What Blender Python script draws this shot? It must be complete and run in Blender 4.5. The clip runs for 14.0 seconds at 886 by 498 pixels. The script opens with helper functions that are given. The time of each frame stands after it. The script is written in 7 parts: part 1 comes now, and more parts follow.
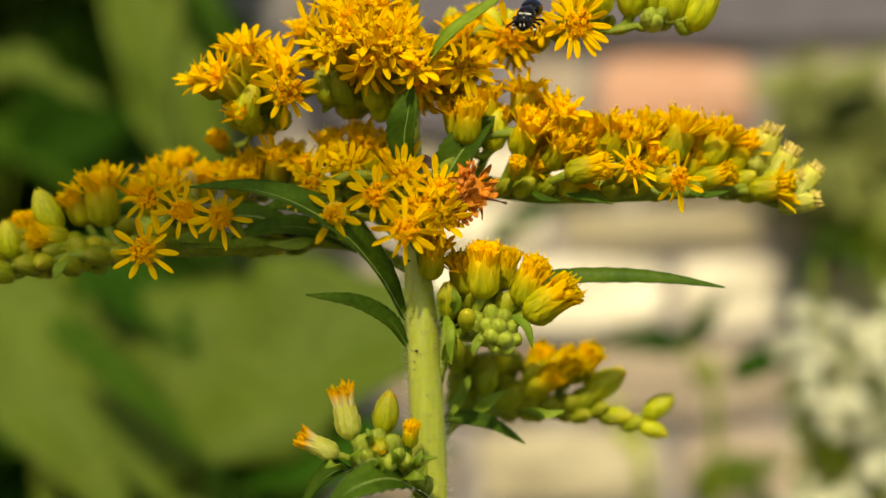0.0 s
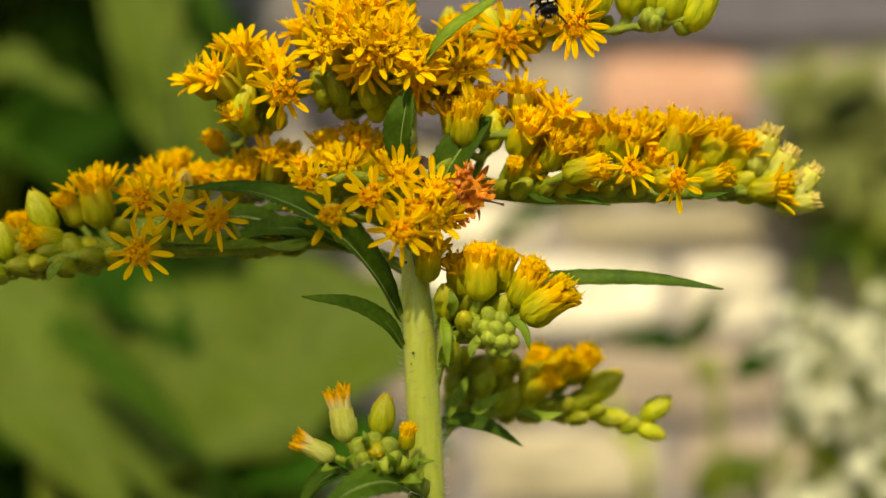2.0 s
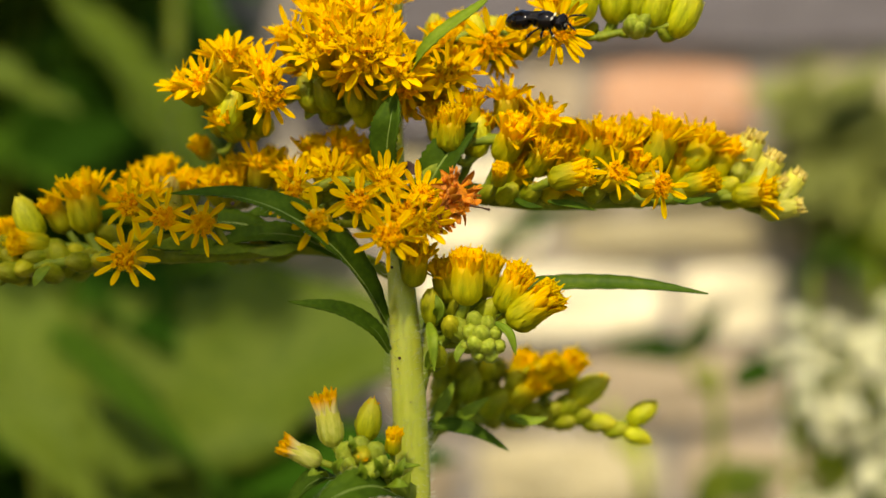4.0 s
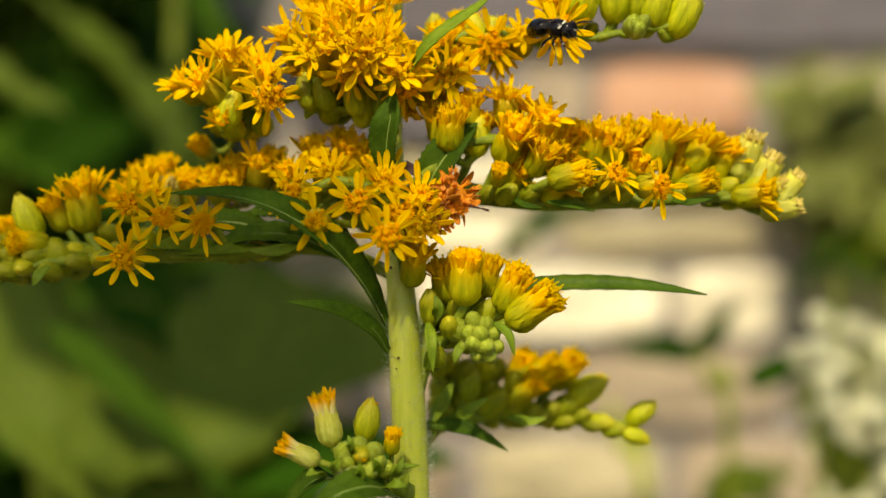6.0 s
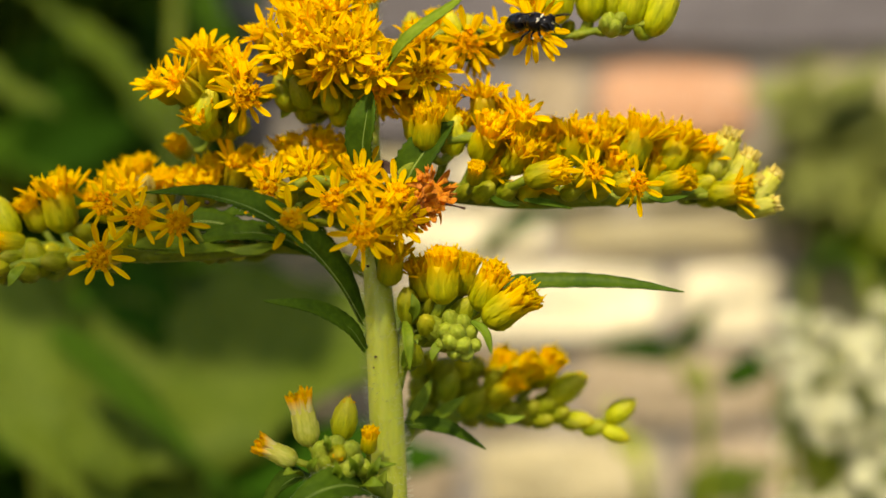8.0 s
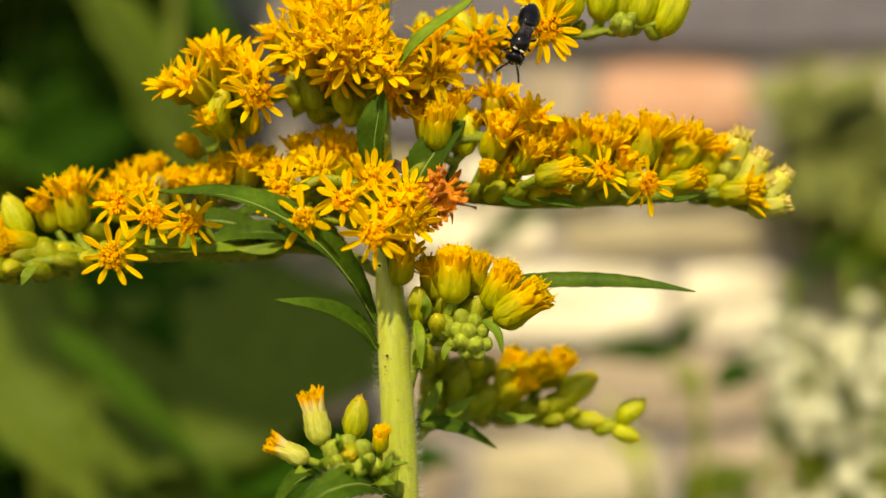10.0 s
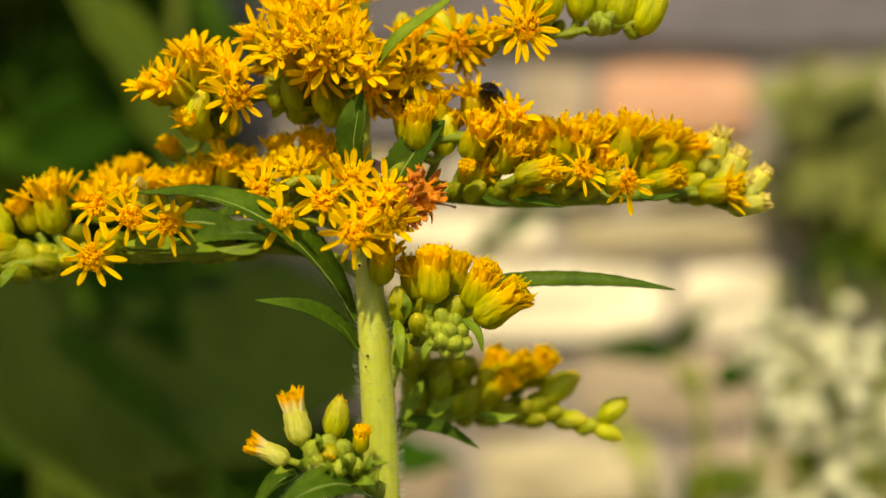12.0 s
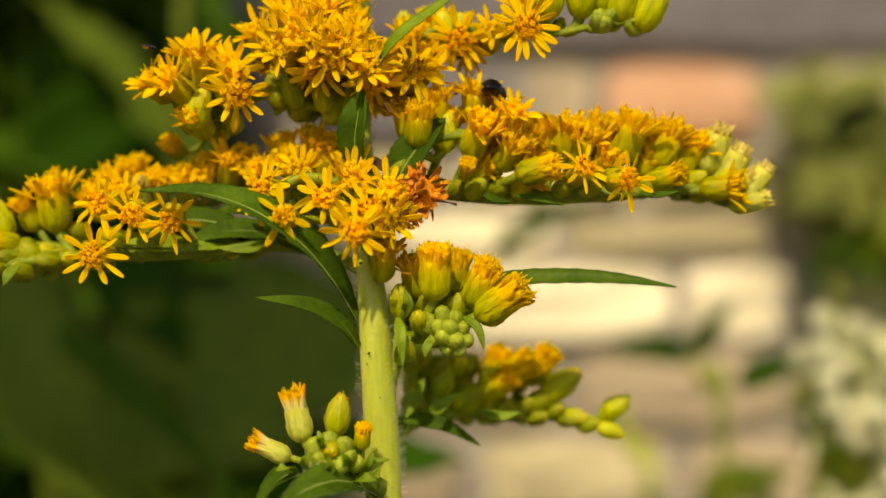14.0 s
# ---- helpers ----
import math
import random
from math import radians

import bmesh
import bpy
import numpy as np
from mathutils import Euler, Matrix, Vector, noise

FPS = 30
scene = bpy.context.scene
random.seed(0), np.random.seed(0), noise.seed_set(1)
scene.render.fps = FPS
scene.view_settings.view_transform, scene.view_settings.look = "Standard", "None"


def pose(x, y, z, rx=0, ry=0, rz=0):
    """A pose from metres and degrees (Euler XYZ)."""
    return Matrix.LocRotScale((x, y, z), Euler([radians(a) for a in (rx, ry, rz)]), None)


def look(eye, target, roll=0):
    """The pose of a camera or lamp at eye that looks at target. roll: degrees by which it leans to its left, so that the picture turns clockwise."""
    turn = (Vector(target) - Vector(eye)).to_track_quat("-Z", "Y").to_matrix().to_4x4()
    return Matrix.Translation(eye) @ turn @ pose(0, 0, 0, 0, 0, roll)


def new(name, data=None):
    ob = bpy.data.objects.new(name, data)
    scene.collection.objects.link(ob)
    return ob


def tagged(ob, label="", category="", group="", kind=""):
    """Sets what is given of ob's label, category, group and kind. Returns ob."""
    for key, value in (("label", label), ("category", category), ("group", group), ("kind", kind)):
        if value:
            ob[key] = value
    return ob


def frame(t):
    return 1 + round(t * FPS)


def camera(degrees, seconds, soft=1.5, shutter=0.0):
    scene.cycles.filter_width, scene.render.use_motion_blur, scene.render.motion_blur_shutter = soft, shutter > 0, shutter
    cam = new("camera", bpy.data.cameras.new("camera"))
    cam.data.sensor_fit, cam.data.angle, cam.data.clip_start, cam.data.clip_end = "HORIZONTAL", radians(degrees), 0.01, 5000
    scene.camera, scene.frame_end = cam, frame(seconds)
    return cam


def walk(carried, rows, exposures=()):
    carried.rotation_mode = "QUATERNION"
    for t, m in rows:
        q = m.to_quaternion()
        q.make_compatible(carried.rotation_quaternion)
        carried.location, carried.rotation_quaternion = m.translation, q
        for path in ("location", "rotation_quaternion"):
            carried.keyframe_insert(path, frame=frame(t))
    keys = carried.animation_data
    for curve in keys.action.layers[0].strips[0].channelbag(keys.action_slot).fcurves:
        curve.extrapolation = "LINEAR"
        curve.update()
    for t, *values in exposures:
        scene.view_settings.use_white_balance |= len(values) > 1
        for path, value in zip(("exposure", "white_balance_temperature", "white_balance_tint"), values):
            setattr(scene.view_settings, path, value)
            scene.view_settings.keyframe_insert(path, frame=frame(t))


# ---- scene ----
# ---- camera and its path ----
EYE_Z = 0.75          # height of the lens over the soil
FOCUS = 0.126         # metres from the lens to the flower
cam = camera(40.0, 14.0)
cam.data.dof.use_dof = True
cam.data.dof.focus_distance = 0.122
cam.data.dof.aperture_fstop = 11.5


def aim(yaw, pitch):
    return pose(0, 0, EYE_Z, 90 + pitch, 0, yaw)


walk(cam, [
    (0, aim(0.000, 0.000)),
    (0.5, aim(0.000, 0.000)),
    (1, aim(0.000, -0.053)),
    (2.2, aim(0.000, -0.053)),
    (2.5, aim(0.000, 0.372)),
    (10.5, aim(0.000, 0.372)),
    (11, aim(0.030, 0.372)),
    (11.5, aim(0.060, 0.372)),
    (12, aim(0.100, 0.372)),
    (12.5, aim(0.150, 0.372)),
    (13, aim(0.200, 0.372)),
    (13.5, aim(0.260, 0.372)),
    (14, aim(0.310, 0.372)),
], exposures=[
    (0, -0.06, 7400, 10), (1.5, -0.02, 7400, 10), (2.0, -0.06, 7400, 10), (2.5, 0.04, 7400, 10), (6.0, -0.04, 7550, 10), (8.0, 0.04, 7600, 10), (11.0, 0.06, 8000, 10), (12.5, -0.09, 8200, 10), (14, -0.13, 8500, 10),
])

# ---- world and sun ----
SUN_TO = Vector((-0.14, -0.71, 0.67)).normalized()   # the way from the flower to the sun
world = bpy.data.worlds.new("sky")
scene.world = world
world.use_nodes = True
sky = world.node_tree.nodes.new("ShaderNodeTexSky")
sky.sky_type = 'NISHITA'
sky.sun_disc = False
sky.sun_elevation = math.asin(SUN_TO.z)
sky.sun_rotation = math.atan2(SUN_TO.x, SUN_TO.y)
world.node_tree.nodes["Background"].inputs[1].default_value = 0.165
world.node_tree.links.new(sky.outputs[0], world.node_tree.nodes["Background"].inputs[0])
sun = new("sun", bpy.data.lights.new("sun", "SUN"))
sun.data.energy, sun.data.angle, sun.data.color = 4.5, radians(1.5), (1.0, 0.92, 0.78)
sun.matrix_world = look(SUN_TO * 20, (0, 0, 0))


# ---- materials ----
def ramp_material(name, colours, scale=400.0, fine=2600.0, rough=0.55, bump=0.25, through_light=0.0, tint=None,
                  spread=0.25, depth=0.0002, stretch=(1, 1, 1), gloss=0.5, coord="Object", fade=None, soft=0.0):
    """Two scales of noise choose between the colours; each object's own chance shifts its lightness."""
    m = bpy.data.materials.new(name)
    m.use_nodes = True
    t = m.node_tree
    n, l = t.nodes, t.links
    b = n["Principled BSDF"]
    b.inputs["Roughness"].default_value = rough
    b.inputs["Specular IOR Level"].default_value = gloss
    tc, mp = n.new("ShaderNodeTexCoord"), n.new("ShaderNodeMapping")
    mp.inputs["Scale"].default_value = stretch
    l.new(tc.outputs[coord], mp.inputs[0])
    big, small = n.new("ShaderNodeTexNoise"), n.new("ShaderNodeTexNoise")
    big.inputs["Scale"].default_value, small.inputs["Scale"].default_value = scale, fine
    big.inputs["Detail"].default_value, small.inputs["Detail"].default_value = 3, 4
    l.new(mp.outputs[0], big.inputs["Vector"])
    l.new(mp.outputs[0], small.inputs["Vector"])
    mix = n.new("ShaderNodeMath")
    mix.operation = 'MULTIPLY_ADD'
    mix.inputs[1].default_value = 0.35
    l.new(small.outputs[0], mix.inputs[0])
    half = n.new("ShaderNodeMath")
    half.operation = 'MULTIPLY'
    half.inputs[1].default_value = 0.65
    l.new(big.outputs[0], half.inputs[0])
    l.new(half.outputs[0], mix.inputs[2])
    ramp = n.new("ShaderNodeValToRGB")
    el = ramp.color_ramp.elements
    while len(el) < len(colours):
        el.new(0.5)
    for i, c in enumerate(colours):
        el[i].position = 0.32 + 0.36 * i / max(1, len(colours) - 1)
        el[i].color = (*c, 1)
    l.new(mix.outputs[0], ramp.inputs[0])
    colour = ramp.outputs[0]
    if fade:      # the natural change of colour from foot to tip: colour, start and end in metres, axis
        sep, span, blend = n.new("ShaderNodeSeparateXYZ"), n.new("ShaderNodeMapRange"), n.new("ShaderNodeMix")
        l.new(tc.outputs["Object"], sep.inputs[0])
        l.new(sep.outputs[fade[3] if len(fade) > 3 else 2], span.inputs[0])
        span.inputs["From Min"].default_value, span.inputs["From Max"].default_value = fade[1], fade[2]
        blend.data_type = 'RGBA'
        blend.inputs[7].default_value = (*fade[0], 1)
        l.new(span.outputs[0], blend.inputs[0])
        l.new(colour, blend.inputs[6])
        colour = blend.outputs[2]
    if soft:
        b.inputs["Subsurface Weight"].default_value = soft
        b.inputs["Subsurface Scale"].default_value = 0.0012
        b.inputs["Subsurface Radius"].default_value = (1.0, 0.8, 0.2)
    info, hsv, mr = n.new("ShaderNodeObjectInfo"), n.new("ShaderNodeHueSaturation"), n.new("ShaderNodeMapRange")
    mr.inputs["To Min"].default_value, mr.inputs["To Max"].default_value = 1 - spread, 1 + spread
    l.new(info.outputs["Random"], mr.inputs[0])
    l.new(mr.outputs[0], hsv.inputs["Value"])
    l.new(colour, hsv.inputs["Color"])
    l.new(hsv.outputs[0], b.inputs["Base Color"])
    if bump:
        bp = n.new("ShaderNodeBump")
        bp.inputs["Strength"].default_value, bp.inputs["Distance"].default_value = bump, depth
        l.new(mix.outputs[0], bp.inputs["Height"])
        l.new(bp.outputs[0], b.inputs["Normal"])
    if through_light:
        tr, ms = n.new("ShaderNodeBsdfTranslucent"), n.new("ShaderNodeMixShader")
        ms.inputs[0].default_value = through_light
        if tint:
            mul = n.new("ShaderNodeMix")
            mul.data_type, mul.blend_type = 'RGBA', 'MULTIPLY'
            mul.inputs[0].default_value = 1.0
            mul.inputs[7].default_value = (*tint, 1)
            l.new(hsv.outputs[0], mul.inputs[6])
            l.new(mul.outputs[2], tr.inputs[0])
        else:
            l.new(hsv.outputs[0], tr.inputs[0])
        l.new(b.outputs[0], ms.inputs[1])
        l.new(tr.outputs[0], ms.inputs[2])
        l.new(ms.outputs[0], n["Material Output"].inputs[0])
    return m


RAY = ramp_material("ray_yellow", [(0.94, 0.55, 0.001), (0.98, 0.71, 0.002), (0.99, 0.81, 0.006)], 1500, 4000, 0.6, 0.35, 0.55, spread=0.1, gloss=0.06, stretch=(0.12, 1, 1))
DISC = ramp_material("disc_orange", [(0.88, 0.37, 0.001), (0.95, 0.51, 0.002), (0.97, 0.63, 0.004)], 700, 3000, 0.6, 0.2, 0.35, spread=0.1, gloss=0.06)
PALE = ramp_material("pale_ray", [(0.72, 0.55, 0.06), (0.80, 0.66, 0.16), (0.85, 0.72, 0.25)], 500, 2500, 0.5, 0.2, 0.35, spread=0.1)
TIPPED = ramp_material("orange_tipped_ray", [(0.82, 0.70, 0.16), (0.88, 0.78, 0.30), (0.92, 0.84, 0.42)], 500, 2500, 0.5, 0.15, 0.35, spread=0.1, fade=((0.98, 0.54, 0.004), 0.0009, 0.0018, 0), gloss=0.2)
CUP = ramp_material("involucre_green", [(0.22, 0.25, 0.005), (0.40, 0.39, 0.008), (0.56, 0.50, 0.016)], 1300, 5200, 0.6, 0.55, 0.3, spread=0.2, stretch=(1, 1, 0.28), fade=((0.88, 0.62, 0.012), 0.0010, 0.0036), soft=0.3, gloss=0.3)
PALECUP = ramp_material("pale_cup", [(0.46, 0.50, 0.035), (0.68, 0.68, 0.09), (0.84, 0.80, 0.19)], 1300, 5200, 0.6, 0.55, 0.3, spread=0.1, stretch=(1, 1, 0.28), fade=((0.88, 0.78, 0.10), 0.002, 0.005), soft=0.3, gloss=0.25)
BUDG = ramp_material("bud_green", [(0.30, 0.34, 0.004), (0.54, 0.56, 0.010), (0.70, 0.68, 0.020)], 1300, 5200, 0.55, 0.55, 0.25, spread=0.15, stretch=(1, 1, 0.28), fade=((0.72, 0.62, 0.025), 0.0022, 0.0050), soft=0.3, gloss=0.3)
GREENBUD = ramp_material("young_bud_green", [(0.18, 0.24, 0.004), (0.33, 0.38, 0.008), (0.47, 0.49, 0.016)], 1300, 5200, 0.55, 0.55, 0.25, spread=0.2, stretch=(1, 1, 0.28), fade=((0.46, 0.42, 0.02), 0.0022, 0.0050), soft=0.3, gloss=0.25)
MINT = ramp_material("pale_green_bud", [(0.28, 0.36, 0.015), (0.44, 0.51, 0.04), (0.60, 0.64, 0.09)], 1300, 5200, 0.55, 0.55, 0.25, spread=0.12, stretch=(1, 1, 0.28), soft=0.3, gloss=0.3)
STEM = ramp_material("stem_green", [(0.29, 0.345, 0.018), (0.39, 0.435, 0.036), (0.49, 0.51, 0.07)], 260, 2600, 0.5, 0.25, 0.0, stretch=(1, 1, 0.12), spread=0.02, soft=0.5)
TWIG = ramp_material("branch_green", [(0.10, 0.15, 0.005), (0.17, 0.22, 0.009), (0.27, 0.30, 0.018)], 500, 2600, 0.6, 0.25, 0.0, spread=0.08, soft=0.3, gloss=0.25)
LEAF = ramp_material("leaf_green", [(0.035, 0.075, 0.003), (0.06, 0.12, 0.005), (0.10, 0.175, 0.010)], 220, 1800, 0.7, 0.5, 0.35, (1.3, 1.2, 0.4), spread=0.12, gloss=0.12)
LITLEAF = ramp_material("light_leaf", [(0.12, 0.20, 0.008), (0.19, 0.28, 0.012), (0.28, 0.36, 0.022)], 300, 1800, 0.6, 0.3, 0.3, (1.2, 1.2, 0.5), spread=0.15, gloss=0.25)
MIDBLADE = ramp_material("blade_green", [(0.032, 0.075, 0.002), (0.055, 0.112, 0.004), (0.09, 0.15, 0.007)], 260, 1800, 0.6, 0.4, 0.25, (1.2, 1.2, 0.4), spread=0.1, gloss=0.2)
RIB = ramp_material("leaf_rib", [(0.16, 0.24, 0.03), (0.26, 0.34, 0.06)], 300, 2000, 0.5, 0.2, 0.1)
DRY = ramp_material("withered_brown", [(0.30, 0.075, 0.005), (0.66, 0.22, 0.006), (0.88, 0.40, 0.008)], 600, 2800, 0.65, 0.4, 0.3, spread=0.25)
DARK = ramp_material("dead_leaf", [(0.03, 0.012, 0.006), (0.07, 0.03, 0.012)], 500, 2500, 0.7, 0.5)
HAIR = ramp_material("plant_hair", [(0.6, 0.62, 0.45), (0.75, 0.76, 0.6)], 300, 900, 0.5, 0, 0.4)
BLACK = ramp_material("bee_black", [(0.003, 0.0022, 0.002), (0.009, 0.006, 0.005)], 900, 7000, 0.16, 0.35, depth=0.00003, gloss=0.28)
BEEMARK = ramp_material("bee_cream", [(0.6, 0.56, 0.4), (0.75, 0.7, 0.5)], 900, 3000, 0.5, 0.1)
WING = ramp_material("bee_wing", [(0.05, 0.045, 0.04), (0.11, 0.10, 0.09)], 900, 3000, 0.25, 0.2, 0.5)
WING.node_tree.nodes["Principled BSDF"].inputs["Alpha"].default_value = 0.55
GOLDCUP = ramp_material("gold_cup", [(0.30, 0.32, 0.004), (0.50, 0.46, 0.006), (0.64, 0.55, 0.012)], 1300, 5200, 0.6, 0.45, 0.3, spread=0.12, stretch=(1, 1, 0.2), fade=((0.95, 0.58, 0.003), 0.0018, 0.0040), soft=0.3, gloss=0.25)
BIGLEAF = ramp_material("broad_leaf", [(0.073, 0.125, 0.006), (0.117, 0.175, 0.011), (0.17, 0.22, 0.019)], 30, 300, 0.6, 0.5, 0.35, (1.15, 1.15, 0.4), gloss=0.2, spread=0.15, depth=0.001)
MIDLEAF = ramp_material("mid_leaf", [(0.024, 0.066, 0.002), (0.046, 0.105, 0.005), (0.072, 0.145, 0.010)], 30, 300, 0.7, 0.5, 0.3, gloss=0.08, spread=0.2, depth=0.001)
# darker than the leaf's own green: shade is put into this colour
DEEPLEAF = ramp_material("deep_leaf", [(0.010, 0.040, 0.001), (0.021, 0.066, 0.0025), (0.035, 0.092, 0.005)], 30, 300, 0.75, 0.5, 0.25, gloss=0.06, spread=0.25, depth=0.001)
GREYLEAF = ramp_material("grey_leaf", [(0.13, 0.165, 0.03), (0.225, 0.255, 0.052), (0.34, 0.345, 0.105)], 30, 300, 0.6, 0.5, 0.3, gloss=0.2, spread=0.25, depth=0.001)
WHITEP = ramp_material("white_petal", [(0.68, 0.69, 0.36), (0.80, 0.79, 0.53), (0.88, 0.87, 0.70)], 150, 900, 0.7, 0.2, 0.3, spread=0.35, gloss=0.2)
BRICK = ramp_material("orange_brick", [(0.44, 0.18, 0.08), (0.56, 0.30, 0.165), (0.66, 0.46, 0.32)], 13, 220, 0.85, 0.6, depth=0.002, spread=0.1)
PINKST = ramp_material("pink_stone", [(0.33, 0.25, 0.165), (0.40, 0.32, 0.21), (0.47, 0.39, 0.265)], 22, 220, 0.9, 0.6, depth=0.002, spread=0.12, gloss=0.2)
CREAM = ramp_material("cream_limestone", [(0.76, 0.66, 0.42), (0.87, 0.79, 0.54), (0.91, 0.85, 0.64)], 16, 200, 0.9, 0.6, depth=0.002, spread=0.08, gloss=0.2)
BEIGE = ramp_material("beige_stone", [(0.36, 0.30, 0.17), (0.46, 0.40, 0.235), (0.54, 0.48, 0.30)], 16, 200, 0.9, 0.6, depth=0.002, spread=0.12, gloss=0.2)
GREYST = ramp_material("grey_stone", [(0.12, 0.108, 0.113), (0.165, 0.15, 0.155), (0.21, 0.193, 0.198)], 16, 200, 0.95, 0.5, depth=0.002, spread=0.1, gloss=0.1)
MORTAR = ramp_material("mortar", [(0.22, 0.20, 0.17), (0.32, 0.29, 0.25)], 20, 250, 0.9, 0.7, depth=0.003, spread=0.0)
SOIL = ramp_material("soil", [(0.04, 0.03, 0.02), (0.08, 0.065, 0.04), (0.07, 0.10, 0.03)], 3, 60, 0.95, 0.8, depth=0.01, spread=0.0)


# ---- building helpers ----
def as_mesh(name, bm, material, smooth=True):
    me = bpy.data.meshes.new(name)
    bm.to_mesh(me)
    bm.free()
    me.materials.append(material)
    for p in me.polygons:
        p.use_smooth = smooth
    return me


def put(name, me, parent=None, m=None, label=""):
    ob = new(name, me)
    ob.parent = parent
    if m is not None:
        ob.matrix_basis = m
    return tagged(ob, label)


def part(name, bm, material, parent, label="", m=None, smooth=True):
    return put(name, as_mesh(name, bm, material, smooth), parent, m, label)


def glide(points, steps):
    """Points on a smooth line through the given ones."""
    pts = [Vector(p) for p in points]
    if len(pts) < 3:
        return [pts[0].lerp(pts[-1], i / steps) for i in range(steps + 1)]
    ext = [pts[0] * 2 - pts[1]] + pts + [pts[-1] * 2 - pts[-2]]
    out = []
    for i in range(steps + 1):
        u = i / steps * (len(pts) - 1)
        k = min(int(u), len(pts) - 2)
        f = u - k
        a, b, c, d = ext[k:k + 4]
        out.append(0.5 * ((2 * b) + (c - a) * f + (2 * a - 5 * b + 4 * c - d) * f * f + (3 * b - a - 3 * c + d) * f ** 3))
    return out


def tube(bm, pts, radii, sides=8, wobble=0.0):
    """A closed round stalk along pts."""
    rings = []
    side = Vector((0.31, 0.87, 0.21))
    for i, p in enumerate(pts):
        way = (pts[min(i + 1, len(pts) - 1)] - pts[max(i - 1, 0)]).normalized()
        u = way.cross(side)
        if u.length < 0.1:
            u = way.cross(Vector((1, 0, 0)))
        u.normalize()
        v = way.cross(u)
        r = radii[min(i, len(radii) - 1)]
        ring = []
        for s in range(sides):
            a = 2 * math.pi * s / sides
            q = r * (1 + wobble * random.uniform(-1, 1) + 2 * wobble * math.cos(3 * a))
            ring.append(bm.verts.new(p + (u * math.cos(a) + v * math.sin(a)) * q))
        rings.append(ring)
    for a, b in zip(rings, rings[1:]):
        for s in range(sides):
            bm.faces.new((a[s], a[(s + 1) % sides], b[(s + 1) % sides], b[s]))
    bm.faces.new(rings[0][::-1])
    bm.faces.new(rings[-1])
    return rings


def taper(a, b, n):
    return [a + (b - a) * i / n for i in range(n + 1)]


def along(axis, spin=0.0):
    """A turn that lays +Z along axis."""
    q = Vector((0, 0, 1)).rotation_difference(Vector(axis).normalized())
    return q.to_matrix().to_4x4() @ Matrix.Rotation(spin, 4, 'Z')


def blob(bm, centre, radii, turn=None, seg=8, rings=6):
    m = Matrix.Translation(centre) @ (turn or Matrix()) @ Matrix.Diagonal((*radii, 1))
    bmesh.ops.create_uvsphere(bm, u_segments=seg, v_segments=rings, radius=1, matrix=m)


MM = 0.001


# ---- pieces of a flower head, in metres, +Z along its axis, foot at the origin ----
def cup_mesh(name, material, length, r_top, r_mid, closed, rnd):
    """Involucre: a cup with three rows of overlapping bracts, or a closed bud."""
    bm = bmesh.new()
    if closed:
        prof = [(0.0, 0.28), (0.10, 0.72), (0.35, 1.0), (0.6, 0.95), (0.82, 0.74), (0.95, 0.43), (1.0, 0.14)]
        prof = [(h, r * r_mid) for h, r in prof]
    else:
        prof = [(0.0, 0.28 * r_mid), (0.07, 0.66 * r_mid), (0.25, 0.98 * r_mid), (0.5, r_mid), (0.75, 0.5 * (r_mid + r_top)), (0.92, r_top), (0.84, r_top * 0.5)]
    sides = 12
    rings = []
    for h, r in prof:
        rings.append([bm.verts.new((r * MM * math.cos(2 * math.pi * s / sides), r * MM * math.sin(2 * math.pi * s / sides), h * length * MM)) for s in range(sides)])
    for a, b in zip(rings, rings[1:]):
        for s in range(sides):
            bm.faces.new((a[s], a[(s + 1) % sides], b[(s + 1) % sides], b[s]))
    bm.faces.new(rings[0][::-1])
    bm.faces.new(rings[-1])

    def radius(h):
        for (h0, r0), (h1, r1) in zip(prof, prof[1:]):
            if h0 <= h <= h1:
                return r0 + (r1 - r0) * (h - h0) / max(1e-6, h1 - h0)
        return prof[-1][1]
    rows = ((0.02, 0.50, 7, 0.40), (0.18, 0.78, 8, 0.42), (0.38, 1.03, 9, 0.40))
    for k, (h0, h1, count, wide) in enumerate(rows):
        for s in range(count):
            a = 2 * math.pi * (s + 0.5 * k + rnd.uniform(-0.12, 0.12)) / count
            hh = h1 + rnd.uniform(-0.05, 0.04)
            spread = rnd.uniform(0.0, 0.07) + (0.05 if not closed else 0.03)
            left, mid, right = [], [], []
            for j in range(5):
                f = j / 4
                h = h0 + (hh - h0) * f
                r = radius(min(h, 0.92 if not closed else 1.0)) + 0.03 + 0.045 * (2 - k) + spread * f ** 3
                w = wide * (0.75 + 0.5 * f if f < 0.5 else 1.0 * (1 - f) * 2 + 0.06) * (r / max(0.6, r_mid)) ** 0.5
                t = Vector((-math.sin(a), math.cos(a), 0))
                o = Vector((math.cos(a), math.sin(a), 0))
                base = o * r + Vector((0, 0, h * length))
                left.append(bm.verts.new((base - t * w - o * 0.07) * MM))
                mid.append(bm.verts.new((base + o * 0.03) * MM))
                right.append(bm.verts.new((base + t * w - o * 0.07) * MM))
            ring = rings[0 if k == 0 else 1 if k == 1 else 2]
            near = min(ring, key=lambda v: (v.co - mid[0].co).length)
            bm.faces.new((left[0], near, mid[0]))
            for j in range(4):
                bm.faces.new((left[j], mid[j], mid[j + 1], left[j + 1]))
                bm.faces.new((mid[j], right[j], right[j + 1], mid[j + 1]))
    return as_mesh(name, bm, material)


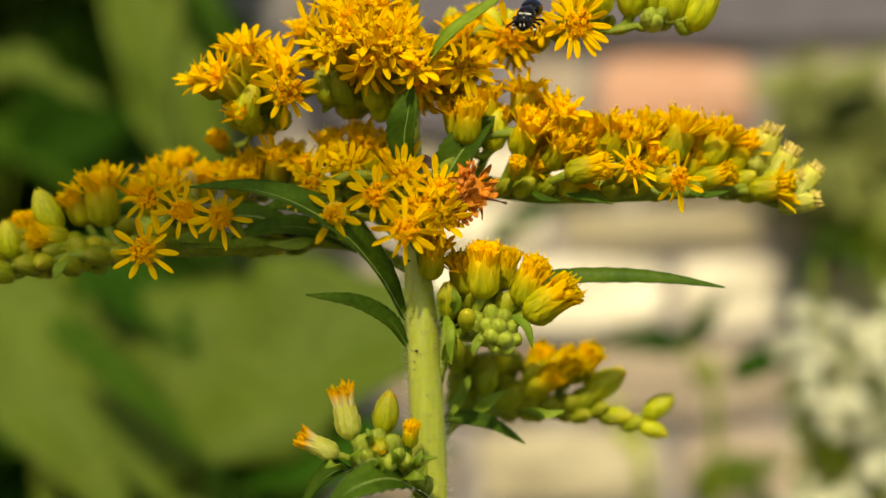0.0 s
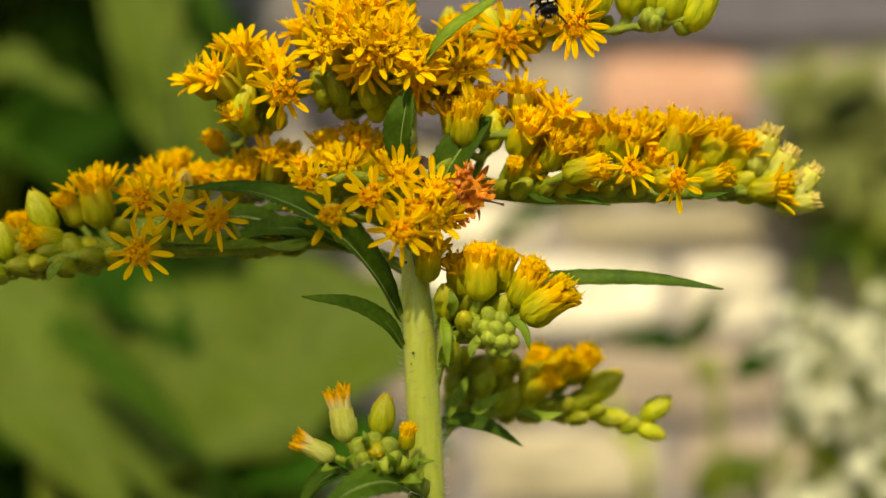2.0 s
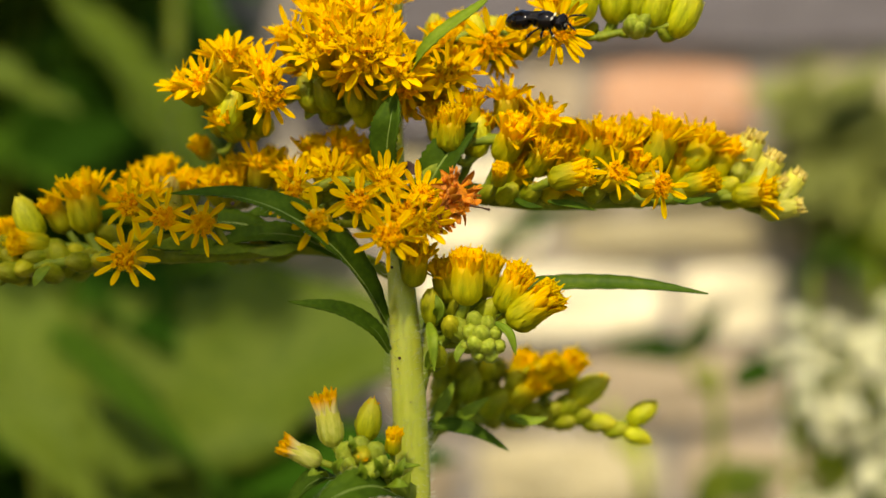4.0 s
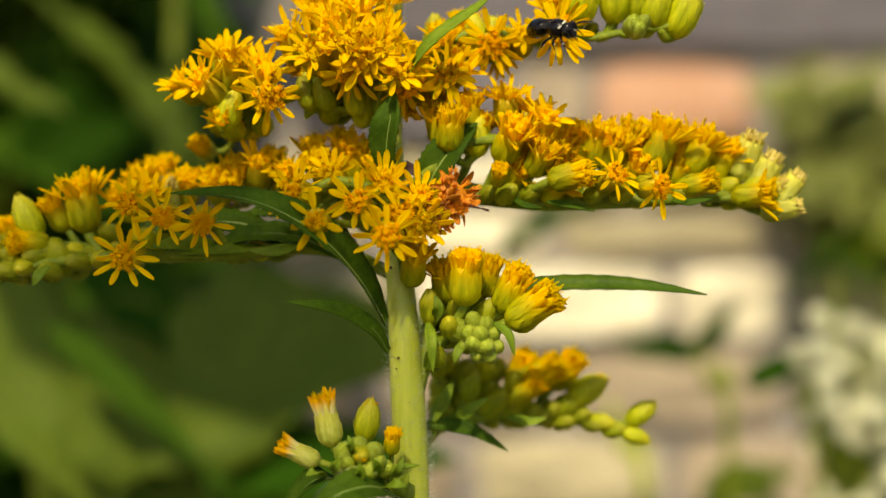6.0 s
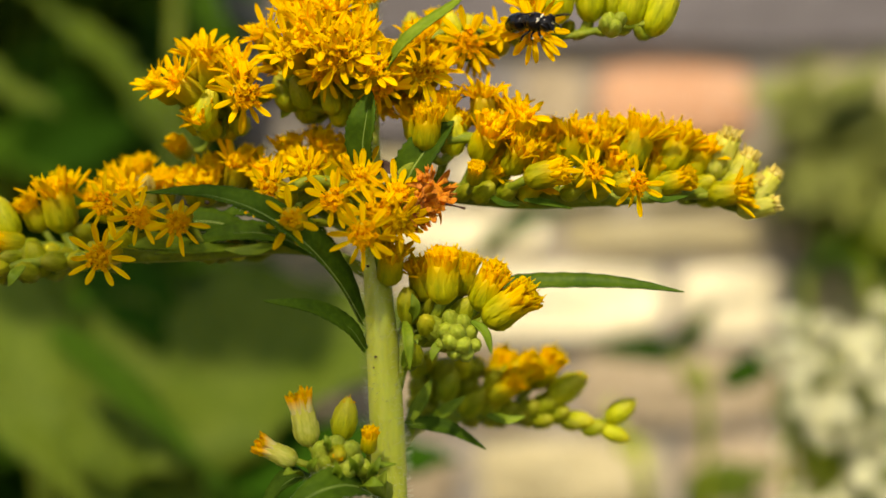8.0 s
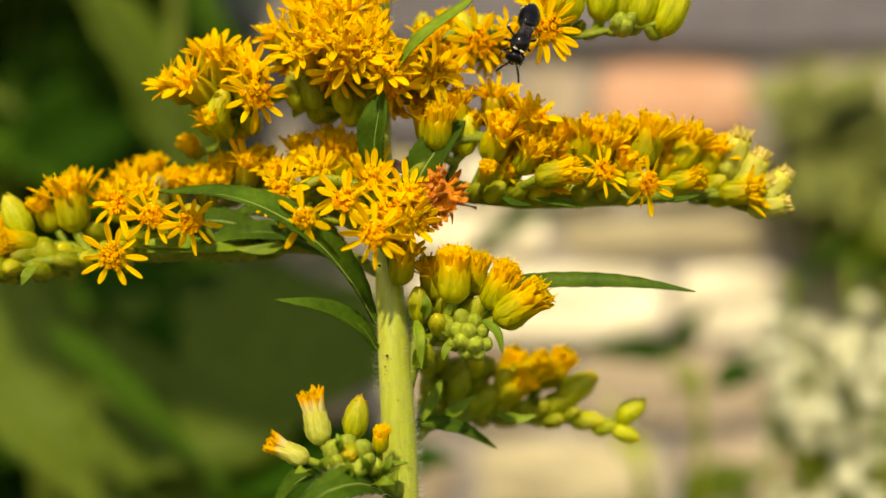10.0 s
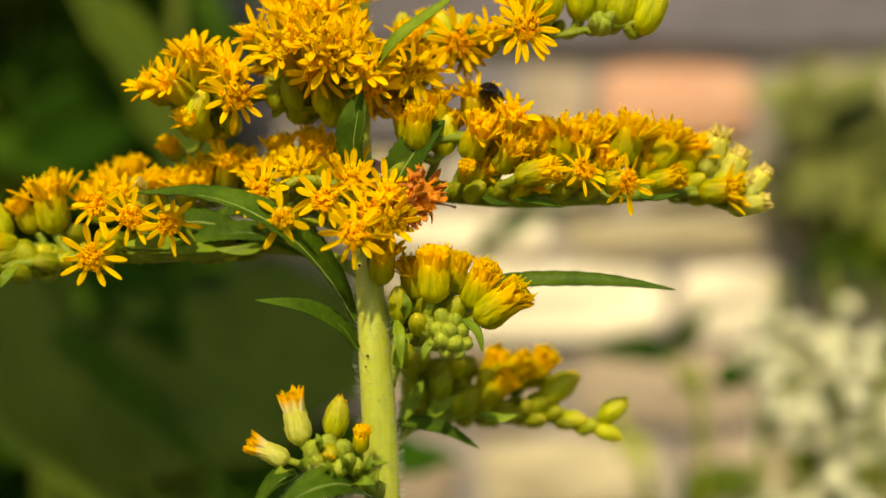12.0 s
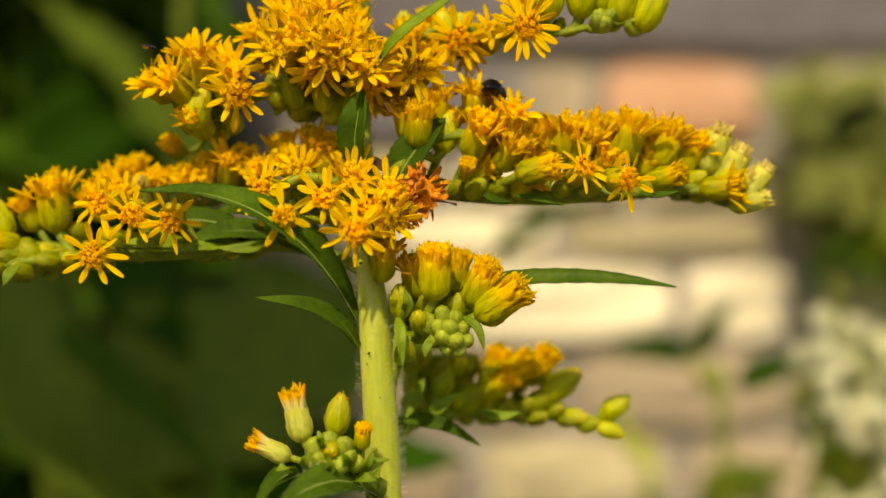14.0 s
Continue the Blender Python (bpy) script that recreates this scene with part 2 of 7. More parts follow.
def strap_mesh(name, material, length, width, curl, twist, crease, notch):
    """A ray floret: a thin, creased strap from the origin along +X, face up."""
    bm = bmesh.new()
    n = 7
    top, low = [], []
    for i in range(n + 1):
        f = i / n
        w = width * 0.5 * (0.26 + 0.74 * math.sin(min(1, f / 0.62) * math.pi / 2) ** 1.3) * (1 if f < 0.62 else math.sqrt(max(0.03, 1 - ((f - 0.62) / 0.395) ** 2)))
        x = length * f
        z = curl * length * f * f
        a = twist * f
        cut = notch * width if i == n else 0
        row_t, row_l = [], []
        for s, up in ((-1, crease), (-0.35, 0), (0.35, 0), (1, crease)):
            y0, z0 = s * w, up * w
            y, zz = y0 * math.cos(a) - z0 * math.sin(a), y0 * math.sin(a) + z0 * math.cos(a)
            xx = x - (cut if abs(s) < 0.5 else 0)
            row_t.append(bm.verts.new((xx * MM, y * MM, (z + zz + 0.035) * MM)))
            row_l.append(bm.verts.new((xx * MM, y * MM, (z + zz - 0.035) * MM)))
        top.append(row_t)
        low.append(row_l)
    for i in range(n):
        for j in range(3):
            bm.faces.new((top[i][j], top[i + 1][j], top[i + 1][j + 1], top[i][j + 1]))
            bm.faces.new((low[i][j], low[i][j + 1], low[i + 1][j + 1], low[i + 1][j]))
        bm.faces.new((top[i][0], low[i][0], low[i + 1][0], top[i + 1][0]))
        bm.faces.new((top[i][3], top[i + 1][3], low[i + 1][3], low[i][3]))
    bm.faces.new([top[n][j] for j in range(4)] + [low[n][j] for j in (3, 2, 1, 0)])
    bm.faces.new([low[0][j] for j in range(4)] + [top[0][j] for j in (3, 2, 1, 0)])
    return as_mesh(name, bm, material)


def disc_mesh(name, material, count, spread, height, rough, rnd, lean=0.22, dome=0.5, shut=0.45):
    """The disc: a tuft of small five-lobed tubes with their styles."""
    bm = bmesh.new()
    seat = bm.verts.new((0, 0, dome * height * MM))
    inner = [bm.verts.new((spread * 0.6 * MM * math.cos(k * math.pi / 6), spread * 0.6 * MM * math.sin(k * math.pi / 6), dome * 0.88 * height * MM)) for k in range(12)]
    outer = [bm.verts.new((spread * 1.02 * MM * math.cos(k * math.pi / 6), spread * 1.02 * MM * math.sin(k * math.pi / 6), -0.25 * MM)) for k in range(12)]
    for k in range(12):
        k2 = (k + 1) % 12
        bm.faces.new((seat, inner[k], inner[k2]))
        bm.faces.new((inner[k], outer[k], outer[k2], inner[k2]))
    for i in range(count):
        r = spread * math.sqrt((i + 0.4) / count)
        a = i * 2.39996
        foot = Vector((r * 0.88 * math.cos(a), r * 0.88 * math.sin(a), 0))
        tilt = Vector((math.cos(a) * lean * r + rnd.uniform(-rough, rough), math.sin(a) * lean * r + rnd.uniform(-rough, rough), 1)).normalized()
        h = height * rnd.uniform(0.8, 1.15) * (1 - 0.10 * r)
        u = tilt.cross(Vector((0.3, 0.9, 0.1))).normalized()
        v = tilt.cross(u)
        opened = rnd.random() < (shut + 0.55 * r / spread)
        rings = []
        prof = ((0.0, 0.12), (0.55, 0.17), (0.85, 0.25), (1.0, 0.38)) if opened else ((0.0, 0.14), (0.5, 0.22), (0.75, 0.29), (0.92, 0.24), (1.0, 0.10))
        for f, rr in prof:
            ring = []
            for s in range(10 if f == 1.0 and opened else 5):
                k = 10 if f == 1.0 and opened else 5
                b = 2 * math.pi * s / k
                out = rr * (1.0 if k == 5 or s % 2 == 0 else 0.62)
                lift = 0.0 if k == 5 or s % 2 == 0 else -0.12
                ring.append(bm.verts.new((foot + tilt * (f * h + lift) + (u * math.cos(b) + v * math.sin(b)) * out) * MM))
            rings.append(ring)
        bm.faces.new((rings[0][0], rings[0][1], seat))
        for p, q in zip(rings, rings[1:]):
            if len(q) == 5:
                for s in range(5):
                    bm.faces.new((p[s], p[(s + 1) % 5], q[(s + 1) % 5], q[s]))
            else:
                for s in range(5):
                    s2 = (s + 1) % 5
                    bm.faces.new((p[s], p[s2], q[2 * s2], q[2 * s + 1], q[2 * s]))
        if opened:
            deep = bm.verts.new((foot + tilt * (0.72 * h)) * MM)
            for s in range(10):
                bm.faces.new((rings[-1][s], rings[-1][(s + 1) % 10], deep))
            if rnd.random() < 0.85:
                tip = foot + tilt * (h + rnd.uniform(0.2, 0.7)) + u * rnd.uniform(-0.25, 0.25)
                tube(bm, [(foot + tilt * h * 0.7) * MM, tip * MM], [0.06 * MM, 0.045 * MM], 4)
        else:
            bm.faces.new(rings[-1])
    return as_mesh(name, bm, material)


rnd = random.Random(11)
CUPS = {
    "open": [cup_mesh("involucre", CUP, 4.0, 1.15, 1.3, False, rnd) for _ in range(3)],
    "half": [cup_mesh("involucre", CUP, 3.7, 1.32, 1.26, False, rnd) for _ in range(4)],
    "pale": [cup_mesh("involucre", PALECUP, 4.2, 1.02, 1.16, False, rnd) for _ in range(3)],
    "green": [cup_mesh("bud", GREENBUD, 4.2, 1.2, 1.25, True, rnd) for _ in range(3)],
    "mint": [cup_mesh("bud", MINT, 4.0, 1.3, 1.4, True, rnd) for _ in range(3)],
    "gold": [cup_mesh("involucre", GOLDCUP, 3.7, 1.22, 1.26, False, rnd) for _ in range(4)],
    "bud": [cup_mesh("bud", BUDG, 4.4, 1.2, 1.22, True, rnd) for _ in range(4)],
}
LONG = {"open": 4.0, "half": 3.7, "gold": 3.7, "pale": 4.2, "bud": 4.4, "green": 4.2, "mint": 4.0}
RAYS = [strap_mesh("ray_floret", RAY, l, w, c, t, k, nt) for l, w, c, t, k, nt in (
    (2.6, 0.80, -0.10, 0.2, 0.30, 0.06), (2.9, 0.72, 0.06, -0.3, 0.35, 0.10), (2.4, 0.86, -0.20, 0.1, 0.25, 0.03),
    (2.7, 0.66, 0.12, 0.5, 0.45, 0.08), (2.2, 0.74, -0.05, -0.5, 0.30, 0.0))]
PALERAYS = [strap_mesh("ray_floret", PALE, l, w, c, t, k, nt) for l, w, c, t, k, nt in (
    (2.4, 0.85, 0.05, 0.2, 0.45, 0.06), (2.1, 0.75, 0.12, -0.3, 0.5, 0.10), (2.2, 0.8, -0.08, 0.1, 0.35, 0.03))]
TIPRAYS = [strap_mesh("ray_floret", TIPPED, l, w, c, t, k, nt) for l, w, c, t, k, nt in (
    (2.4, 0.8, -0.06, 0.2, 0.45, 0.12), (2.1, 0.7, -0.10, -0.3, 0.5, 0.16), (2.3, 0.75, 0.03, 0.1, 0.35, 0.08))]
DRYRAYS = [strap_mesh("ray_floret", DRY, l, w, c, t, k, nt) for l, w, c, t, k, nt in (
    (2.0, 0.8, 0.5, 0.9, 0.6, 0.1), (1.7, 0.7, -0.6, -1.2, 0.5, 0.1), (1.9, 0.9, 0.3, 1.4, 0.7, 0.0))]
DISCS = {
    "open": [disc_mesh("disc", DISC, 17, 1.12, 1.2, 0.22, rnd, 0.30, 0.35, 0.40) for _ in range(2)] + [disc_mesh("disc", DISC, 19, 1.1, 1.3, 0.24, rnd, 0.30, 0.4, 0.6) for _ in range(3)],
    "star": [disc_mesh("disc", DISC, 20, 1.15, 1.35, 0.28, rnd, 0.32, 0.35, 0.75) for _ in range(3)],
    "spray": [disc_mesh("disc", RAY, 18, 1.1, 1.7, 0.2, rnd, 0.3) for _ in range(3)],
    "half": [disc_mesh("disc", RAY, 30, 1.22, 2.1, 0.22, rnd, 0.22, 0.6) for _ in range(4)],
    "tuft": [disc_mesh("disc", RAY, 34, 1.2, 2.0, 0.14, rnd, 0.10, 0.68) for _ in range(3)],
    "pale": [disc_mesh("disc", PALE, 16, 0.95, 1.1, 0.12, rnd, 0.05, 0.6) for _ in range(2)],
    "tip": [disc_mesh("disc", DISC, 8, 0.55, 0.9, 0.12, rnd, 0.2) for _ in range(2)],
    "dry": [disc_mesh("disc", DRY, 26, 1.9, 2.0, 0.5, rnd, 0.3) for _ in range(2)],
}

# ---- the goldenrod ----
ROOT = Vector((-0.0016, FOCUS, 0.0))
goldenrod = tagged(new("goldenrod"), "flowering goldenrod with yellow heads on a hairy green stem", "flower")
goldenrod.matrix_basis = Matrix.Translation(ROOT)
HEART = Vector((0, FOCUS, EYE_Z)) - ROOT      # the middle of the flower in the plant's own space


def spot(x, away, up):
    """Millimetres from the flower's middle, in the plant's space."""
    return HEART + Vector((x, away, up)) * MM


class Twig:
    """A side branch: a tapering stalk, and the short stalks of its heads."""

    def __init__(self, points, r0, r1, label="", steps=24, material=None, sides=8):
        self.line = glide([spot(*p) for p in points], steps)
        self.bm = bmesh.new()
        self.rings = tube(self.bm, self.line, taper(r0 * MM, r1 * MM, steps), sides, 0.05)
        self.label, self.material = label, material or TWIG

    def tie(self, foot, axis, size):
        near = min(range(len(self.line)), key=lambda i: (self.line[i] - foot).length + 0.3 * abs(i - len(self.line) * 0.3) * MM)
        start = self.line[max(0, near - 1)]
        mid = start.lerp(foot, 0.6) - axis * (foot - start).length * 0.25
        ring = tube(self.bm, glide([start, mid, foot + axis * 0.4 * MM], 6), taper(0.42 * MM * size, 0.5 * MM * size, 6), 6)[0]
        self.bm.faces.new((ring[0], ring[1], self.rings[max(0, near - 1)][0]))

    def finish(self):
        part("branch", self.bm, self.material, goldenrod, self.label)


chance = random.Random(5)


def head(kind, twig, place, axis, size=1.0, rays=None):
    """One flower head. place: the middle of its face; axis: the way it faces (right, away, up)."""
    star = kind == "star"
    kind = "open" if star else kind
    axis = Vector(axis).normalized()
    shut = kind in ("bud", "green", "mint", "tip")
    cup = kind if kind in ("green", "mint") else "bud" if shut else ("open" if kind in ("open", "small", "dry", "spray") else "pale" if kind in ("pale", "cream") else "gold" if kind in ("tuft", "half") else "half")
    length = LONG[cup] * MM * size
    foot = spot(*place) - axis * length * (1.0 if shut or kind in ("pale", "cream") else 1.16 if kind in ("half", "tuft") else 0.9)
    twig.tie(foot, axis, size)
    turn = Matrix.Translation(foot) @ along(axis, chance.uniform(0, 6.28)) @ Matrix.Diagonal((size, size, size, 1))
    label = {"open": "open yellow flower head", "small": "small open yellow flower head", "half": "half-open yellow flower head in a green cup", "tuft": "half-open orange-yellow flower head",
             "pale": "pale greenish yellow opening head", "bud": "closed green bud", "green": "small closed dark green bud", "mint": "small pale green bud", "tip": "green bud with an orange tip", "spray": "yellow flower head with raised rays", "dry": "withered brown flower head", "cream": "opening head with cream rays and orange tips"}[kind]
    ob = put("bud" if shut else "flower_head", chance.choice(CUPS[cup]), goldenrod, turn, label)
    top = LONG[cup] * 0.9 * MM
    if kind in ("bud", "green", "mint"):
        return
    store = DISCS["star"] if star else DISCS[{"small": "open", "cream": "half", "spray": "spray"}.get(kind, kind)]
    d = {"small": 0.8, "cream": 0.75}.get(kind, 1.0)
    if kind == "tip":
        put("disc", chance.choice(store), ob, Matrix.Translation((0, 0, top * 0.90)) @ Matrix.Diagonal((0.9, 0.9, 0.75, 1)))
        return
    put("disc", chance.choice(store), ob, Matrix.Translation((0, 0, top - 0.35 * MM)) @ Matrix.Diagonal((d, d, 0.9, 1)))
    n, low, high, reach, pool = {
        "open": (12, -10, 28, 0.95, RAYS), "small": (7, -5, 12, 0.95, RAYS), "spray": (13, 10, 66, 0.98, RAYS), "half": (15, 28, 88, 0.90, RAYS), "tuft": (21, 74, 97, 0.74, RAYS),
        "pale": (10, 72, 96, 0.55, PALERAYS), "dry": (11, -30, 60, 1.0, DRYRAYS), "cream": (24, 76, 92, 1.15, TIPRAYS)}[kind]
    n = rays or n
    r0 = {"open": 0.85, "spray": 0.8, "small": 0.6, "half": 1.0, "tuft": 1.12, "pale": 0.7, "dry": 1.0, "cream": 0.95}[kind] * MM
    for i in range(n):
        a = 2 * math.pi * (i + chance.uniform(-0.32, 0.32)) / n
        lift = radians(chance.uniform(low, high))
        s = reach * chance.uniform(0.86, 1.14)
        slim = {"half": 0.85, "tuft": 0.95, "spray": 0.85, "pale": 0.9, "cream": 0.7, "small": 1.05}.get(kind, 0.86)
        m = Matrix.Rotation(a, 4, 'Z') @ Matrix.Translation((r0, 0, top - {"tuft": 0.75, "half": 0.5, "cream": 0.9}.get(kind, 0.1) * MM)) @ Matrix.Rotation(-lift, 4, 'Y') @ Matrix.Rotation(chance.uniform(-0.35, 0.35), 4, 'X') @ Matrix.Diagonal((s, s * slim * chance.uniform(0.85, 1.15), s, 1))
        put("ray_floret", chance.choice(pool), ob, m)


def blade(name, points, width, face, material=None, label="", fold=0.35, teeth=0.06, base=0.35, parent=None, steps=26, peak=0.4, hairs=0):
    """A lance-shaped leaf along points (mm), its upper side towards face, with a rib and a toothed edge."""
    line = glide([spot(*p) for p in points], steps)
    bm, rib = bmesh.new(), bmesh.new()
    face = Vector(face).normalized()
    top, low = [], []
    edge = []
    for i, p in enumerate(line):
        f = i / steps
        way = (line[min(i + 1, steps)] - line[max(i - 1, 0)]).normalized()
        side = way.cross(face).normalized()
        up = side.cross(way).normalized()
        if f < peak:
            w = base + (1 - base) * math.sin(f / peak * math.pi / 2)
        else:
            w = max(0.02, math.cos((f - peak) / (1 - peak) * math.pi / 2) ** 0.85)
        w *= width * 0.5 * MM
        t = 1 + (teeth if i % 2 else -teeth)
        row_t, row_l = [], []
        for s in (-1, -0.55, 0, 0.55, 1):
            q = p + side * w * s * (t if abs(s) == 1 else 1) + up * (abs(s) ** 1.3 * w * fold)
            row_t.append(bm.verts.new(q + up * 0.07 * MM))
            row_l.append(bm.verts.new(q - up * 0.07 * MM))
        edge.append((row_t[0].co.copy(), row_t[4].co.copy(), side.copy()))
        top.append(row_t)
        low.append(row_l)
    for i in range(steps):
        for j in range(4):
            bm.faces.new((top[i][j], top[i][j + 1], top[i + 1][j + 1], top[i + 1][j]))
            bm.faces.new((low[i][j], low[i + 1][j], low[i + 1][j + 1], low[i][j + 1]))
        bm.faces.new((top[i][0], top[i + 1][0], low[i + 1][0], low[i][0]))
        bm.faces.new((top[i][4], low[i][4], low[i + 1][4], top[i + 1][4]))
    bm.faces.new([v for v in top[0]] + [v for v in reversed(low[0])])
    bm.faces.new([v for v in reversed(top[-1])] + [v for v in low[-1]])
    ob = part(name, bm, material or (LITLEAF if name == "bract" else LEAF), parent or goldenrod, label)
    tube(rib, [p for p in line], taper(0.16 * MM * width / 3, 0.05 * MM, steps), 6)
    part("midrib", rib, RIB, ob)
    if hairs:
        hb = bmesh.new()
        for i in range(2, steps - 1):
            for k in range(hairs):
                l, r, side = edge[i]
                l2, r2, _ = edge[i + 1]
                g = k / hairs
                for a, b, s in ((l, l2, -1), (r, r2, 1)):
                    q = a.lerp(b, g)
                    tube(hb, [q, q + (side * s + Vector((chance.uniform(-.4, .4), chance.uniform(-.4, .4), chance.uniform(-.4, .4)))) * 0.28 * MM], [0.014 * MM, 0.006 * MM], 3)
        tagged(part("leaf_hair", hb, HAIR, ob, "fine pale hairs"), kind="stuff")
    return ob


# stem
STEM_POINTS = ((-2.6, 3.0, 36.0), (-3.4, 3.0, 22.8), (-3.2, 3.0, 17.4), (-3.4, 3.0, 11.4), (-2.9, 2.0, 4.8), (-2.7, 1.0, -1.1), (-2.1, 0.0, -9.3), (-1.6, 0.0, -18.7), (-1.4, 0.0, -25.8), (-1.3, 0.0, -33.3), (-1.3, 0.0, -41.5), (-1.3, 0.0, -51.4), (-1.3, 0.0, -67.8), (-1.4, 0.0, -150.0), (-1.5, 0.0, -400.0), (-1.6, 0.0, -780.0))
STEM_WIDTH = ((-780.0, 4.6), (-26.8, 3.77), (-25.8, 3.74), (-18.7, 3.63), (-9.3, 3.33), (-1.1, 2.69), (4.7, 2.34), (11.2, 1.99), (17.0, 1.64), (22.3, 1.52))   # height, width in mm
stem_line = glide([spot(*p) for p in STEM_POINTS], 120)
bm = bmesh.new()
stem_r = [0.5 * MM * float(np.interp(p.z, [q[0] * MM + HEART.z for q in STEM_WIDTH], [q[1] for q in STEM_WIDTH])) for p in stem_line]
tube(bm, stem_line, stem_r, 20, 0.012)
stem = part("stem", bm, STEM, goldenrod, "pale green hairy stem")
bm = bmesh.new()
hr = random.Random(3)
for i in range(3800):
    u = hr.random()
    up = -40 + 75 * u
    z = HEART.z + up * MM
    k = min(range(len(stem_line)), key=lambda j: abs(stem_line[j].z - z))
    k2 = min(k + 1, len(stem_line) - 1)
    p = stem_line[k].lerp(stem_line[k2], hr.random())
    a = hr.uniform(0, 6.283)
    o = Vector((math.cos(a), math.sin(a), hr.uniform(-0.3, 0.5)))
    q = p + Vector((math.cos(a), math.sin(a), 0)) * stem_r[k] * 0.98
    l = hr.uniform(0.35, 0.95) * MM
    tube(bm, [q, q + o * l * 0.6, q + o * l + Vector((0, 0, l * 0.25))], [0.016 * MM, 0.012 * MM, 0.005 * MM], 3)
tagged(part("stem_hair", bm, HAIR, stem, "fine white stem hairs"), kind="stuff")

# upper branch
twig = Twig(((-3.2, 3.0, 14.4), (-5.1, 4.0, 16.7), (-9.9, 4.0, 18.8), (-16.1, 5.0, 16.5), (-20.9, 5.0, 14.7), (-23.7, 5.0, 15.9)), 1.00, 0.50, 'green side branch crowded with yellow heads')
head('spray', twig, (-23.2, 0.0, 17.9), (-0.50, -0.60, 0.40), 1.05)
head('spray', twig, (-20.6, 1.0, 20.8), (-0.10, -0.50, 0.80), 1.10)
head('half', twig, (-22.3, 4.0, 22.4), (-0.20, -0.20, 0.90), 0.90)
head('spray', twig, (-17.0, 0.0, 18.9), (0.20, -0.70, 0.60), 1.10)
head('star', twig, (-16.1, -1.0, 16.3), (0.35, -0.90, -0.10), 1.15)
head('bud', twig, (-19.6, 1.0, 17.2), (0.35, -0.20, 0.90), 1.05)
head('half', twig, (-21.2, 1.0, 15.1), (-0.30, -0.60, 0.60), 0.95)
head('tuft', twig, (-25.1, 9.0, 12.4), (-0.20, -0.90, 0.30), 0.80)
head('half', twig, (-19.2, 6.0, 14.5), (0.30, -0.70, -0.20), 0.90)
head('spray', twig, (-19.3, 2.0, 20.3), (0.10, -0.50, 0.80), 1.00)
head('spray', twig, (-25.8, 2.0, 17.9), (-0.70, -0.40, 0.50), 0.85)
head('bud', twig, (-22.7, 3.0, 14.4), (-0.30, -0.90, 0.20), 0.90)
head('bud', twig, (-20.8, 4.0, 13.0), (0.00, -0.90, -0.20), 0.90)
head('green', twig, (-17.0, 3.0, 14.4), (0.20, -0.90, 0.20), 0.90)
head('bud', twig, (-18.5, 5.0, 13.1), (0.20, -0.90, -0.10), 0.80)
twig.finish()
# crown branch
twig = Twig(((-3.3, 3.0, 19.8), (-4.2, 4.0, 21.8), (-5.7, 4.0, 23.6), (-8.1, 4.0, 25.4), (-8.8, 5.0, 28.6)), 0.90, 0.50, '')
head('spray', twig, (-14.5, 2.0, 23.1), (-0.40, -0.50, 0.70), 1.00)
head('spray', twig, (-11.5, -2.0, 20.8), (-0.15, -0.90, 0.30), 1.10)
head('spray', twig, (-9.1, 0.0, 24.2), (-0.05, -0.60, 0.75), 1.05)
head('spray', twig, (-7.7, -3.0, 21.3), (0.05, -0.90, 0.40), 1.15)
head('tuft', twig, (-4.0, 0.0, 24.5), (0.05, -0.35, 0.90), 1.05)
head('spray', twig, (-5.3, -3.0, 20.4), (0.10, -0.90, 0.40), 1.10)
head('spray', twig, (-2.8, -3.0, 18.6), (0.20, -0.90, 0.30), 1.05)
head('star', twig, (-2.3, -2.0, 17.2), (0.10, -0.85, -0.45), 1.00)
head('star', twig, (-7.6, -2.0, 18.4), (0.00, -0.85, -0.45), 1.00)
head('spray', twig, (-11.1, 2.0, 25.0), (-0.30, -0.40, 0.85), 1.00)
head('half', twig, (-13.5, 4.0, 20.6), (-0.50, -0.70, 0.30), 0.95)
head('spray', twig, (-4.9, 0.0, 23.2), (0.10, -0.75, 0.60), 1.00)
head('spray', twig, (-6.4, -3.0, 19.5), (0.00, -1.00, 0.10), 1.00)
head('spray', twig, (-6.8, 1.0, 25.4), (0.00, -0.50, 0.80), 1.00)
head('half', twig, (-3.8, 3.0, 27.9), (0.10, -0.20, 0.95), 1.00)
head('half', twig, (-8.6, 3.0, 27.9), (-0.10, -0.20, 0.95), 1.00)
head('half', twig, (-12.3, 4.0, 27.5), (-0.30, -0.20, 0.95), 1.00)
head('spray', twig, (-9.7, -2.0, 22.2), (0.00, -0.90, 0.40), 1.05)
head('spray', twig, (-4.3, -2.0, 21.9), (0.10, -0.85, 0.50), 1.05)
head('bud', twig, (-10.9, 2.0, 17.9), (-0.30, -0.70, -0.50), 0.90)
head('bud', twig, (-8.6, 2.0, 17.0), (-0.10, -0.70, -0.60), 0.90)
head('bud', twig, (-5.6, 2.0, 16.8), (0.10, -0.70, -0.60), 0.90)
head('bud', twig, (-13.1, 3.0, 18.9), (-0.50, -0.70, -0.40), 0.90)
head('half', twig, (-9.3, 0.0, 19.4), (-0.20, -0.95, 0.00), 0.95)
head('green', twig, (-11.9, 3.0, 16.3), (-0.30, -0.90, -0.20), 0.85)
head('green', twig, (-9.7, 3.0, 15.9), (-0.10, -0.90, -0.30), 0.85)
head('bud', twig, (-7.2, 2.0, 15.6), (0.00, -0.90, -0.30), 0.85)
head('green', twig, (-4.7, 3.0, 16.0), (0.20, -0.90, -0.30), 0.85)
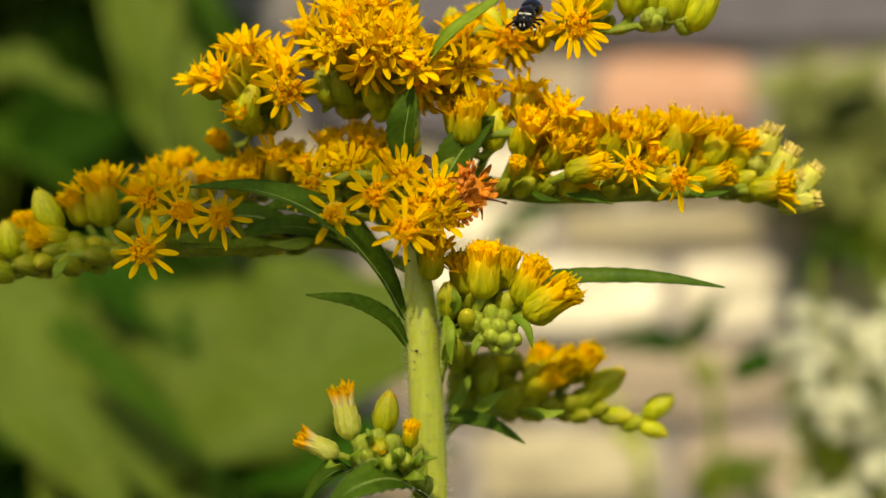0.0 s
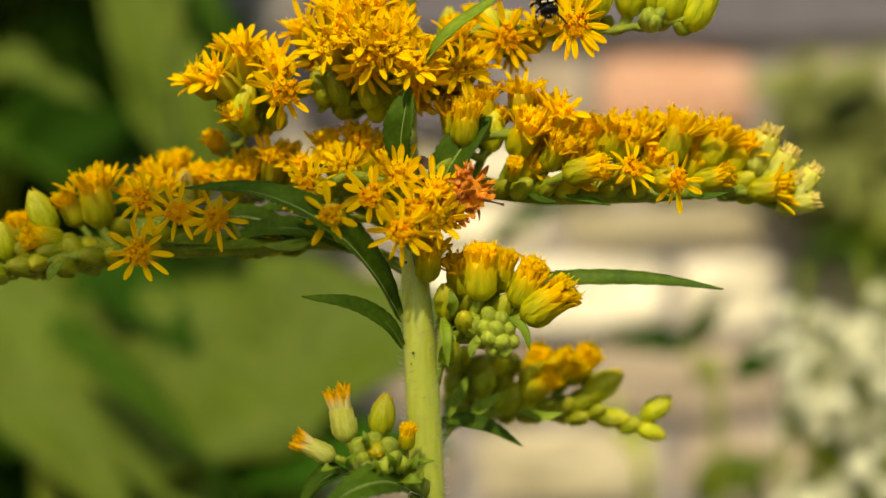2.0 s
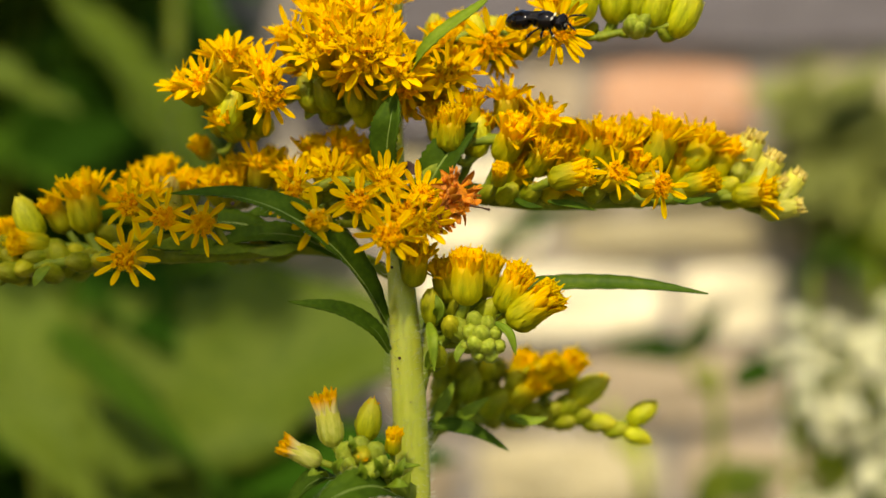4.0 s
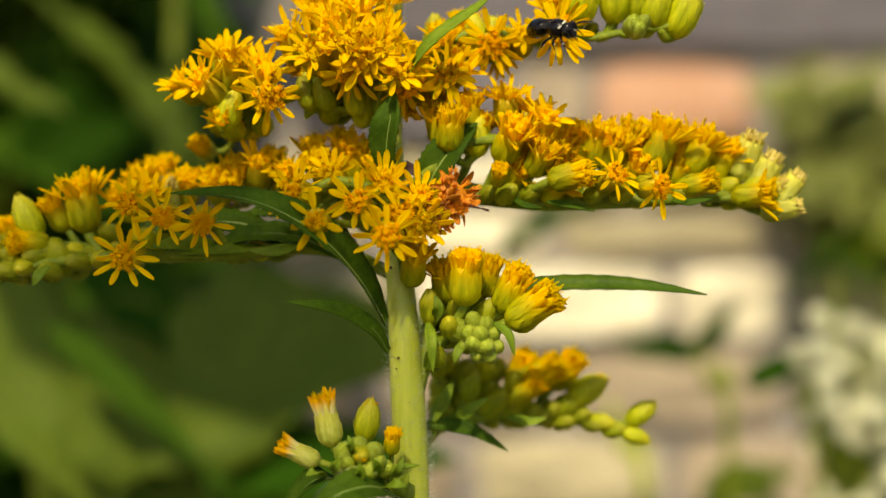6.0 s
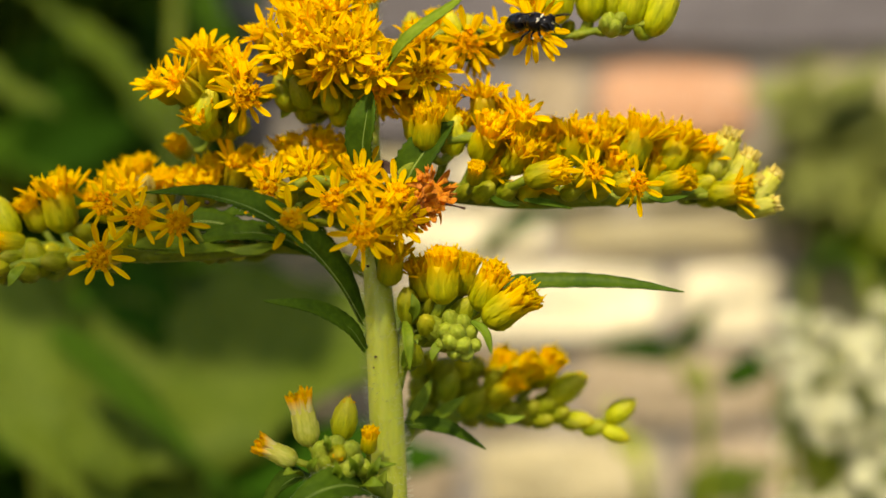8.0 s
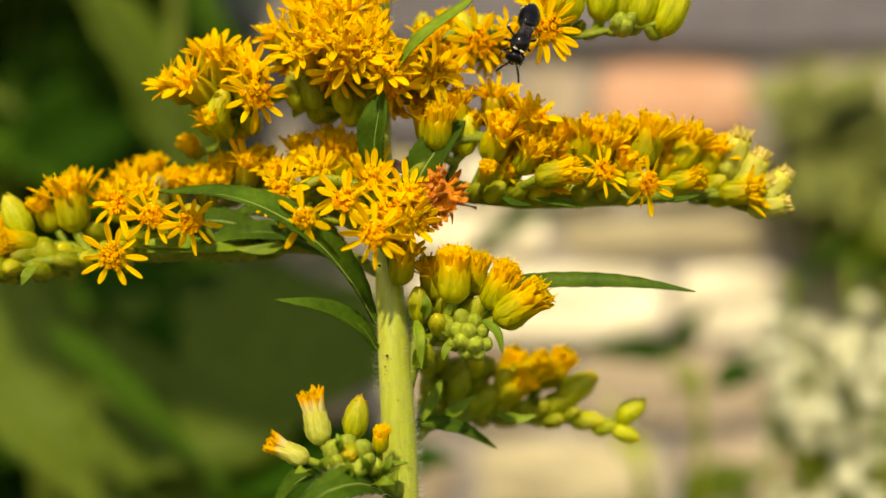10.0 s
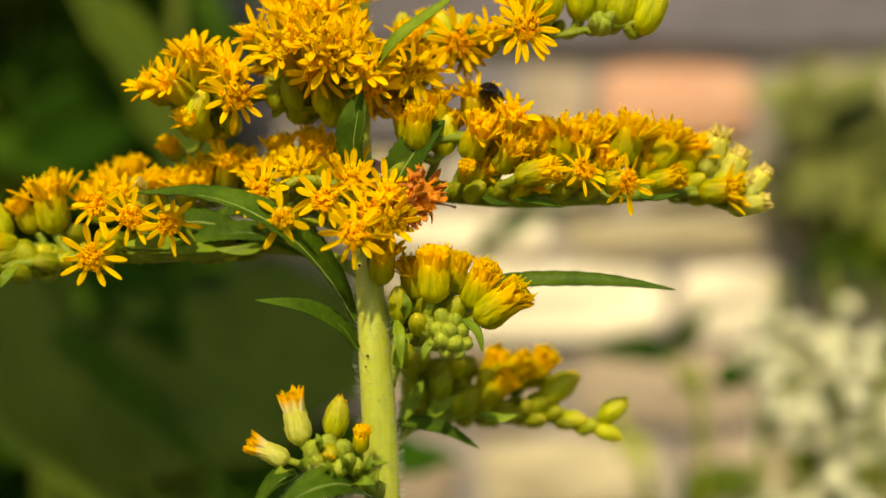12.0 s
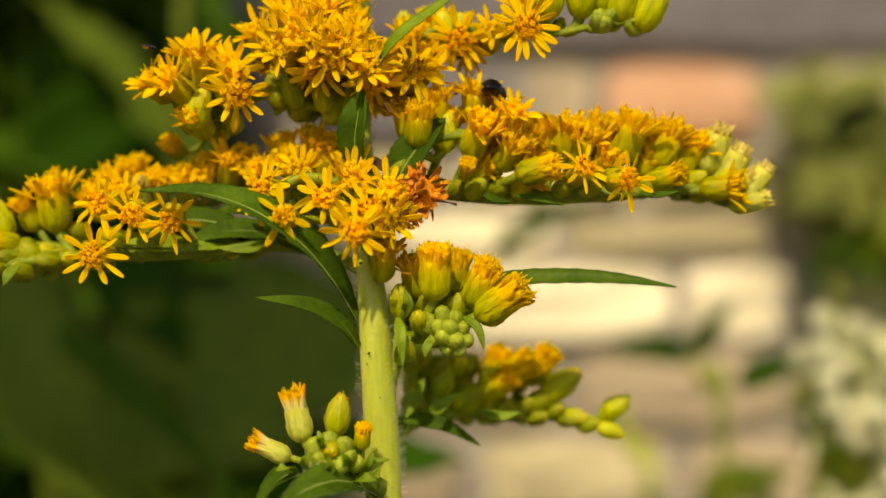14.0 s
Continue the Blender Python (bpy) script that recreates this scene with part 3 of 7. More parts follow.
head('half', twig, (-2.2, 3.0, 16.1), (0.20, -0.90, -0.20), 0.90)
head('green', twig, (-13.2, 2.5, 18.8), (-0.35, -0.25, 0.85), 0.95)
head('green', twig, (-11.2, 1.0, 18.4), (-0.30, -0.40, 0.80), 0.90)
head('green', twig, (-9.9, 2.5, 17.5), (0.10, -0.55, 0.75), 1.00)
head('bud', twig, (-7.7, 0.5, 18.0), (-0.15, -0.40, 0.88), 0.85)
head('green', twig, (-6.0, 2.0, 17.2), (0.20, -0.50, 0.80), 1.00)
head('green', twig, (-4.4, 1.0, 17.6), (0.05, -0.40, 0.88), 0.85)
twig.finish()
# shoot branch
twig = Twig(((-3.2, 3.0, 18.0), (0.4, 3.0, 21.0), (5.2, 3.0, 23.7), (11.8, 4.0, 23.0), (17.7, 3.0, 23.1), (21.7, 2.0, 23.7), (24.2, 1.0, 23.8), (26.6, 1.0, 24.4)), 0.40, 0.36, 'green side branch with large buds')
head('star', twig, (2.1, -1.0, 18.6), (0.35, -0.90, 0.30), 1.05)
head('half', twig, (-0.1, 1.0, 19.2), (0.30, -0.60, 0.60), 0.90)
head('half', twig, (1.9, 3.0, 23.9), (0.20, -0.40, 0.80), 0.95)
head('half', twig, (3.7, 3.0, 22.2), (0.40, -0.70, 0.50), 0.90)
head('star', twig, (6.9, 2.0, 22.3), (-0.10, -0.95, -0.15), 1.05, 14)
head('star', twig, (13.5, -2.0, 23.0), (0.08, -1.00, -0.10), 1.12, 17)
head('bud', twig, (7.3, 4.0, 25.5), (0.20, -0.30, 0.90), 1.10)
head('bud', twig, (5.0, 3.0, 25.5), (-0.20, -0.30, 0.90), 1.00)
head('half', twig, (8.3, 6.0, 21.2), (0.30, -0.50, -0.60), 0.90)
head('spray', twig, (-0.8, 2.0, 21.2), (0.00, -0.50, 0.80), 0.90)
head('half', twig, (1.0, 2.0, 17.3), (0.30, -0.90, 0.30), 0.90)
head('spray', twig, (3.6, 2.0, 19.4), (0.50, -0.70, 0.40), 0.90)
head('tip', twig, (28.1, 0.0, 27.9), (0.38, -0.35, 0.86), 1.30)
head('bud', twig, (24.6, 0.0, 28.7), (0.15, -0.35, 0.93), 1.22)
head('bud', twig, (22.7, 2.0, 29.5), (0.05, -0.30, 0.95), 1.15)
head('bud', twig, (19.9, 1.0, 29.7), (0.00, -0.35, 0.93), 1.25)
head('bud', twig, (16.8, 0.0, 28.9), (0.10, -0.50, 0.85), 1.20)
head('mint', twig, (20.7, -2.0, 23.9), (-0.30, -0.90, 0.30), 0.60)
head('mint', twig, (22.0, -2.0, 23.5), (0.20, -0.90, 0.20), 0.62)
head('mint', twig, (21.4, -1.0, 24.7), (0.00, -0.80, 0.60), 0.60)
head('mint', twig, (22.9, -1.0, 24.6), (0.40, -0.80, 0.40), 0.55)
head('half', twig, (13.9, 4.0, 27.6), (0.00, -0.40, 0.90), 1.05)
head('spray', twig, (10.5, 4.0, 23.5), (0.10, -0.85, 0.50), 0.90)
head('half', twig, (4.0, 6.0, 25.8), (0.00, -0.40, 0.90), 1.00)
head('bud', twig, (1.0, 7.0, 26.3), (0.00, -0.30, 0.90), 1.00)
head('green', twig, (9.0, 7.0, 25.1), (0.20, -0.50, 0.80), 1.00)
head('green', twig, (18.0, 3.0, 24.6), (0.30, -0.80, 0.50), 0.60)
twig.finish()
# right branch
twig = Twig(((-2.5, 3.0, 4.3), (1.0, 4.0, 7.0), (5.8, 4.0, 6.4), (11.7, 3.0, 5.7), (18.8, 2.0, 5.7), (25.3, 2.0, 6.0), (32.7, 4.0, 6.7), (39.0, 4.0, 6.4)), 1.30, 0.60, 'arching green side branch lined with heads on its upper side')
head('spray', twig, (8.4, 2.0, 16.6), (-0.05, -0.40, 0.90), 1.00)
head('half', twig, (9.4, -1.0, 13.4), (0.32, -0.60, 0.70), 1.13)
head('spray', twig, (12.5, 0.0, 14.3), (0.15, -0.60, 0.75), 1.00)
head('half', twig, (16.7, 5.0, 13.8), (0.22, -0.15, 0.88), 1.03)
head('half', twig, (18.9, 1.0, 13.4), (0.32, -0.45, 0.79), 1.13)
head('half', twig, (22.2, 3.0, 13.6), (0.42, -0.30, 0.84), 1.08)
head('half', twig, (25.7, 2.0, 13.9), (0.34, -0.25, 0.88), 1.21)
head('half', twig, (12.7, -1.0, 11.5), (0.35, -0.60, 0.65), 1.00)
head('tuft', twig, (16.4, -3.0, 8.5), (0.90, -0.40, 0.20), 1.00)
head('open', twig, (19.3, -3.0, 8.3), (0.35, -0.85, 0.30), 0.90, 9)
head('open', twig, (23.6, -4.0, 7.0), (0.50, -0.85, -0.05), 0.95, 9)
head('tuft', twig, (29.9, 0.0, 7.9), (0.80, -0.50, 0.25), 0.85)
head('half', twig, (30.1, 3.0, 13.0), (0.42, -0.25, 0.86), 1.13)
head('half', twig, (32.6, 4.0, 11.9), (0.40, -0.35, 0.80), 1.00)
head('pale', twig, (35.0, 4.0, 12.7), (0.30, -0.30, 0.90), 1.20)
head('pale', twig, (37.2, 4.0, 10.5), (0.45, -0.25, 0.85), 1.18)
head('half', twig, (36.4, 2.0, 6.6), (0.93, -0.35, 0.10), 0.98)
head('pale', twig, (39.9, 4.0, 8.6), (0.60, -0.20, 0.75), 0.98)
head('pale', twig, (39.8, 4.0, 5.3), (0.95, -0.15, 0.15), 0.98)
head('green', twig, (34.6, 4.0, 6.7), (0.70, -0.60, 0.30), 0.85)
head('tuft', twig, (7.6, -3.0, 8.9), (0.10, -0.80, 0.60), 0.62)
head('half', twig, (6.0, 3.0, 14.6), (0.27, -0.20, 0.88), 1.03)
head('half', twig, (10.7, 2.0, 9.5), (0.52, -0.60, 0.56), 0.97)
head('half', twig, (22.9, 2.0, 10.4), (0.42, -0.50, 0.74), 1.03)
head('half', twig, (28.1, 4.0, 10.5), (0.52, -0.50, 0.70), 1.03)
head('half', twig, (15.9, 3.0, 11.2), (0.52, -0.50, 0.70), 1.03)
head('spray', twig, (10.9, 4.0, 15.6), (0.10, -0.40, 0.85), 0.95)
head('green', twig, (23.5, 2.0, 5.7), (0.50, -0.60, -0.10), 0.70)
head('green', twig, (16.5, 3.0, 5.7), (0.40, -0.60, -0.20), 0.70)
head('green', twig, (7.1, 1.0, 7.0), (0.30, -0.80, 0.30), 0.70)
head('green', twig, (9.4, 0.0, 7.2), (0.50, -0.70, 0.40), 0.80)
head('green', twig, (11.8, 0.0, 7.0), (0.50, -0.80, 0.30), 0.75)
head('half', twig, (14.4, 0.0, 8.2), (0.50, -0.60, 0.60), 0.90)
head('green', twig, (18.3, -1.0, 6.7), (0.50, -0.80, 0.20), 0.70)
head('green', twig, (21.2, -1.0, 6.7), (0.50, -0.80, 0.20), 0.75)
head('green', twig, (27.5, 1.0, 6.8), (0.60, -0.70, 0.20), 0.80)
head('bud', twig, (28.9, 2.0, 8.4), (0.50, -0.60, 0.50), 0.90)
head('bud', twig, (33.1, 3.0, 8.0), (0.60, -0.70, 0.40), 0.85)
head('half', twig, (17.7, 3.0, 12.5), (0.20, -0.40, 0.85), 1.00)
head('half', twig, (20.4, 1.0, 12.5), (0.35, -0.45, 0.80), 1.00)
head('half', twig, (23.9, 4.0, 12.6), (0.20, -0.30, 0.90), 1.00)
head('half', twig, (28.0, 5.0, 13.0), (0.30, -0.30, 0.85), 1.00)
head('half', twig, (11.4, 3.0, 13.1), (0.20, -0.40, 0.85), 1.00)
head('half', twig, (14.8, 4.0, 13.1), (0.10, -0.30, 0.90), 1.00)
head('pale', twig, (34.2, 5.0, 11.1), (0.30, -0.50, 0.80), 1.05)
head('pale', twig, (38.4, 4.0, 7.8), (0.70, -0.40, 0.55), 0.95)
head('bud', twig, (36.1, 3.0, 8.4), (0.50, -0.60, 0.60), 0.85)
twig.finish()
# right back branch
twig = Twig(((-2.3, 2.0, 5.7), (0.9, 1.0, 9.2), (3.9, 1.0, 11.6), (6.8, 1.0, 12.1), (9.3, 2.0, 11.9)), 0.80, 0.50, '')
head('tuft', twig, (2.7, -1.0, 14.9), (0.05, -0.40, 0.90), 1.05)
head('half', twig, (0.9, 1.0, 15.4), (-0.20, -0.30, 0.85), 0.95)
head('bud', twig, (5.7, 1.0, 14.5), (0.10, -0.30, 0.95), 1.00)
head('half', twig, (4.5, 1.0, 16.6), (0.00, -0.30, 0.90), 0.95)
twig.finish()
# left branch
twig = Twig(((-2.9, 3.0, -2.3), (-8.1, 5.0, 0.1), (-13.5, 4.0, 0.8), (-20.4, 2.0, 0.1), (-27.2, 3.0, -0.1), (-35.2, 4.0, -0.3), (-41.3, 4.0, -1.1), (-46.1, 4.0, -2.1), (-52.7, 4.0, -1.8)), 0.75, 0.55, 'long green side branch with heads along it')
head('open', twig, (-30.0, -4.0, -0.2), (-0.08, -1.00, -0.12), 1.05, 10)
head('half', twig, (-37.2, 5.0, 7.8), (-0.12, -0.20, 0.97), 1.28)
head('half', twig, (-40.7, 6.0, 5.9), (-0.45, -0.30, 0.85), 0.90)
head('bud', twig, (-43.7, 5.0, 6.3), (-0.42, -0.10, 0.90), 1.15)
head('tuft', twig, (-45.8, 7.0, 3.6), (-0.10, -0.25, 0.95), 0.90)
head('tuft', twig, (-43.5, 3.0, 1.5), (-0.75, -0.60, 0.10), 0.95)
head('bud', twig, (-46.7, 4.0, 3.0), (-0.15, -0.20, 0.97), 0.95)
head('open', twig, (-30.0, -2.0, 5.2), (-0.35, -0.92, 0.10), 0.95, 9)
head('open', twig, (-26.2, -4.0, 3.9), (-0.05, -1.00, -0.15), 0.95, 9)
head('open', twig, (-22.3, -4.0, 3.2), (0.10, -0.95, -0.30), 0.95, 10)
head('half', twig, (-49.8, 5.0, 1.9), (-0.30, -0.30, 0.90), 1.00)
head('half', twig, (-51.5, 4.0, 0.1), (-0.80, -0.40, 0.40), 1.00)
head('green', twig, (-41.3, 4.0, 0.1), (-0.60, -0.60, -0.30), 0.80)
head('green', twig, (-21.2, 3.0, 1.0), (-0.20, -0.80, 0.40), 0.80)
head('bud', twig, (-18.2, 3.0, 1.6), (-0.20, -0.80, 0.50), 0.80)
head('green', twig, (-45.2, 4.0, 0.4), (-0.50, -0.70, 0.30), 0.90)
head('green', twig, (-39.5, 4.0, 1.3), (-0.20, -0.50, 0.80), 1.00)
head('green', twig, (-42.5, 3.0, -0.2), (-0.60, -0.70, -0.10), 0.80)
head('green', twig, (-26.0, 5.0, 1.4), (-0.38, -0.70, 0.15), 0.75)
head('green', twig, (-22.6, 5.0, 0.9), (-0.47, -0.70, 0.30), 0.75)
head('green', twig, (-17.2, 5.0, 1.2), (-0.23, -0.70, 0.24), 0.75)
head('green', twig, (-28.2, 6.0, 3.0), (-0.10, -0.70, 0.20), 1.00)
head('bud', twig, (-31.6, 6.0, 2.6), (-0.35, -0.70, 0.41), 1.00)
head('green', twig, (-33.4, 5.0, 1.2), (-0.13, -0.70, 0.53), 0.95)
head('green', twig, (-35.2, 6.0, 2.8), (-0.06, -0.70, 0.14), 1.00)
head('bud', twig, (-38.0, 5.0, 1.0), (-0.20, -0.70, 0.44), 1.00)
head('green', twig, (-36.4, 4.0, 0.2), (-0.25, -0.70, 0.19), 0.85)
head('green', twig, (-40.4, 4.0, -0.2), (-0.26, -0.70, 0.14), 0.90)
head('bud', twig, (-43.9, 4.0, -0.3), (-0.03, -0.70, 0.53), 0.95)
head('green', twig, (-46.2, 5.0, 1.6), (-0.23, -0.70, 0.25), 1.00)
head('bud', twig, (-48.4, 4.0, 0.4), (-0.05, -0.70, 0.39), 1.00)
head('green', twig, (-48.0, 4.0, -1.2), (-0.06, -0.70, 0.52), 0.85)
head('bud', twig, (-50.5, 2.0, -1.0), (-0.27, -0.75, 0.02), 0.90)
head('green', twig, (-47.6, 1.0, -1.8), (-0.43, -0.75, 0.32), 0.85)
head('green', twig, (-45.0, 2.0, -1.5), (-0.50, -0.75, 0.10), 0.90)
head('bud', twig, (-42.6, 2.0, -1.6), (-0.05, -0.75, -0.15), 0.85)
head('green', twig, (-40.2, 2.0, -1.4), (-0.22, -0.75, 0.17), 0.85)
head('green', twig, (-37.6, 2.0, -0.6), (-0.48, -0.75, 0.03), 0.85)
head('bud', twig, (-35.0, 3.0, -0.4), (-0.15, -0.75, 0.07), 0.85)
head('green', twig, (-33.0, 3.0, -0.6), (-0.14, -0.75, -0.11), 0.80)
twig.finish()
# left back branch
twig = Twig(((-3.0, 5.0, 0.7), (-8.5, 10.0, 4.5), (-14.4, 12.0, 7.1), (-22.2, 13.0, 7.8), (-28.9, 11.0, 7.1), (-32.8, 9.0, 5.7)), 0.90, 0.50, '')
head('half', twig, (-31.2, 7.0, 9.0), (-0.20, -0.30, 0.93), 1.05)
head('half', twig, (-29.6, 11.0, 10.4), (0.00, -0.50, 0.85), 1.00)
head('pale', twig, (-27.6, 5.0, 7.7), (0.10, -0.60, 0.80), 1.00)
head('half', twig, (-21.2, 5.0, 8.6), (0.05, -0.75, 0.65), 1.00)
head('half', twig, (-23.2, 6.0, 8.6), (-0.20, -0.60, 0.70), 0.95)
head('tuft', twig, (-20.3, 6.0, 10.2), (0.10, -0.50, 0.85), 0.95)
head('spray', twig, (-17.8, 5.0, 9.8), (0.15, -0.60, 0.75), 0.95)
head('tuft', twig, (-15.4, 7.0, 9.6), (0.10, -0.50, 0.85), 0.95)
head('spray', twig, (-14.4, 3.0, 8.8), (-0.20, -0.70, 0.60), 0.90)
head('half', twig, (-16.8, 8.0, 11.0), (0.00, -0.50, 0.85), 0.90)
head('half', twig, (-33.6, 7.0, 6.9), (-0.40, -0.40, 0.80), 0.90)
head('spray', twig, (-29.0, 3.0, 6.6), (-0.10, -0.85, 0.50), 0.90)
head('half', twig, (-26.2, 7.0, 8.7), (0.00, -0.50, 0.85), 0.90)
twig.finish()
# centre branch
twig = Twig(((-2.7, 1.0, 0.1), (-2.8, -2.0, 2.4), (-3.9, -3.0, 5.2), (-5.9, -3.0, 6.9), (-9.4, -2.0, 7.5), (-12.8, -3.0, 5.8)), 0.90, 0.50, 'short branch of open heads before the stem')
head('open', twig, (-13.2, -3.0, 6.5), (-0.55, -0.80, 0.25), 1.00)
head('tuft', twig, (-11.5, 3.0, 10.4), (-0.30, -0.55, 0.75), 1.00)
head('spray', twig, (-9.6, -1.0, 8.4), (-0.15, -0.90, 0.35), 1.00)
head('tuft', twig, (-7.8, 5.0, 11.5), (-0.05, -0.50, 0.85), 1.00)
head('half', twig, (-9.7, 6.0, 11.0), (-0.10, -0.40, 0.90), 0.90)
head('small', twig, (-10.5, -8.0, 3.5), (0.00, -1.00, 0.08), 0.98, 7)
head('open', twig, (-6.7, -5.0, 5.4), (-0.15, -0.95, 0.20), 0.95)
head('spray', twig, (-4.1, -3.0, 7.6), (0.10, -0.90, 0.40), 1.00)
head('half', twig, (-5.1, 1.0, 9.8), (0.00, -0.30, 0.93), 0.90)
head('open', twig, (-3.6, -8.0, 1.9), (0.00, -1.00, -0.10), 1.10, 12)
head('open', twig, (-2.5, -6.0, 4.1), (0.20, -0.93, 0.25), 1.05)
head('spray', twig, (-0.5, -4.0, 6.0), (0.20, -0.85, 0.50), 1.00)
head('spray', twig, (-0.1, -6.0, 3.1), (0.50, -0.85, -0.10), 0.95)
head('dry', twig, (3.1, -4.0, 6.0), (0.60, -0.70, 0.35), 1.00)
head('dry', twig, (1.6, -5.0, 4.1), (0.50, -0.80, -0.30), 0.75)
head('half', twig, (-0.9, -4.0, 0.5), (0.12, -0.50, 0.85), 0.95)
head('half', twig, (-12.3, 6.0, 12.2), (-0.10, -0.50, 0.85), 0.95)
head('half', twig, (-8.9, 5.0, 12.9), (0.00, -0.50, 0.85), 0.95)
head('half', twig, (-5.8, 7.0, 12.0), (0.10, -0.40, 0.90), 0.90)
twig.finish()
# middle branch
twig = Twig(((-1.3, 0.0, -15.2), (0.0, 0.5, -10.6), (0.6, 2.0, -7.2), (1.9, 4.0, -5.4), (5.3, 4.5, -5.5), (8.3, 4.0, -5.7)), 1.00, 0.60, 'upright green side branch')
head('tuft', twig, (4.2, -5.0, 0.1), (0.03, -0.25, 0.97), 1.21)
head('tuft', twig, (6.7, 0.0, -0.4), (0.15, -0.30, 0.93), 0.97)
head('tuft', twig, (9.5, -4.0, -1.5), (0.40, -0.35, 0.85), 1.12)
head('tuft', twig, (12.6, -5.0, -3.8), (0.75, -0.35, 0.55), 1.30)
head('green', twig, (6.9, -3.0, -4.5), (0.40, -0.50, 0.70), 0.93)
head('bud', twig, (8.5, -1.0, -3.4), (0.40, -0.30, 0.85), 0.93)
head('bud', twig, (2.3, -5.0, -6.2), (-0.10, -0.80, 0.50), 0.77)
head('half', twig, (1.8, -1.0, -0.8), (-0.10, -0.30, 0.93), 0.98)
head('bud', twig, (0.4, -2.0, -3.4), (-0.10, -0.40, 0.90), 0.93)
head('green', twig, (0.9, -4.0, -9.0), (-0.20, -0.70, 0.70), 0.72)
head('green', twig, (3.2, -2.0, -4.6), (0.00, -0.80, 0.60), 0.82)
twig.finish()
# lower branch
twig = Twig(((-0.7, 1.0, -19.9), (1.0, 8.0, -19.0), (5.0, 15.0, -18.8), (10.9, 16.0, -18.5), (16.8, 16.0, -19.0), (21.4, 15.0, -19.7), (23.3, 15.0, -20.5)), 1.00, 0.75, 'green side branch ending in round buds')
head('tuft', twig, (11.8, 17.0, -11.8), (0.35, -0.40, 0.85), 1.10)
head('tuft', twig, (15.1, 14.0, -12.6), (0.78, -0.30, 0.55), 1.33)
head('tuft', twig, (17.7, 16.0, -11.8), (0.60, -0.25, 0.75), 1.16)
head('tip', twig, (20.8, 14.0, -14.0), (0.80, -0.20, 0.55), 1.21)
head('bud', twig, (26.5, 14.0, -16.9), (0.80, -0.10, 0.58), 0.93)
head('bud', twig, (25.8, 14.0, -21.4), (0.90, -0.15, -0.35), 0.79)
head('bud', twig, (21.7, 14.0, -19.3), (0.80, -0.50, 0.00), 0.87)
head('green', twig, (5.7, 13.0, -13.0), (0.30, -0.20, 0.93), 0.94)
head('green', twig, (9.5, 14.0, -15.6), (0.60, -0.50, 0.60), 1.21)
head('tuft', twig, (13.0, 13.0, -14.1), (0.70, -0.35, 0.60), 1.11)
head('green', twig, (17.9, 14.0, -16.2), (0.70, -0.50, 0.50), 1.00)
head('green', twig, (8.0, 16.0, -13.8), (0.30, -0.30, 0.90), 1.00)
head('green', twig, (13.1, 14.0, -17.5), (0.60, -0.70, 0.30), 0.88)
head('green', twig, (1.1, 14.0, -16.2), (-0.10, -0.60, 0.80), 0.85)
head('green', twig, (2.8, 15.0, -14.8), (0.00, -0.40, 0.90), 0.91)
head('green', twig, (4.3, 14.0, -16.2), (0.10, -0.70, 0.70), 0.87)
head('green', twig, (6.3, 16.0, -17.0), (0.30, -0.70, 0.60), 0.94)
head('green', twig, (7.9, 15.0, -17.9), (0.40, -0.80, 0.20), 0.77)
head('green', twig, (10.7, 14.0, -17.2), (0.40, -0.80, 0.40), 0.88)
head('green', twig, (15.4, 14.0, -17.2), (0.50, -0.70, 0.40), 0.94)
head('green', twig, (18.9, 14.0, -18.1), (0.60, -0.70, 0.20), 0.82)
head('green', twig, (10.3, 16.0, -20.1), (0.40, -0.60, -0.50), 0.66)
head('green', twig, (14.8, 15.0, -19.9), (0.50, -0.60, -0.40), 0.66)
head('green', twig, (4.9, 13.0, -13.8), (0.10, -0.40, 0.90), 0.88)
head('half', twig, (8.0, 17.0, -13.2), (0.20, -0.40, 0.90), 0.88)
head('green', twig, (23.2, 14.0, -19.8), (0.80, -0.50, 0.20), 0.77)
head('green', twig, (5.7, 16.0, -19.0), (0.20, -0.95, -0.20), 0.94)
head('green', twig, (8.2, 15.0, -19.6), (0.30, -0.90, -0.20), 0.88)
head('green', twig, (11.5, 14.0, -19.2), (0.30, -0.90, -0.10), 0.94)
head('green', twig, (13.9, 13.0, -18.5), (0.40, -0.90, 0.00), 0.94)
head('green', twig, (16.9, 14.0, -19.2), (0.50, -0.80, 0.00), 0.94)
head('green', twig, (20.2, 14.0, -19.8), (0.60, -0.80, -0.20), 0.82)
head('green', twig, (2.3, 12.0, -17.3), (0.00, -0.90, 0.30), 0.90)
head('green', twig, (3.6, 13.0, -19.6), (0.10, -0.90, -0.20), 0.81)
head('green', twig, (1.4, 14.0, -13.6), (-0.10, -0.40, 0.90), 0.92)
head('green', twig, (3.4, 16.0, -12.8), (0.10, -0.40, 0.90), 0.93)
head('green', twig, (5.4, 17.0, -12.2), (0.20, -0.30, 0.90), 0.89)
head('green', twig, (2.0, 14.0, -18.4), (0.00, -0.90, 0.20), 0.92)
head('green', twig, (4.3, 16.0, -17.4), (0.20, -0.80, 0.50), 0.95)
head('green', twig, (7.7, 17.0, -16.5), (0.30, -0.60, 0.70), 0.98)
head('bud', twig, (3.2, 12.0, -11.2), (0.20, -0.70, 0.47), 0.85)
head('green', twig, (5.1, 12.0, -12.2), (0.24, -0.70, 0.47), 0.95)
head('bud', twig, (6.9, 13.0, -11.9), (0.06, -0.70, 0.42), 0.95)
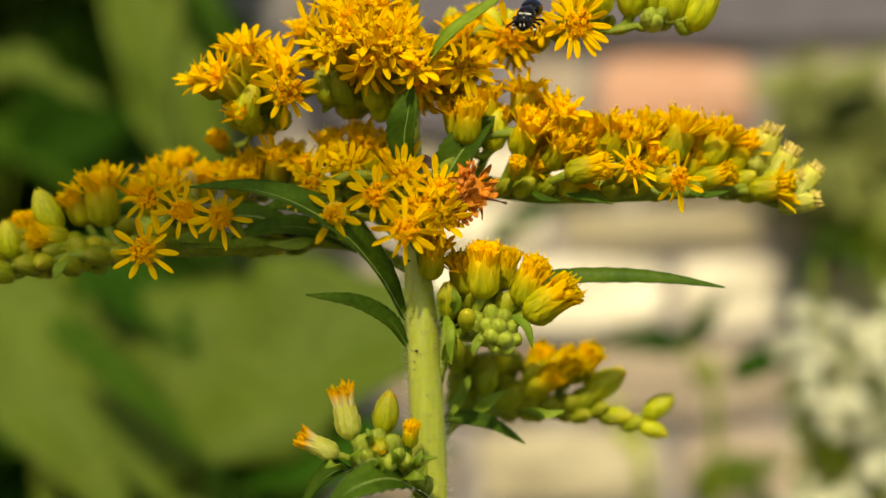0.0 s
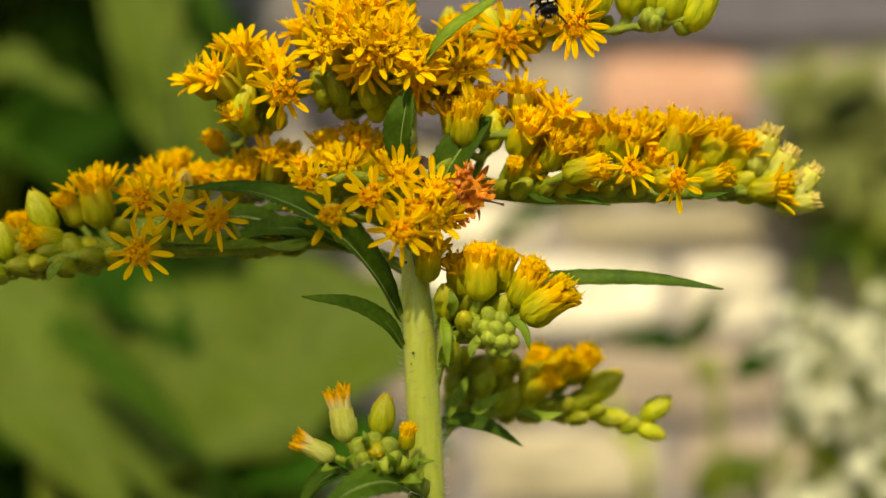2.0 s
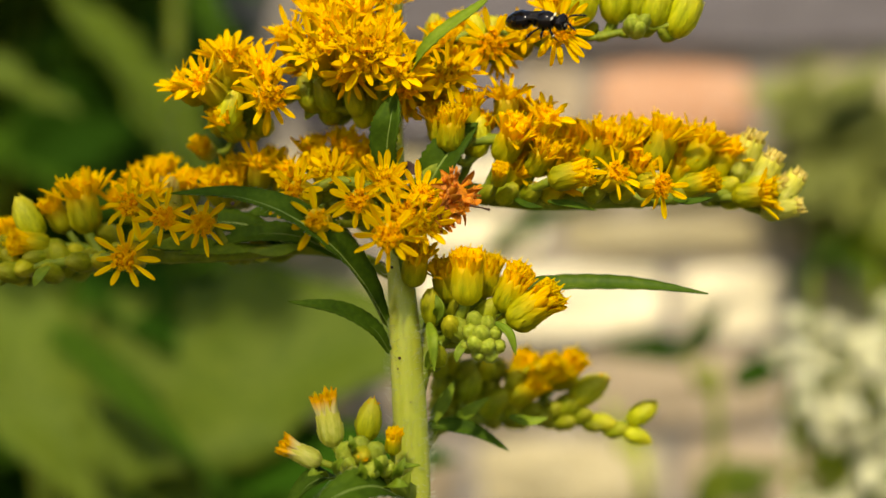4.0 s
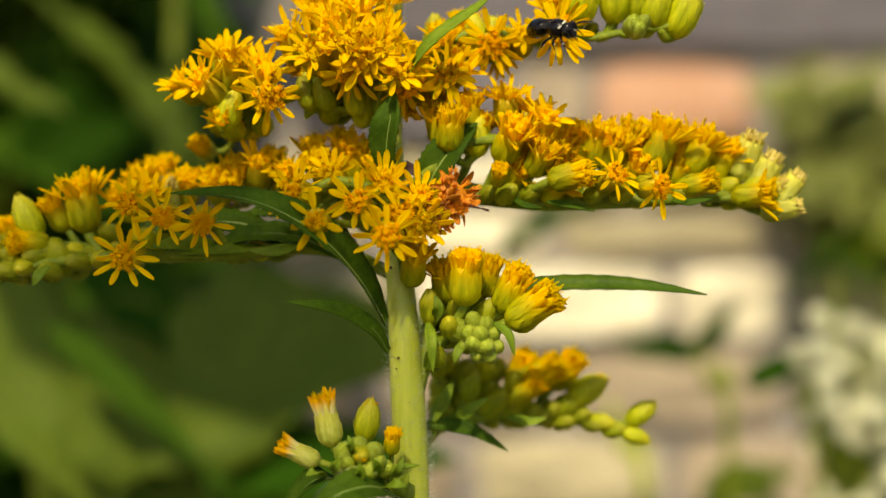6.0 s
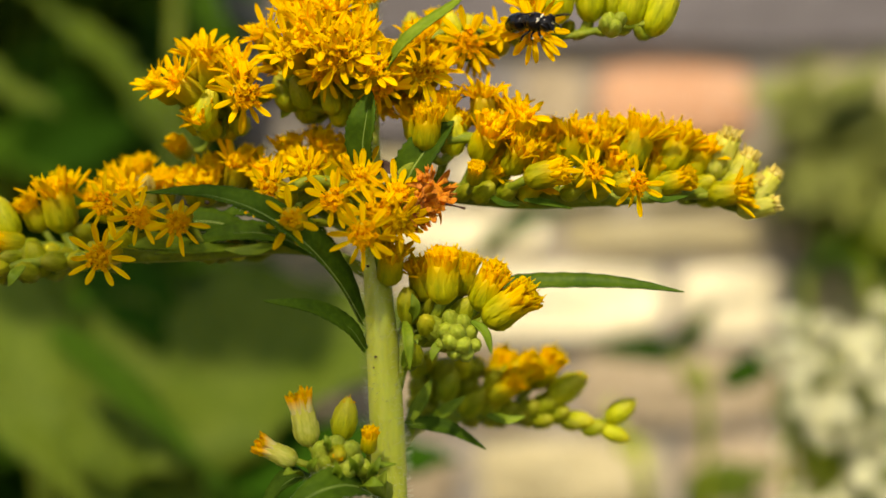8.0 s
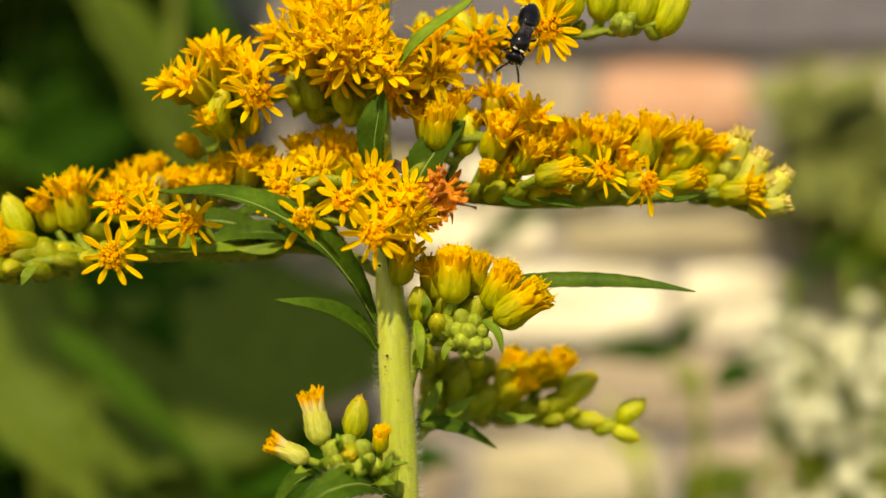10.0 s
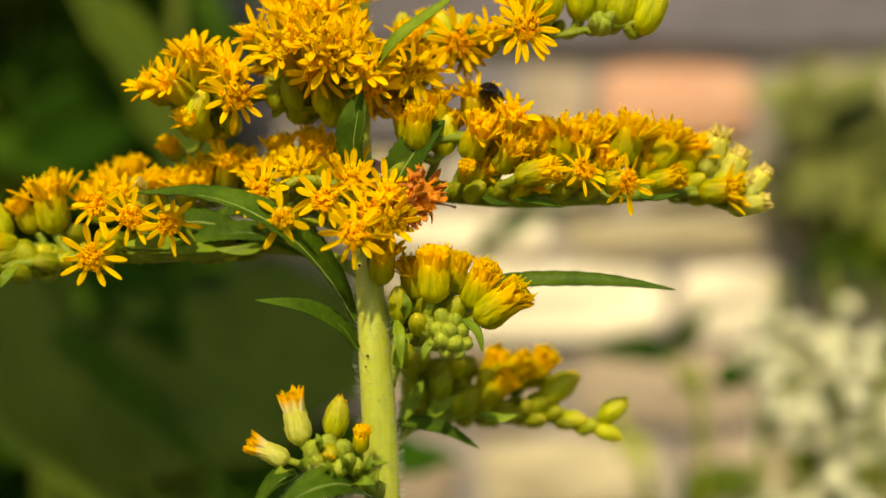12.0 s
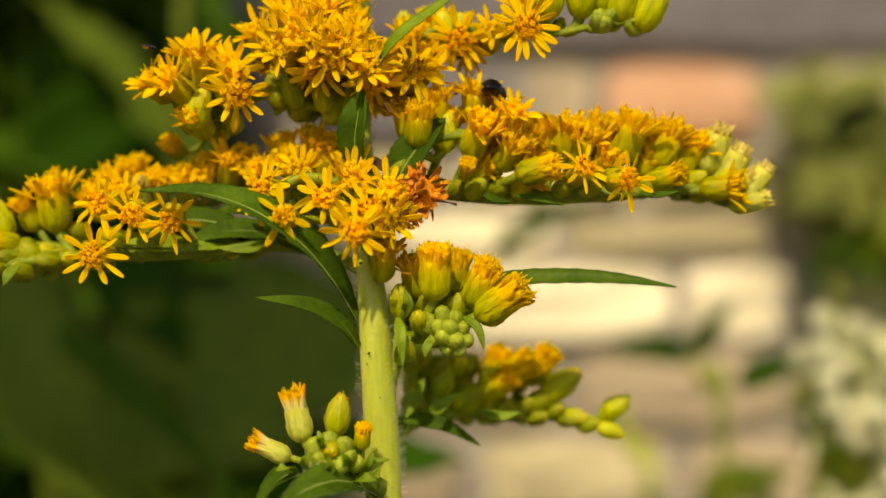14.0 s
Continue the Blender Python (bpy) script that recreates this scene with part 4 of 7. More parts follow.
head('green', twig, (8.8, 14.0, -12.5), (0.33, -0.70, 0.32), 1.00)
head('bud', twig, (10.3, 13.0, -13.4), (0.02, -0.70, 0.55), 1.00)
head('green', twig, (1.7, 11.0, -11.8), (0.11, -0.70, 0.51), 0.80)
twig.finish()
# low branch
twig = Twig(((-1.9, -1.0, -24.3), (-2.8, -4.0, -23.2), (-4.7, -5.0, -21.6), (-6.9, -6.0, -20.8), (-8.6, -6.0, -20.8)), 1.20, 0.80, 'short leafy branch with buds')
head('cream', twig, (-9.9, -6.0, -14.7), (-0.20, -0.10, 0.97), 1.00)
head('tip', twig, (-5.3, -5.0, -14.2), (0.17, -0.10, 0.98), 0.98)
head('tuft', twig, (-3.1, -6.0, -17.3), (0.10, -0.40, 0.92), 0.60)
head('cream', twig, (-13.3, -6.0, -18.9), (-0.88, -0.15, 0.45), 0.80)
head('mint', twig, (-7.9, -8.0, -18.3), (-0.10, -0.75, 0.60), 0.74)
head('mint', twig, (-6.4, -7.0, -17.7), (0.00, -0.60, 0.80), 0.74)
head('mint', twig, (-4.7, -8.0, -18.3), (0.20, -0.75, 0.60), 0.74)
head('tip', twig, (-6.0, -9.0, -19.2), (0.10, -1.00, 0.10), 0.75)
head('mint', twig, (-7.6, -8.0, -19.7), (-0.20, -0.90, 0.30), 0.74)
head('mint', twig, (-4.3, -8.0, -19.7), (0.30, -0.90, 0.30), 0.74)
head('mint', twig, (-7.1, -8.0, -20.8), (-0.10, -1.00, 0.00), 0.74)
head('mint', twig, (-8.8, -7.0, -20.5), (-0.50, -0.80, 0.30), 0.65)
head('mint', twig, (-5.1, -9.0, -20.9), (0.20, -0.95, -0.10), 0.70)
head('mint', twig, (-3.4, -7.0, -20.7), (0.40, -0.90, 0.20), 0.65)
head('mint', twig, (-5.7, -7.0, -18.5), (0.00, -0.70, 0.70), 0.65)
twig.finish()
# cluster of tiny green buds on the middle branch
twig = Twig(((2.8, 3.0, -7.0), (4.4, 1.0, -8.0), (5.7, -1.0, -8.5)), 0.7, 0.5, "")
head("mint", twig, (4.6, -5.0, -5.7), (-0.27, -1.00, 0.82), 0.60)
head("mint", twig, (6.2, -5.0, -6.2), (0.13, -1.00, 0.68), 0.60)
head("mint", twig, (4.0, -6.0, -7.2), (-0.40, -1.00, 0.42), 0.62)
head("mint", twig, (5.4, -7.0, -7.3), (-0.03, -1.00, 0.38), 0.66)
head("mint", twig, (7.1, -5.0, -7.5), (0.37, -1.00, 0.35), 0.60)
head("mint", twig, (4.6, -7.0, -8.5), (-0.23, -1.00, 0.05), 0.66)
head("mint", twig, (6.2, -7.0, -8.9), (0.17, -1.00, -0.02), 0.66)
head("mint", twig, (7.6, -5.0, -9.1), (0.50, -1.00, -0.05), 0.60)
head("mint", twig, (5.2, -6.0, -10.0), (-0.10, -1.00, -0.28), 0.60)
head("mint", twig, (6.6, -6.0, -10.2), (0.27, -1.00, -0.35), 0.60)
head("mint", twig, (3.7, -5.0, -9.0), (-0.48, -1.00, -0.02), 0.60)
head("mint", twig, (2.2, -4.0, -6.7), (-0.87, -1.00, 0.58), 0.90)
twig.finish()
# leaves and bracts
blade('leaf', ((-4.2, -1.0, -6.9), (-6.3, -4.0, -2.8), (-9.5, -7.0, 1.2), (-13.9, -8.0, 4.2), (-19.0, -7.0, 5.8), (-25.0, -6.0, 6.1)), 4.30, (0.30, -0.60, 0.72), label='dark green lance-shaped leaf arching outward', fold=0.5, peak=0.30, hairs=2)
blade('leaf', ((-3.8, -1.0, -9.8), (-5.4, -3.0, -7.3), (-8.7, -5.0, -5.3), (-13.6, -6.0, -4.5)), 1.87, (0.20, -0.80, 0.50), label='small dark green leaf', fold=0.4, peak=0.45)
blade('leaf', ((1.0, 5.0, -6.5), (5.7, 3.5, -4.5), (11.5, 1.5, -3.4), (17.4, 0.5, -3.2), (23.1, 0.0, -3.35), (29.2, 0.0, -3.98)), 2.35, (0.00, -0.62, 0.78), label='slender green leaf with hairy edges', material=MIDBLADE, fold=0.55, base=0.2, peak=0.55, hairs=5)
blade('leaf', ((-3.5, -1.0, 8.2), (-3.9, -2.0, 11.0), (-3.5, -3.0, 13.8), (-3.1, -2.0, 16.8)), 3.51, (-0.50, -0.85, 0.10), label='upright green leaf clasping the stem', fold=0.5, peak=0.5)
blade('leaf', ((-2.9, 0.0, 16.4), (-0.5, -4.0, 19.9), (1.7, -5.0, 22.0), (5.1, -5.0, 24.5), (6.5, -5.0, 25.9)), 1.99, (-0.60, -0.60, 0.50), label='narrow light green leaf', material=LITLEAF, fold=0.4, peak=0.45)
blade('leaf', ((0.1, 3.0, -18.0), (2.8, 5.0, -18.3), (5.5, 5.0, -19.0), (8.9, 5.0, -21.0)), 1.75, (0.10, -0.85, 0.50), label='small pointed green leaf', fold=0.4, peak=0.4)
blade('leaf', ((-1.8, -2.0, -25.3), (-4.6, -9.0, -22.2), (-7.6, -12.0, -22.1), (-11.3, -12.0, -24.3)), 4.09, (0.10, -0.65, 0.75), label='green leaf under the low buds', fold=0.3, peak=0.4, hairs=2)
blade('leaf', ((-8.2, -4.0, -22.6), (-10.3, -6.0, -21.9), (-12.2, -6.0, -23.2), (-14.2, -6.0, -26.1)), 2.57, (-0.50, -0.60, 0.60), label='green leaf under the low buds', fold=0.5, peak=0.4)
blade('bract', ((-8.0, -6.0, -21.7), (-8.5, -9.0, -20.3), (-7.8, -10.0, -19.1)), 1.05, (-0.20, -0.95, 0.30), label='', fold=0.4, peak=0.4)
blade('bract', ((-5.2, -6.0, -21.9), (-4.6, -9.0, -20.3), (-5.0, -10.0, -19.1)), 0.94, (0.20, -0.95, 0.30), label='', fold=0.4, peak=0.4)
blade('bract', ((-6.9, -6.0, -22.2), (-6.0, -10.0, -20.7), (-6.2, -11.0, -19.4)), 1.05, (0.00, -0.95, 0.30), label='', fold=0.4, peak=0.4)
blade('bract', ((-3.6, -5.0, -22.4), (-2.7, -8.0, -20.8), (-2.0, -8.0, -19.4)), 0.94, (0.30, -0.90, 0.30), label='', fold=0.4, peak=0.4)
blade('bract', ((-9.7, -6.0, -21.7), (-10.6, -8.0, -20.9), (-11.4, -8.0, -21.2)), 1.05, (-0.30, -0.70, 0.60), label='', fold=0.4, peak=0.4)
blade('bract', ((-4.7, -5.0, -23.5), (-3.0, -9.0, -21.9), (-1.7, -9.0, -22.1)), 1.17, (0.20, -0.80, 0.60), label='', fold=0.4, peak=0.4)
blade('bract', ((-7.5, -6.0, -19.4), (-7.0, -9.0, -18.1), (-7.3, -9.0, -17.2)), 0.82, (-0.10, -0.95, 0.20), label='', fold=0.4, peak=0.4)
blade('bract', ((0.9, -1.0, -6.9), (1.4, -3.0, -5.4), (1.0, -3.0, -3.9)), 1.17, (-0.20, -0.95, 0.20), label='', fold=0.4, peak=0.4)
blade('bract', ((0.1, -1.0, -11.5), (0.9, -3.0, -9.7), (1.6, -3.0, -8.5)), 1.29, (-0.20, -0.95, 0.20), label='', fold=0.4, peak=0.4)
blade('bract', ((1.0, 4.0, -17.7), (0.7, 4.0, -18.8), (0.2, 4.0, -20.0)), 1.05, (-0.20, -0.90, 0.40), label='', fold=0.4, peak=0.4)
blade('bract', ((-3.8, -6.0, -21.1), (-2.4, -7.0, -20.6), (-0.5, -7.0, -20.4)), 0.82, (0.00, -0.60, 0.80), label='', fold=0.3, peak=0.4)
blade('bract', ((-2.5, -3.0, -25.1), (-2.4, -4.0, -23.2), (-1.6, -4.0, -21.5)), 1.52, (0.30, -0.95, 0.00), label='', fold=0.4, peak=0.4)
blade('bract', ((0.3, -3.0, -6.8), (0.6, -5.0, -8.4), (0.8, -5.0, -11.5)), 1.17, (0.20, -0.95, 0.20), label='', fold=0.4, peak=0.4)
blade('bract', ((6.9, -4.0, -6.7), (8.2, -5.0, -7.8), (8.9, -5.0, -9.9)), 1.05, (0.50, -0.80, 0.30), label='', fold=0.4, peak=0.4)
blade('bract', ((4.3, -4.0, -8.4), (3.3, -5.0, -9.5), (3.0, -5.0, -10.6)), 0.94, (-0.20, -0.95, 0.20), label='', fold=0.4, peak=0.4)
blade('bract', ((5.3, 6.0, 16.5), (6.1, 4.0, 16.6), (6.9, 3.0, 16.8)), 1.40, (0.00, -0.50, 0.80), label='', fold=0.3, peak=0.4)
blade('bract', ((12.6, 0.0, 5.6), (14.9, -1.0, 5.2), (17.5, -1.0, 4.6)), 0.80, (0.00, -0.80, 0.50), label='', material=LEAF, fold=0.3, peak=0.4)
blade('bract', ((9.2, 1.0, 6.0), (10.2, -1.0, 5.2), (12.0, -1.0, 4.9)), 0.80, (0.00, -0.80, 0.50), label='', material=LEAF, fold=0.3, peak=0.4)
blade('bract', ((25.5, 0.0, 5.8), (27.0, -1.0, 5.5), (29.4, -1.0, 5.9)), 0.80, (0.00, -0.80, 0.50), label='', material=LEAF, fold=0.3, peak=0.4)
blade('bract', ((-38.8, 0.0, -1.1), (-39.1, -2.0, -2.0), (-39.7, -2.0, -3.1)), 1.17, (0.00, -0.90, 0.30), label='', fold=0.3, peak=0.4)
blade('bract', ((-17.0, 3.0, 0.8), (-20.3, 1.0, 0.6), (-25.4, 0.0, 0.2)), 1.40, (0.00, -0.80, 0.60), label='', fold=0.3, peak=0.4)
blade('bract', ((-13.3, 2.0, 1.0), (-15.6, 1.0, 0.4), (-18.5, 1.0, 0.5)), 1.29, (0.00, -0.90, 0.40), label='', fold=0.3, peak=0.4)
blade('bract', ((-9.0, 4.0, -0.2), (-13.5, 2.5, 2.0), (-18.0, 2.0, 2.2), (-22.5, 2.0, 1.0)), 2.5, (0.10, -0.80, 0.55), label='', material=LEAF, fold=0.4, peak=0.5)
blade('bract', ((-14.0, 5.0, 0.6), (-19.0, 4.0, 3.2), (-24.0, 4.0, 3.4), (-28.0, 4.0, 2.4)), 3.0, (0.00, -0.80, 0.60), label='', material=LEAF, fold=0.3, peak=0.5)
blade('bract', ((-7.0, 5.0, 0.0), (-11.0, 5.0, 3.4), (-15.5, 5.0, 4.8), (-19.5, 5.0, 4.4)), 3.2, (0.10, -0.75, 0.65), label='', material=LEAF, fold=0.3, peak=0.5)
blade('bract', ((-20.0, 3.0, 0.2), (-24.5, 1.0, 1.2), (-28.5, 1.0, 0.9)), 2.2, (0.00, -0.75, 0.65), label='', fold=0.3, peak=0.5)
blade('leaf', ((-0.4, 2.0, 5.6), (1.0, 0.5, 8.6), (3.0, 0.0, 11.4), (5.4, 0.5, 13.8)), 4.2, (-0.30, -0.85, 0.40), label='dark green leaf at the foot of a side branch', fold=0.4, peak=0.45)
blade('bract', ((2.8, 7.0, -18.2), (4.7, 6.0, -16.8), (6.8, 6.0, -15.3)), 1.40, (0.00, -0.90, 0.30), label='', fold=0.4, peak=0.4)
blade('bract', ((9.1, 8.0, -17.7), (11.1, 6.0, -18.0), (13.2, 6.0, -17.6)), 1.17, (0.00, -0.80, 0.50), label='', fold=0.4, peak=0.4)
blade('bract', ((0.4, 4.0, -18.0), (1.9, 4.0, -15.6), (3.1, 4.0, -13.2)), 1.52, (-0.10, -0.90, 0.20), label='', fold=0.4, peak=0.4)
blade('bract', ((3.7, 3.0, 22.8), (5.2, 5.0, 20.7), (9.8, 5.0, 21.8)), 1.40, (0.00, -0.70, 0.60), label='', fold=0.3, peak=0.4)
blade('bract', ((-5.7, 4.0, 17.0), (-11.0, 3.0, 16.5), (-12.9, 4.0, 14.5)), 2.34, (0.00, -0.90, -0.30), label='', fold=0.3, peak=0.4)
blade('bract', ((-0.8, 4.0, 7.3), (1.0, 7.0, 9.3), (4.1, 8.0, 10.9)), 1.75, (0.00, -0.90, 0.30), label='', fold=0.3, peak=0.4)
blade('bract', ((-2.5, 1.0, 8.3), (-1.9, -1.0, 8.8), (-0.3, -2.0, 8.1)), 1.52, (-0.20, -0.80, 0.50), label='curled dead brown leaf', material=DARK, fold=0.6, peak=0.4)


# small dark specks on leaf and stem, and a dried style beside the withered head
def speck(place, size, name="speck", material=None):
    bm = bmesh.new()
    blob(bm, spot(*place), (size * MM, size * 0.8 * MM, size * 0.9 * MM))
    part(name, bm, material or DARK, goldenrod)


speck((-18.4, -9.5, 5.0), 0.22)
speck((-3.5, -1.4, -1.2), 0.17)
speck((-2.7, -1.9, -10.4), 0.16)
speck((-2.9, -1.9, -11.5), 0.10)
speck((-1.6, -2.0, -14.9), 0.08)
bm = bmesh.new()
tube(bm, [spot(4.4, -5.0, 5.0), spot(5.6, -6.0, 4.7), spot(6.3, -6.0, 4.5)], [0.12 * MM, 0.08 * MM, 0.16 * MM], 6)
part("dried_style", bm, DARK, goldenrod)

# ---- the ground ----
def build_ground():
    bm = bmesh.new()
    far = 150
    xs = sorted(set([-far, -40, -12, -6] + [i * 0.25 for i in range(-12, 13)] + [6, 12, 40, far]))
    grid = [[bm.verts.new((x, y, 0.0 if max(abs(x), abs(y)) > 3 else -0.01 + 0.012 * noise.noise(Vector((x * 2, y * 2, 0))))) for y in xs] for x in xs]
    for a, b in zip(grid, grid[1:]):
        for j in range(len(xs) - 1):
            bm.faces.new((a[j], b[j], b[j + 1], a[j + 1]))
    ob = part("ground", bm, SOIL, None, "dark garden soil with thin grass")
    tagged(ob, category="ground", kind="structure")


build_ground()


# ---- the garden wall ----
WALL_Y = 1.0
def block_mesh(name, material, seed, rough):
    """A worn block of unit size, its front at y = 0."""
    r = random.Random(seed)
    bm = bmesh.new()
    n = 3
    pts = {}
    for i in range(n + 1):
        for k in range(n + 1):
            x, z = i / n - 0.5, k / n - 0.5
            edge = (i in (0, n)) + (k in (0, n))
            pull = 0.0 if edge == 0 else (0.10 if edge == 1 else 0.22)
            pts[i, k] = bm.verts.new((x * (1 - 0.05 * edge) + r.uniform(-1, 1) * rough * 0.4, pull * 0.4 + r.uniform(-1, 1) * rough, z * (1 - 0.09 * edge) + r.uniform(-1, 1) * rough * 0.5))
    for i in range(n):
        for k in range(n):
            bm.faces.new((pts[i, k], pts[i + 1, k], pts[i + 1, k + 1], pts[i, k + 1]))
    rim = [pts[i, 0] for i in range(n + 1)] + [pts[n, k] for k in range(1, n + 1)] + [pts[i, n] for i in range(n - 1, -1, -1)] + [pts[0, k] for k in range(n - 1, 0, -1)]
    back = [bm.verts.new((v.co.x, 1.0, v.co.z)) for v in rim]
    for a in range(len(rim)):
        b = (a + 1) % len(rim)
        bm.faces.new((rim[a], back[a], back[b], rim[b]))
    bm.faces.new(back)
    return as_mesh(name, bm, material, False)


def build_wall():
    bm = bmesh.new()
    bmesh.ops.create_cube(bm, size=1, matrix=Matrix.Translation((0, WALL_Y + 0.135, 0.49)) @ Matrix.Diagonal((5.0, 0.23, 1.05, 1)))
    wall = tagged(part("wall_garden", bm, MORTAR, None, "low garden wall of pale stone and some orange brick", smooth=False), category="wall", kind="structure")
    kinds = {"o": ("brick", BRICK, 0.03), "p": ("stone", PINKST, 0.05), "c": ("stone", CREAM, 0.06), "b": ("stone", BEIGE, 0.06), "g": ("stone", GREYST, 0.03)}
    store = {k: [block_mesh(n, m, ord(k) * 10 + i, r) for i in range(3)] for k, (n, m, r) in kinds.items()}
    r = random.Random(8)

    def lay(kind, x0, x1, z0, z1, out=0.0, name=""):
        gap = 0.005
        m = Matrix.Translation(((x0 + x1) / 2, WALL_Y - out + r.uniform(-0.006, 0.006), (z0 + z1) / 2)) @ Matrix.Diagonal((x1 - x0 - 2 * gap, 0.09 + out, z1 - z0 - 2 * gap, 1))
        put(name or kinds[kind][0], r.choice(store[kind]), wall, m)

    def course(z0, z1, mine, left, right, others):
        for k, x0, x1 in mine:
            lay(k, x0, x1, z0, z1)
        for way, x in ((-1, left), (1, right)):
            while abs(x) < 2.45:
                w = r.uniform(0.17, 0.34)
                a, b = sorted((x, x + way * w))
                lay(r.choice(others), a, b, z0, z1)
                x += way * w
    course(0.842, 0.915, (("g", -0.30, -0.13), ("g", -0.13, 0.062), ("p", 0.062, 0.122), ("o", 0.122, 0.262), ("b", 0.262, 0.42)), -0.30, 0.42, "bbpo")
    course(0.792, 0.842, (("g", -0.33, -0.16), ("b", -0.16, 0.0), ("c", 0.0, 0.15), ("b", 0.15, 0.36)), -0.33, 0.36, "bbcp")
    course(0.747, 0.792, (("b", -0.28, -0.06), ("c", -0.06, 0.09), ("b", 0.09, 0.27), ("b", 0.27, 0.43)), -0.28, 0.43, "bbcc")
    course(0.676, 0.747, (("b", -0.24, -0.03), ("c", -0.03, 0.19), ("c", 0.19, 0.29), ("b", 0.29, 0.42)), -0.24, 0.42, "bbcc")
    # all darker pink stones here: they also stand in for a brownish shadow
    course(0.606, 0.676, (("p", -0.30, -0.05), ("p", -0.05, 0.10), ("p", 0.10, 0.29)), -0.30, 0.29, "bbpp")
    course(0.532, 0.606, (("p", -0.26, 0.02), ("b", 0.02, 0.19), ("p", 0.19, 0.33)), -0.26, 0.33, "bbcp")
    z = 0.532
    while z > 0.03:
        h = min(z, r.uniform(0.065, 0.09))
        course(z - h, z, (), 0.0, 0.0, "bbcp")
        z -= h
    x = -2.5
    while x < 2.4:
        w = r.uniform(0.45, 0.7)
        lay("g", x, x + w, 0.915, 1.06, 0.008, "coping_stone")
        x += w


build_wall()


# ---- leaves of the plants behind ----
def broad_mesh(name, material, slim, wave, seed):
    """An oval pointed leaf of unit length along +Y, upper side +Z, with sunken veins."""
    r = random.Random(seed)
    bm = bmesh.new()
    n = 14
    top, low = [], []
    for i in range(n + 1):
        f = i / n
        w = slim * 0.5 * (math.sin(math.pi * f ** 0.72) ** 0.85 + 0.015)
        droop = -0.18 * f * f
        rt, rl = [], []
        for s in (-1, -0.7, -0.35, 0, 0.35, 0.7, 1):
            z = droop + abs(s) * w * 0.25 + wave * w * math.sin(f * 17 + s * 2) * abs(s) + (0.014 if i % 2 else -0.014) * (abs(s) > 0.1)
            q = Vector((s * w * (1.05 if (abs(s) == 1 and i % 2) else 1), f, z))
            rt.append(bm.verts.new(q + Vector((0, 0, 0.003))))
            rl.append(bm.verts.new(q - Vector((0, 0, 0.003))))
        top.append(rt)
        low.append(rl)
    for i in range(n):
        for j in range(6):
            bm.faces.new((top[i][j], top[i][j + 1], top[i + 1][j + 1], top[i + 1][j]))
            bm.faces.new((low[i][j], low[i + 1][j], low[i + 1][j + 1], low[i][j + 1]))
        bm.faces.new((top[i][0], top[i + 1][0], low[i + 1][0], low[i][0]))
        bm.faces.new((top[i][6], low[i][6], low[i + 1][6], top[i + 1][6]))
    tube(bm, [Vector((0, i / n, -0.18 * (i / n) ** 2 - 0.006)) for i in range(n + 1)], taper(0.013, 0.004, n), 6)
    return as_mesh(name, bm, material)


BROAD = [broad_mesh("leaf", BIGLEAF, s, w, i) for i, (s, w) in enumerate(((0.55, 0.2), (0.62, 0.2), (0.48, 0.12)))]
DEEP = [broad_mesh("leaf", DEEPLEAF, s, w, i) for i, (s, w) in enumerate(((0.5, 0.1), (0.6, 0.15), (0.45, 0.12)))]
MID = [broad_mesh("leaf", MIDLEAF, s, w, i) for i, (s, w) in enumerate(((0.5, 0.1), (0.6, 0.15), (0.45, 0.12)))]
GREY = [broad_mesh("leaf", GREYLEAF, s, w, i) for i, (s, w) in enumerate(((0.5, 0.1), (0.6, 0.15), (0.42, 0.12)))]


def leaf_pose(parent, foot, tip, face, wide):
    """The pose of a leaf from foot to tip (world metres), its upper side towards face."""
    foot, tip = Vector(foot) - parent.location, Vector(tip) - parent.location
    y = (tip - foot)
    l = y.length
    y.normalize()
    x = y.cross(Vector(face)).normalized()
    z = x.cross(y)
    return Matrix.Translation(foot) @ Matrix((x, y, z)).transposed().to_4x4() @ Matrix.Diagonal((l * wide, l, l, 1))


def leaf_from(parent, me, foot, tip, face, wide=1.0):
    return put("leaf", me, parent, leaf_pose(parent, foot, tip, face, wide))


def plant_root(name, label, category, x, y):
    ob = tagged(new(name), label, category)
    ob.matrix_basis = Matrix.Translation((x, y, 0))
    return ob


def stalk(parent, points, r0, r1, material, name="stalk", steps=16):
    bm = bmesh.new()
    tube(bm, glide([Vector(p) - parent.location for p in points], steps), taper(r0, r1, steps), 8, 0.03)
    return part(name, bm, material, parent)


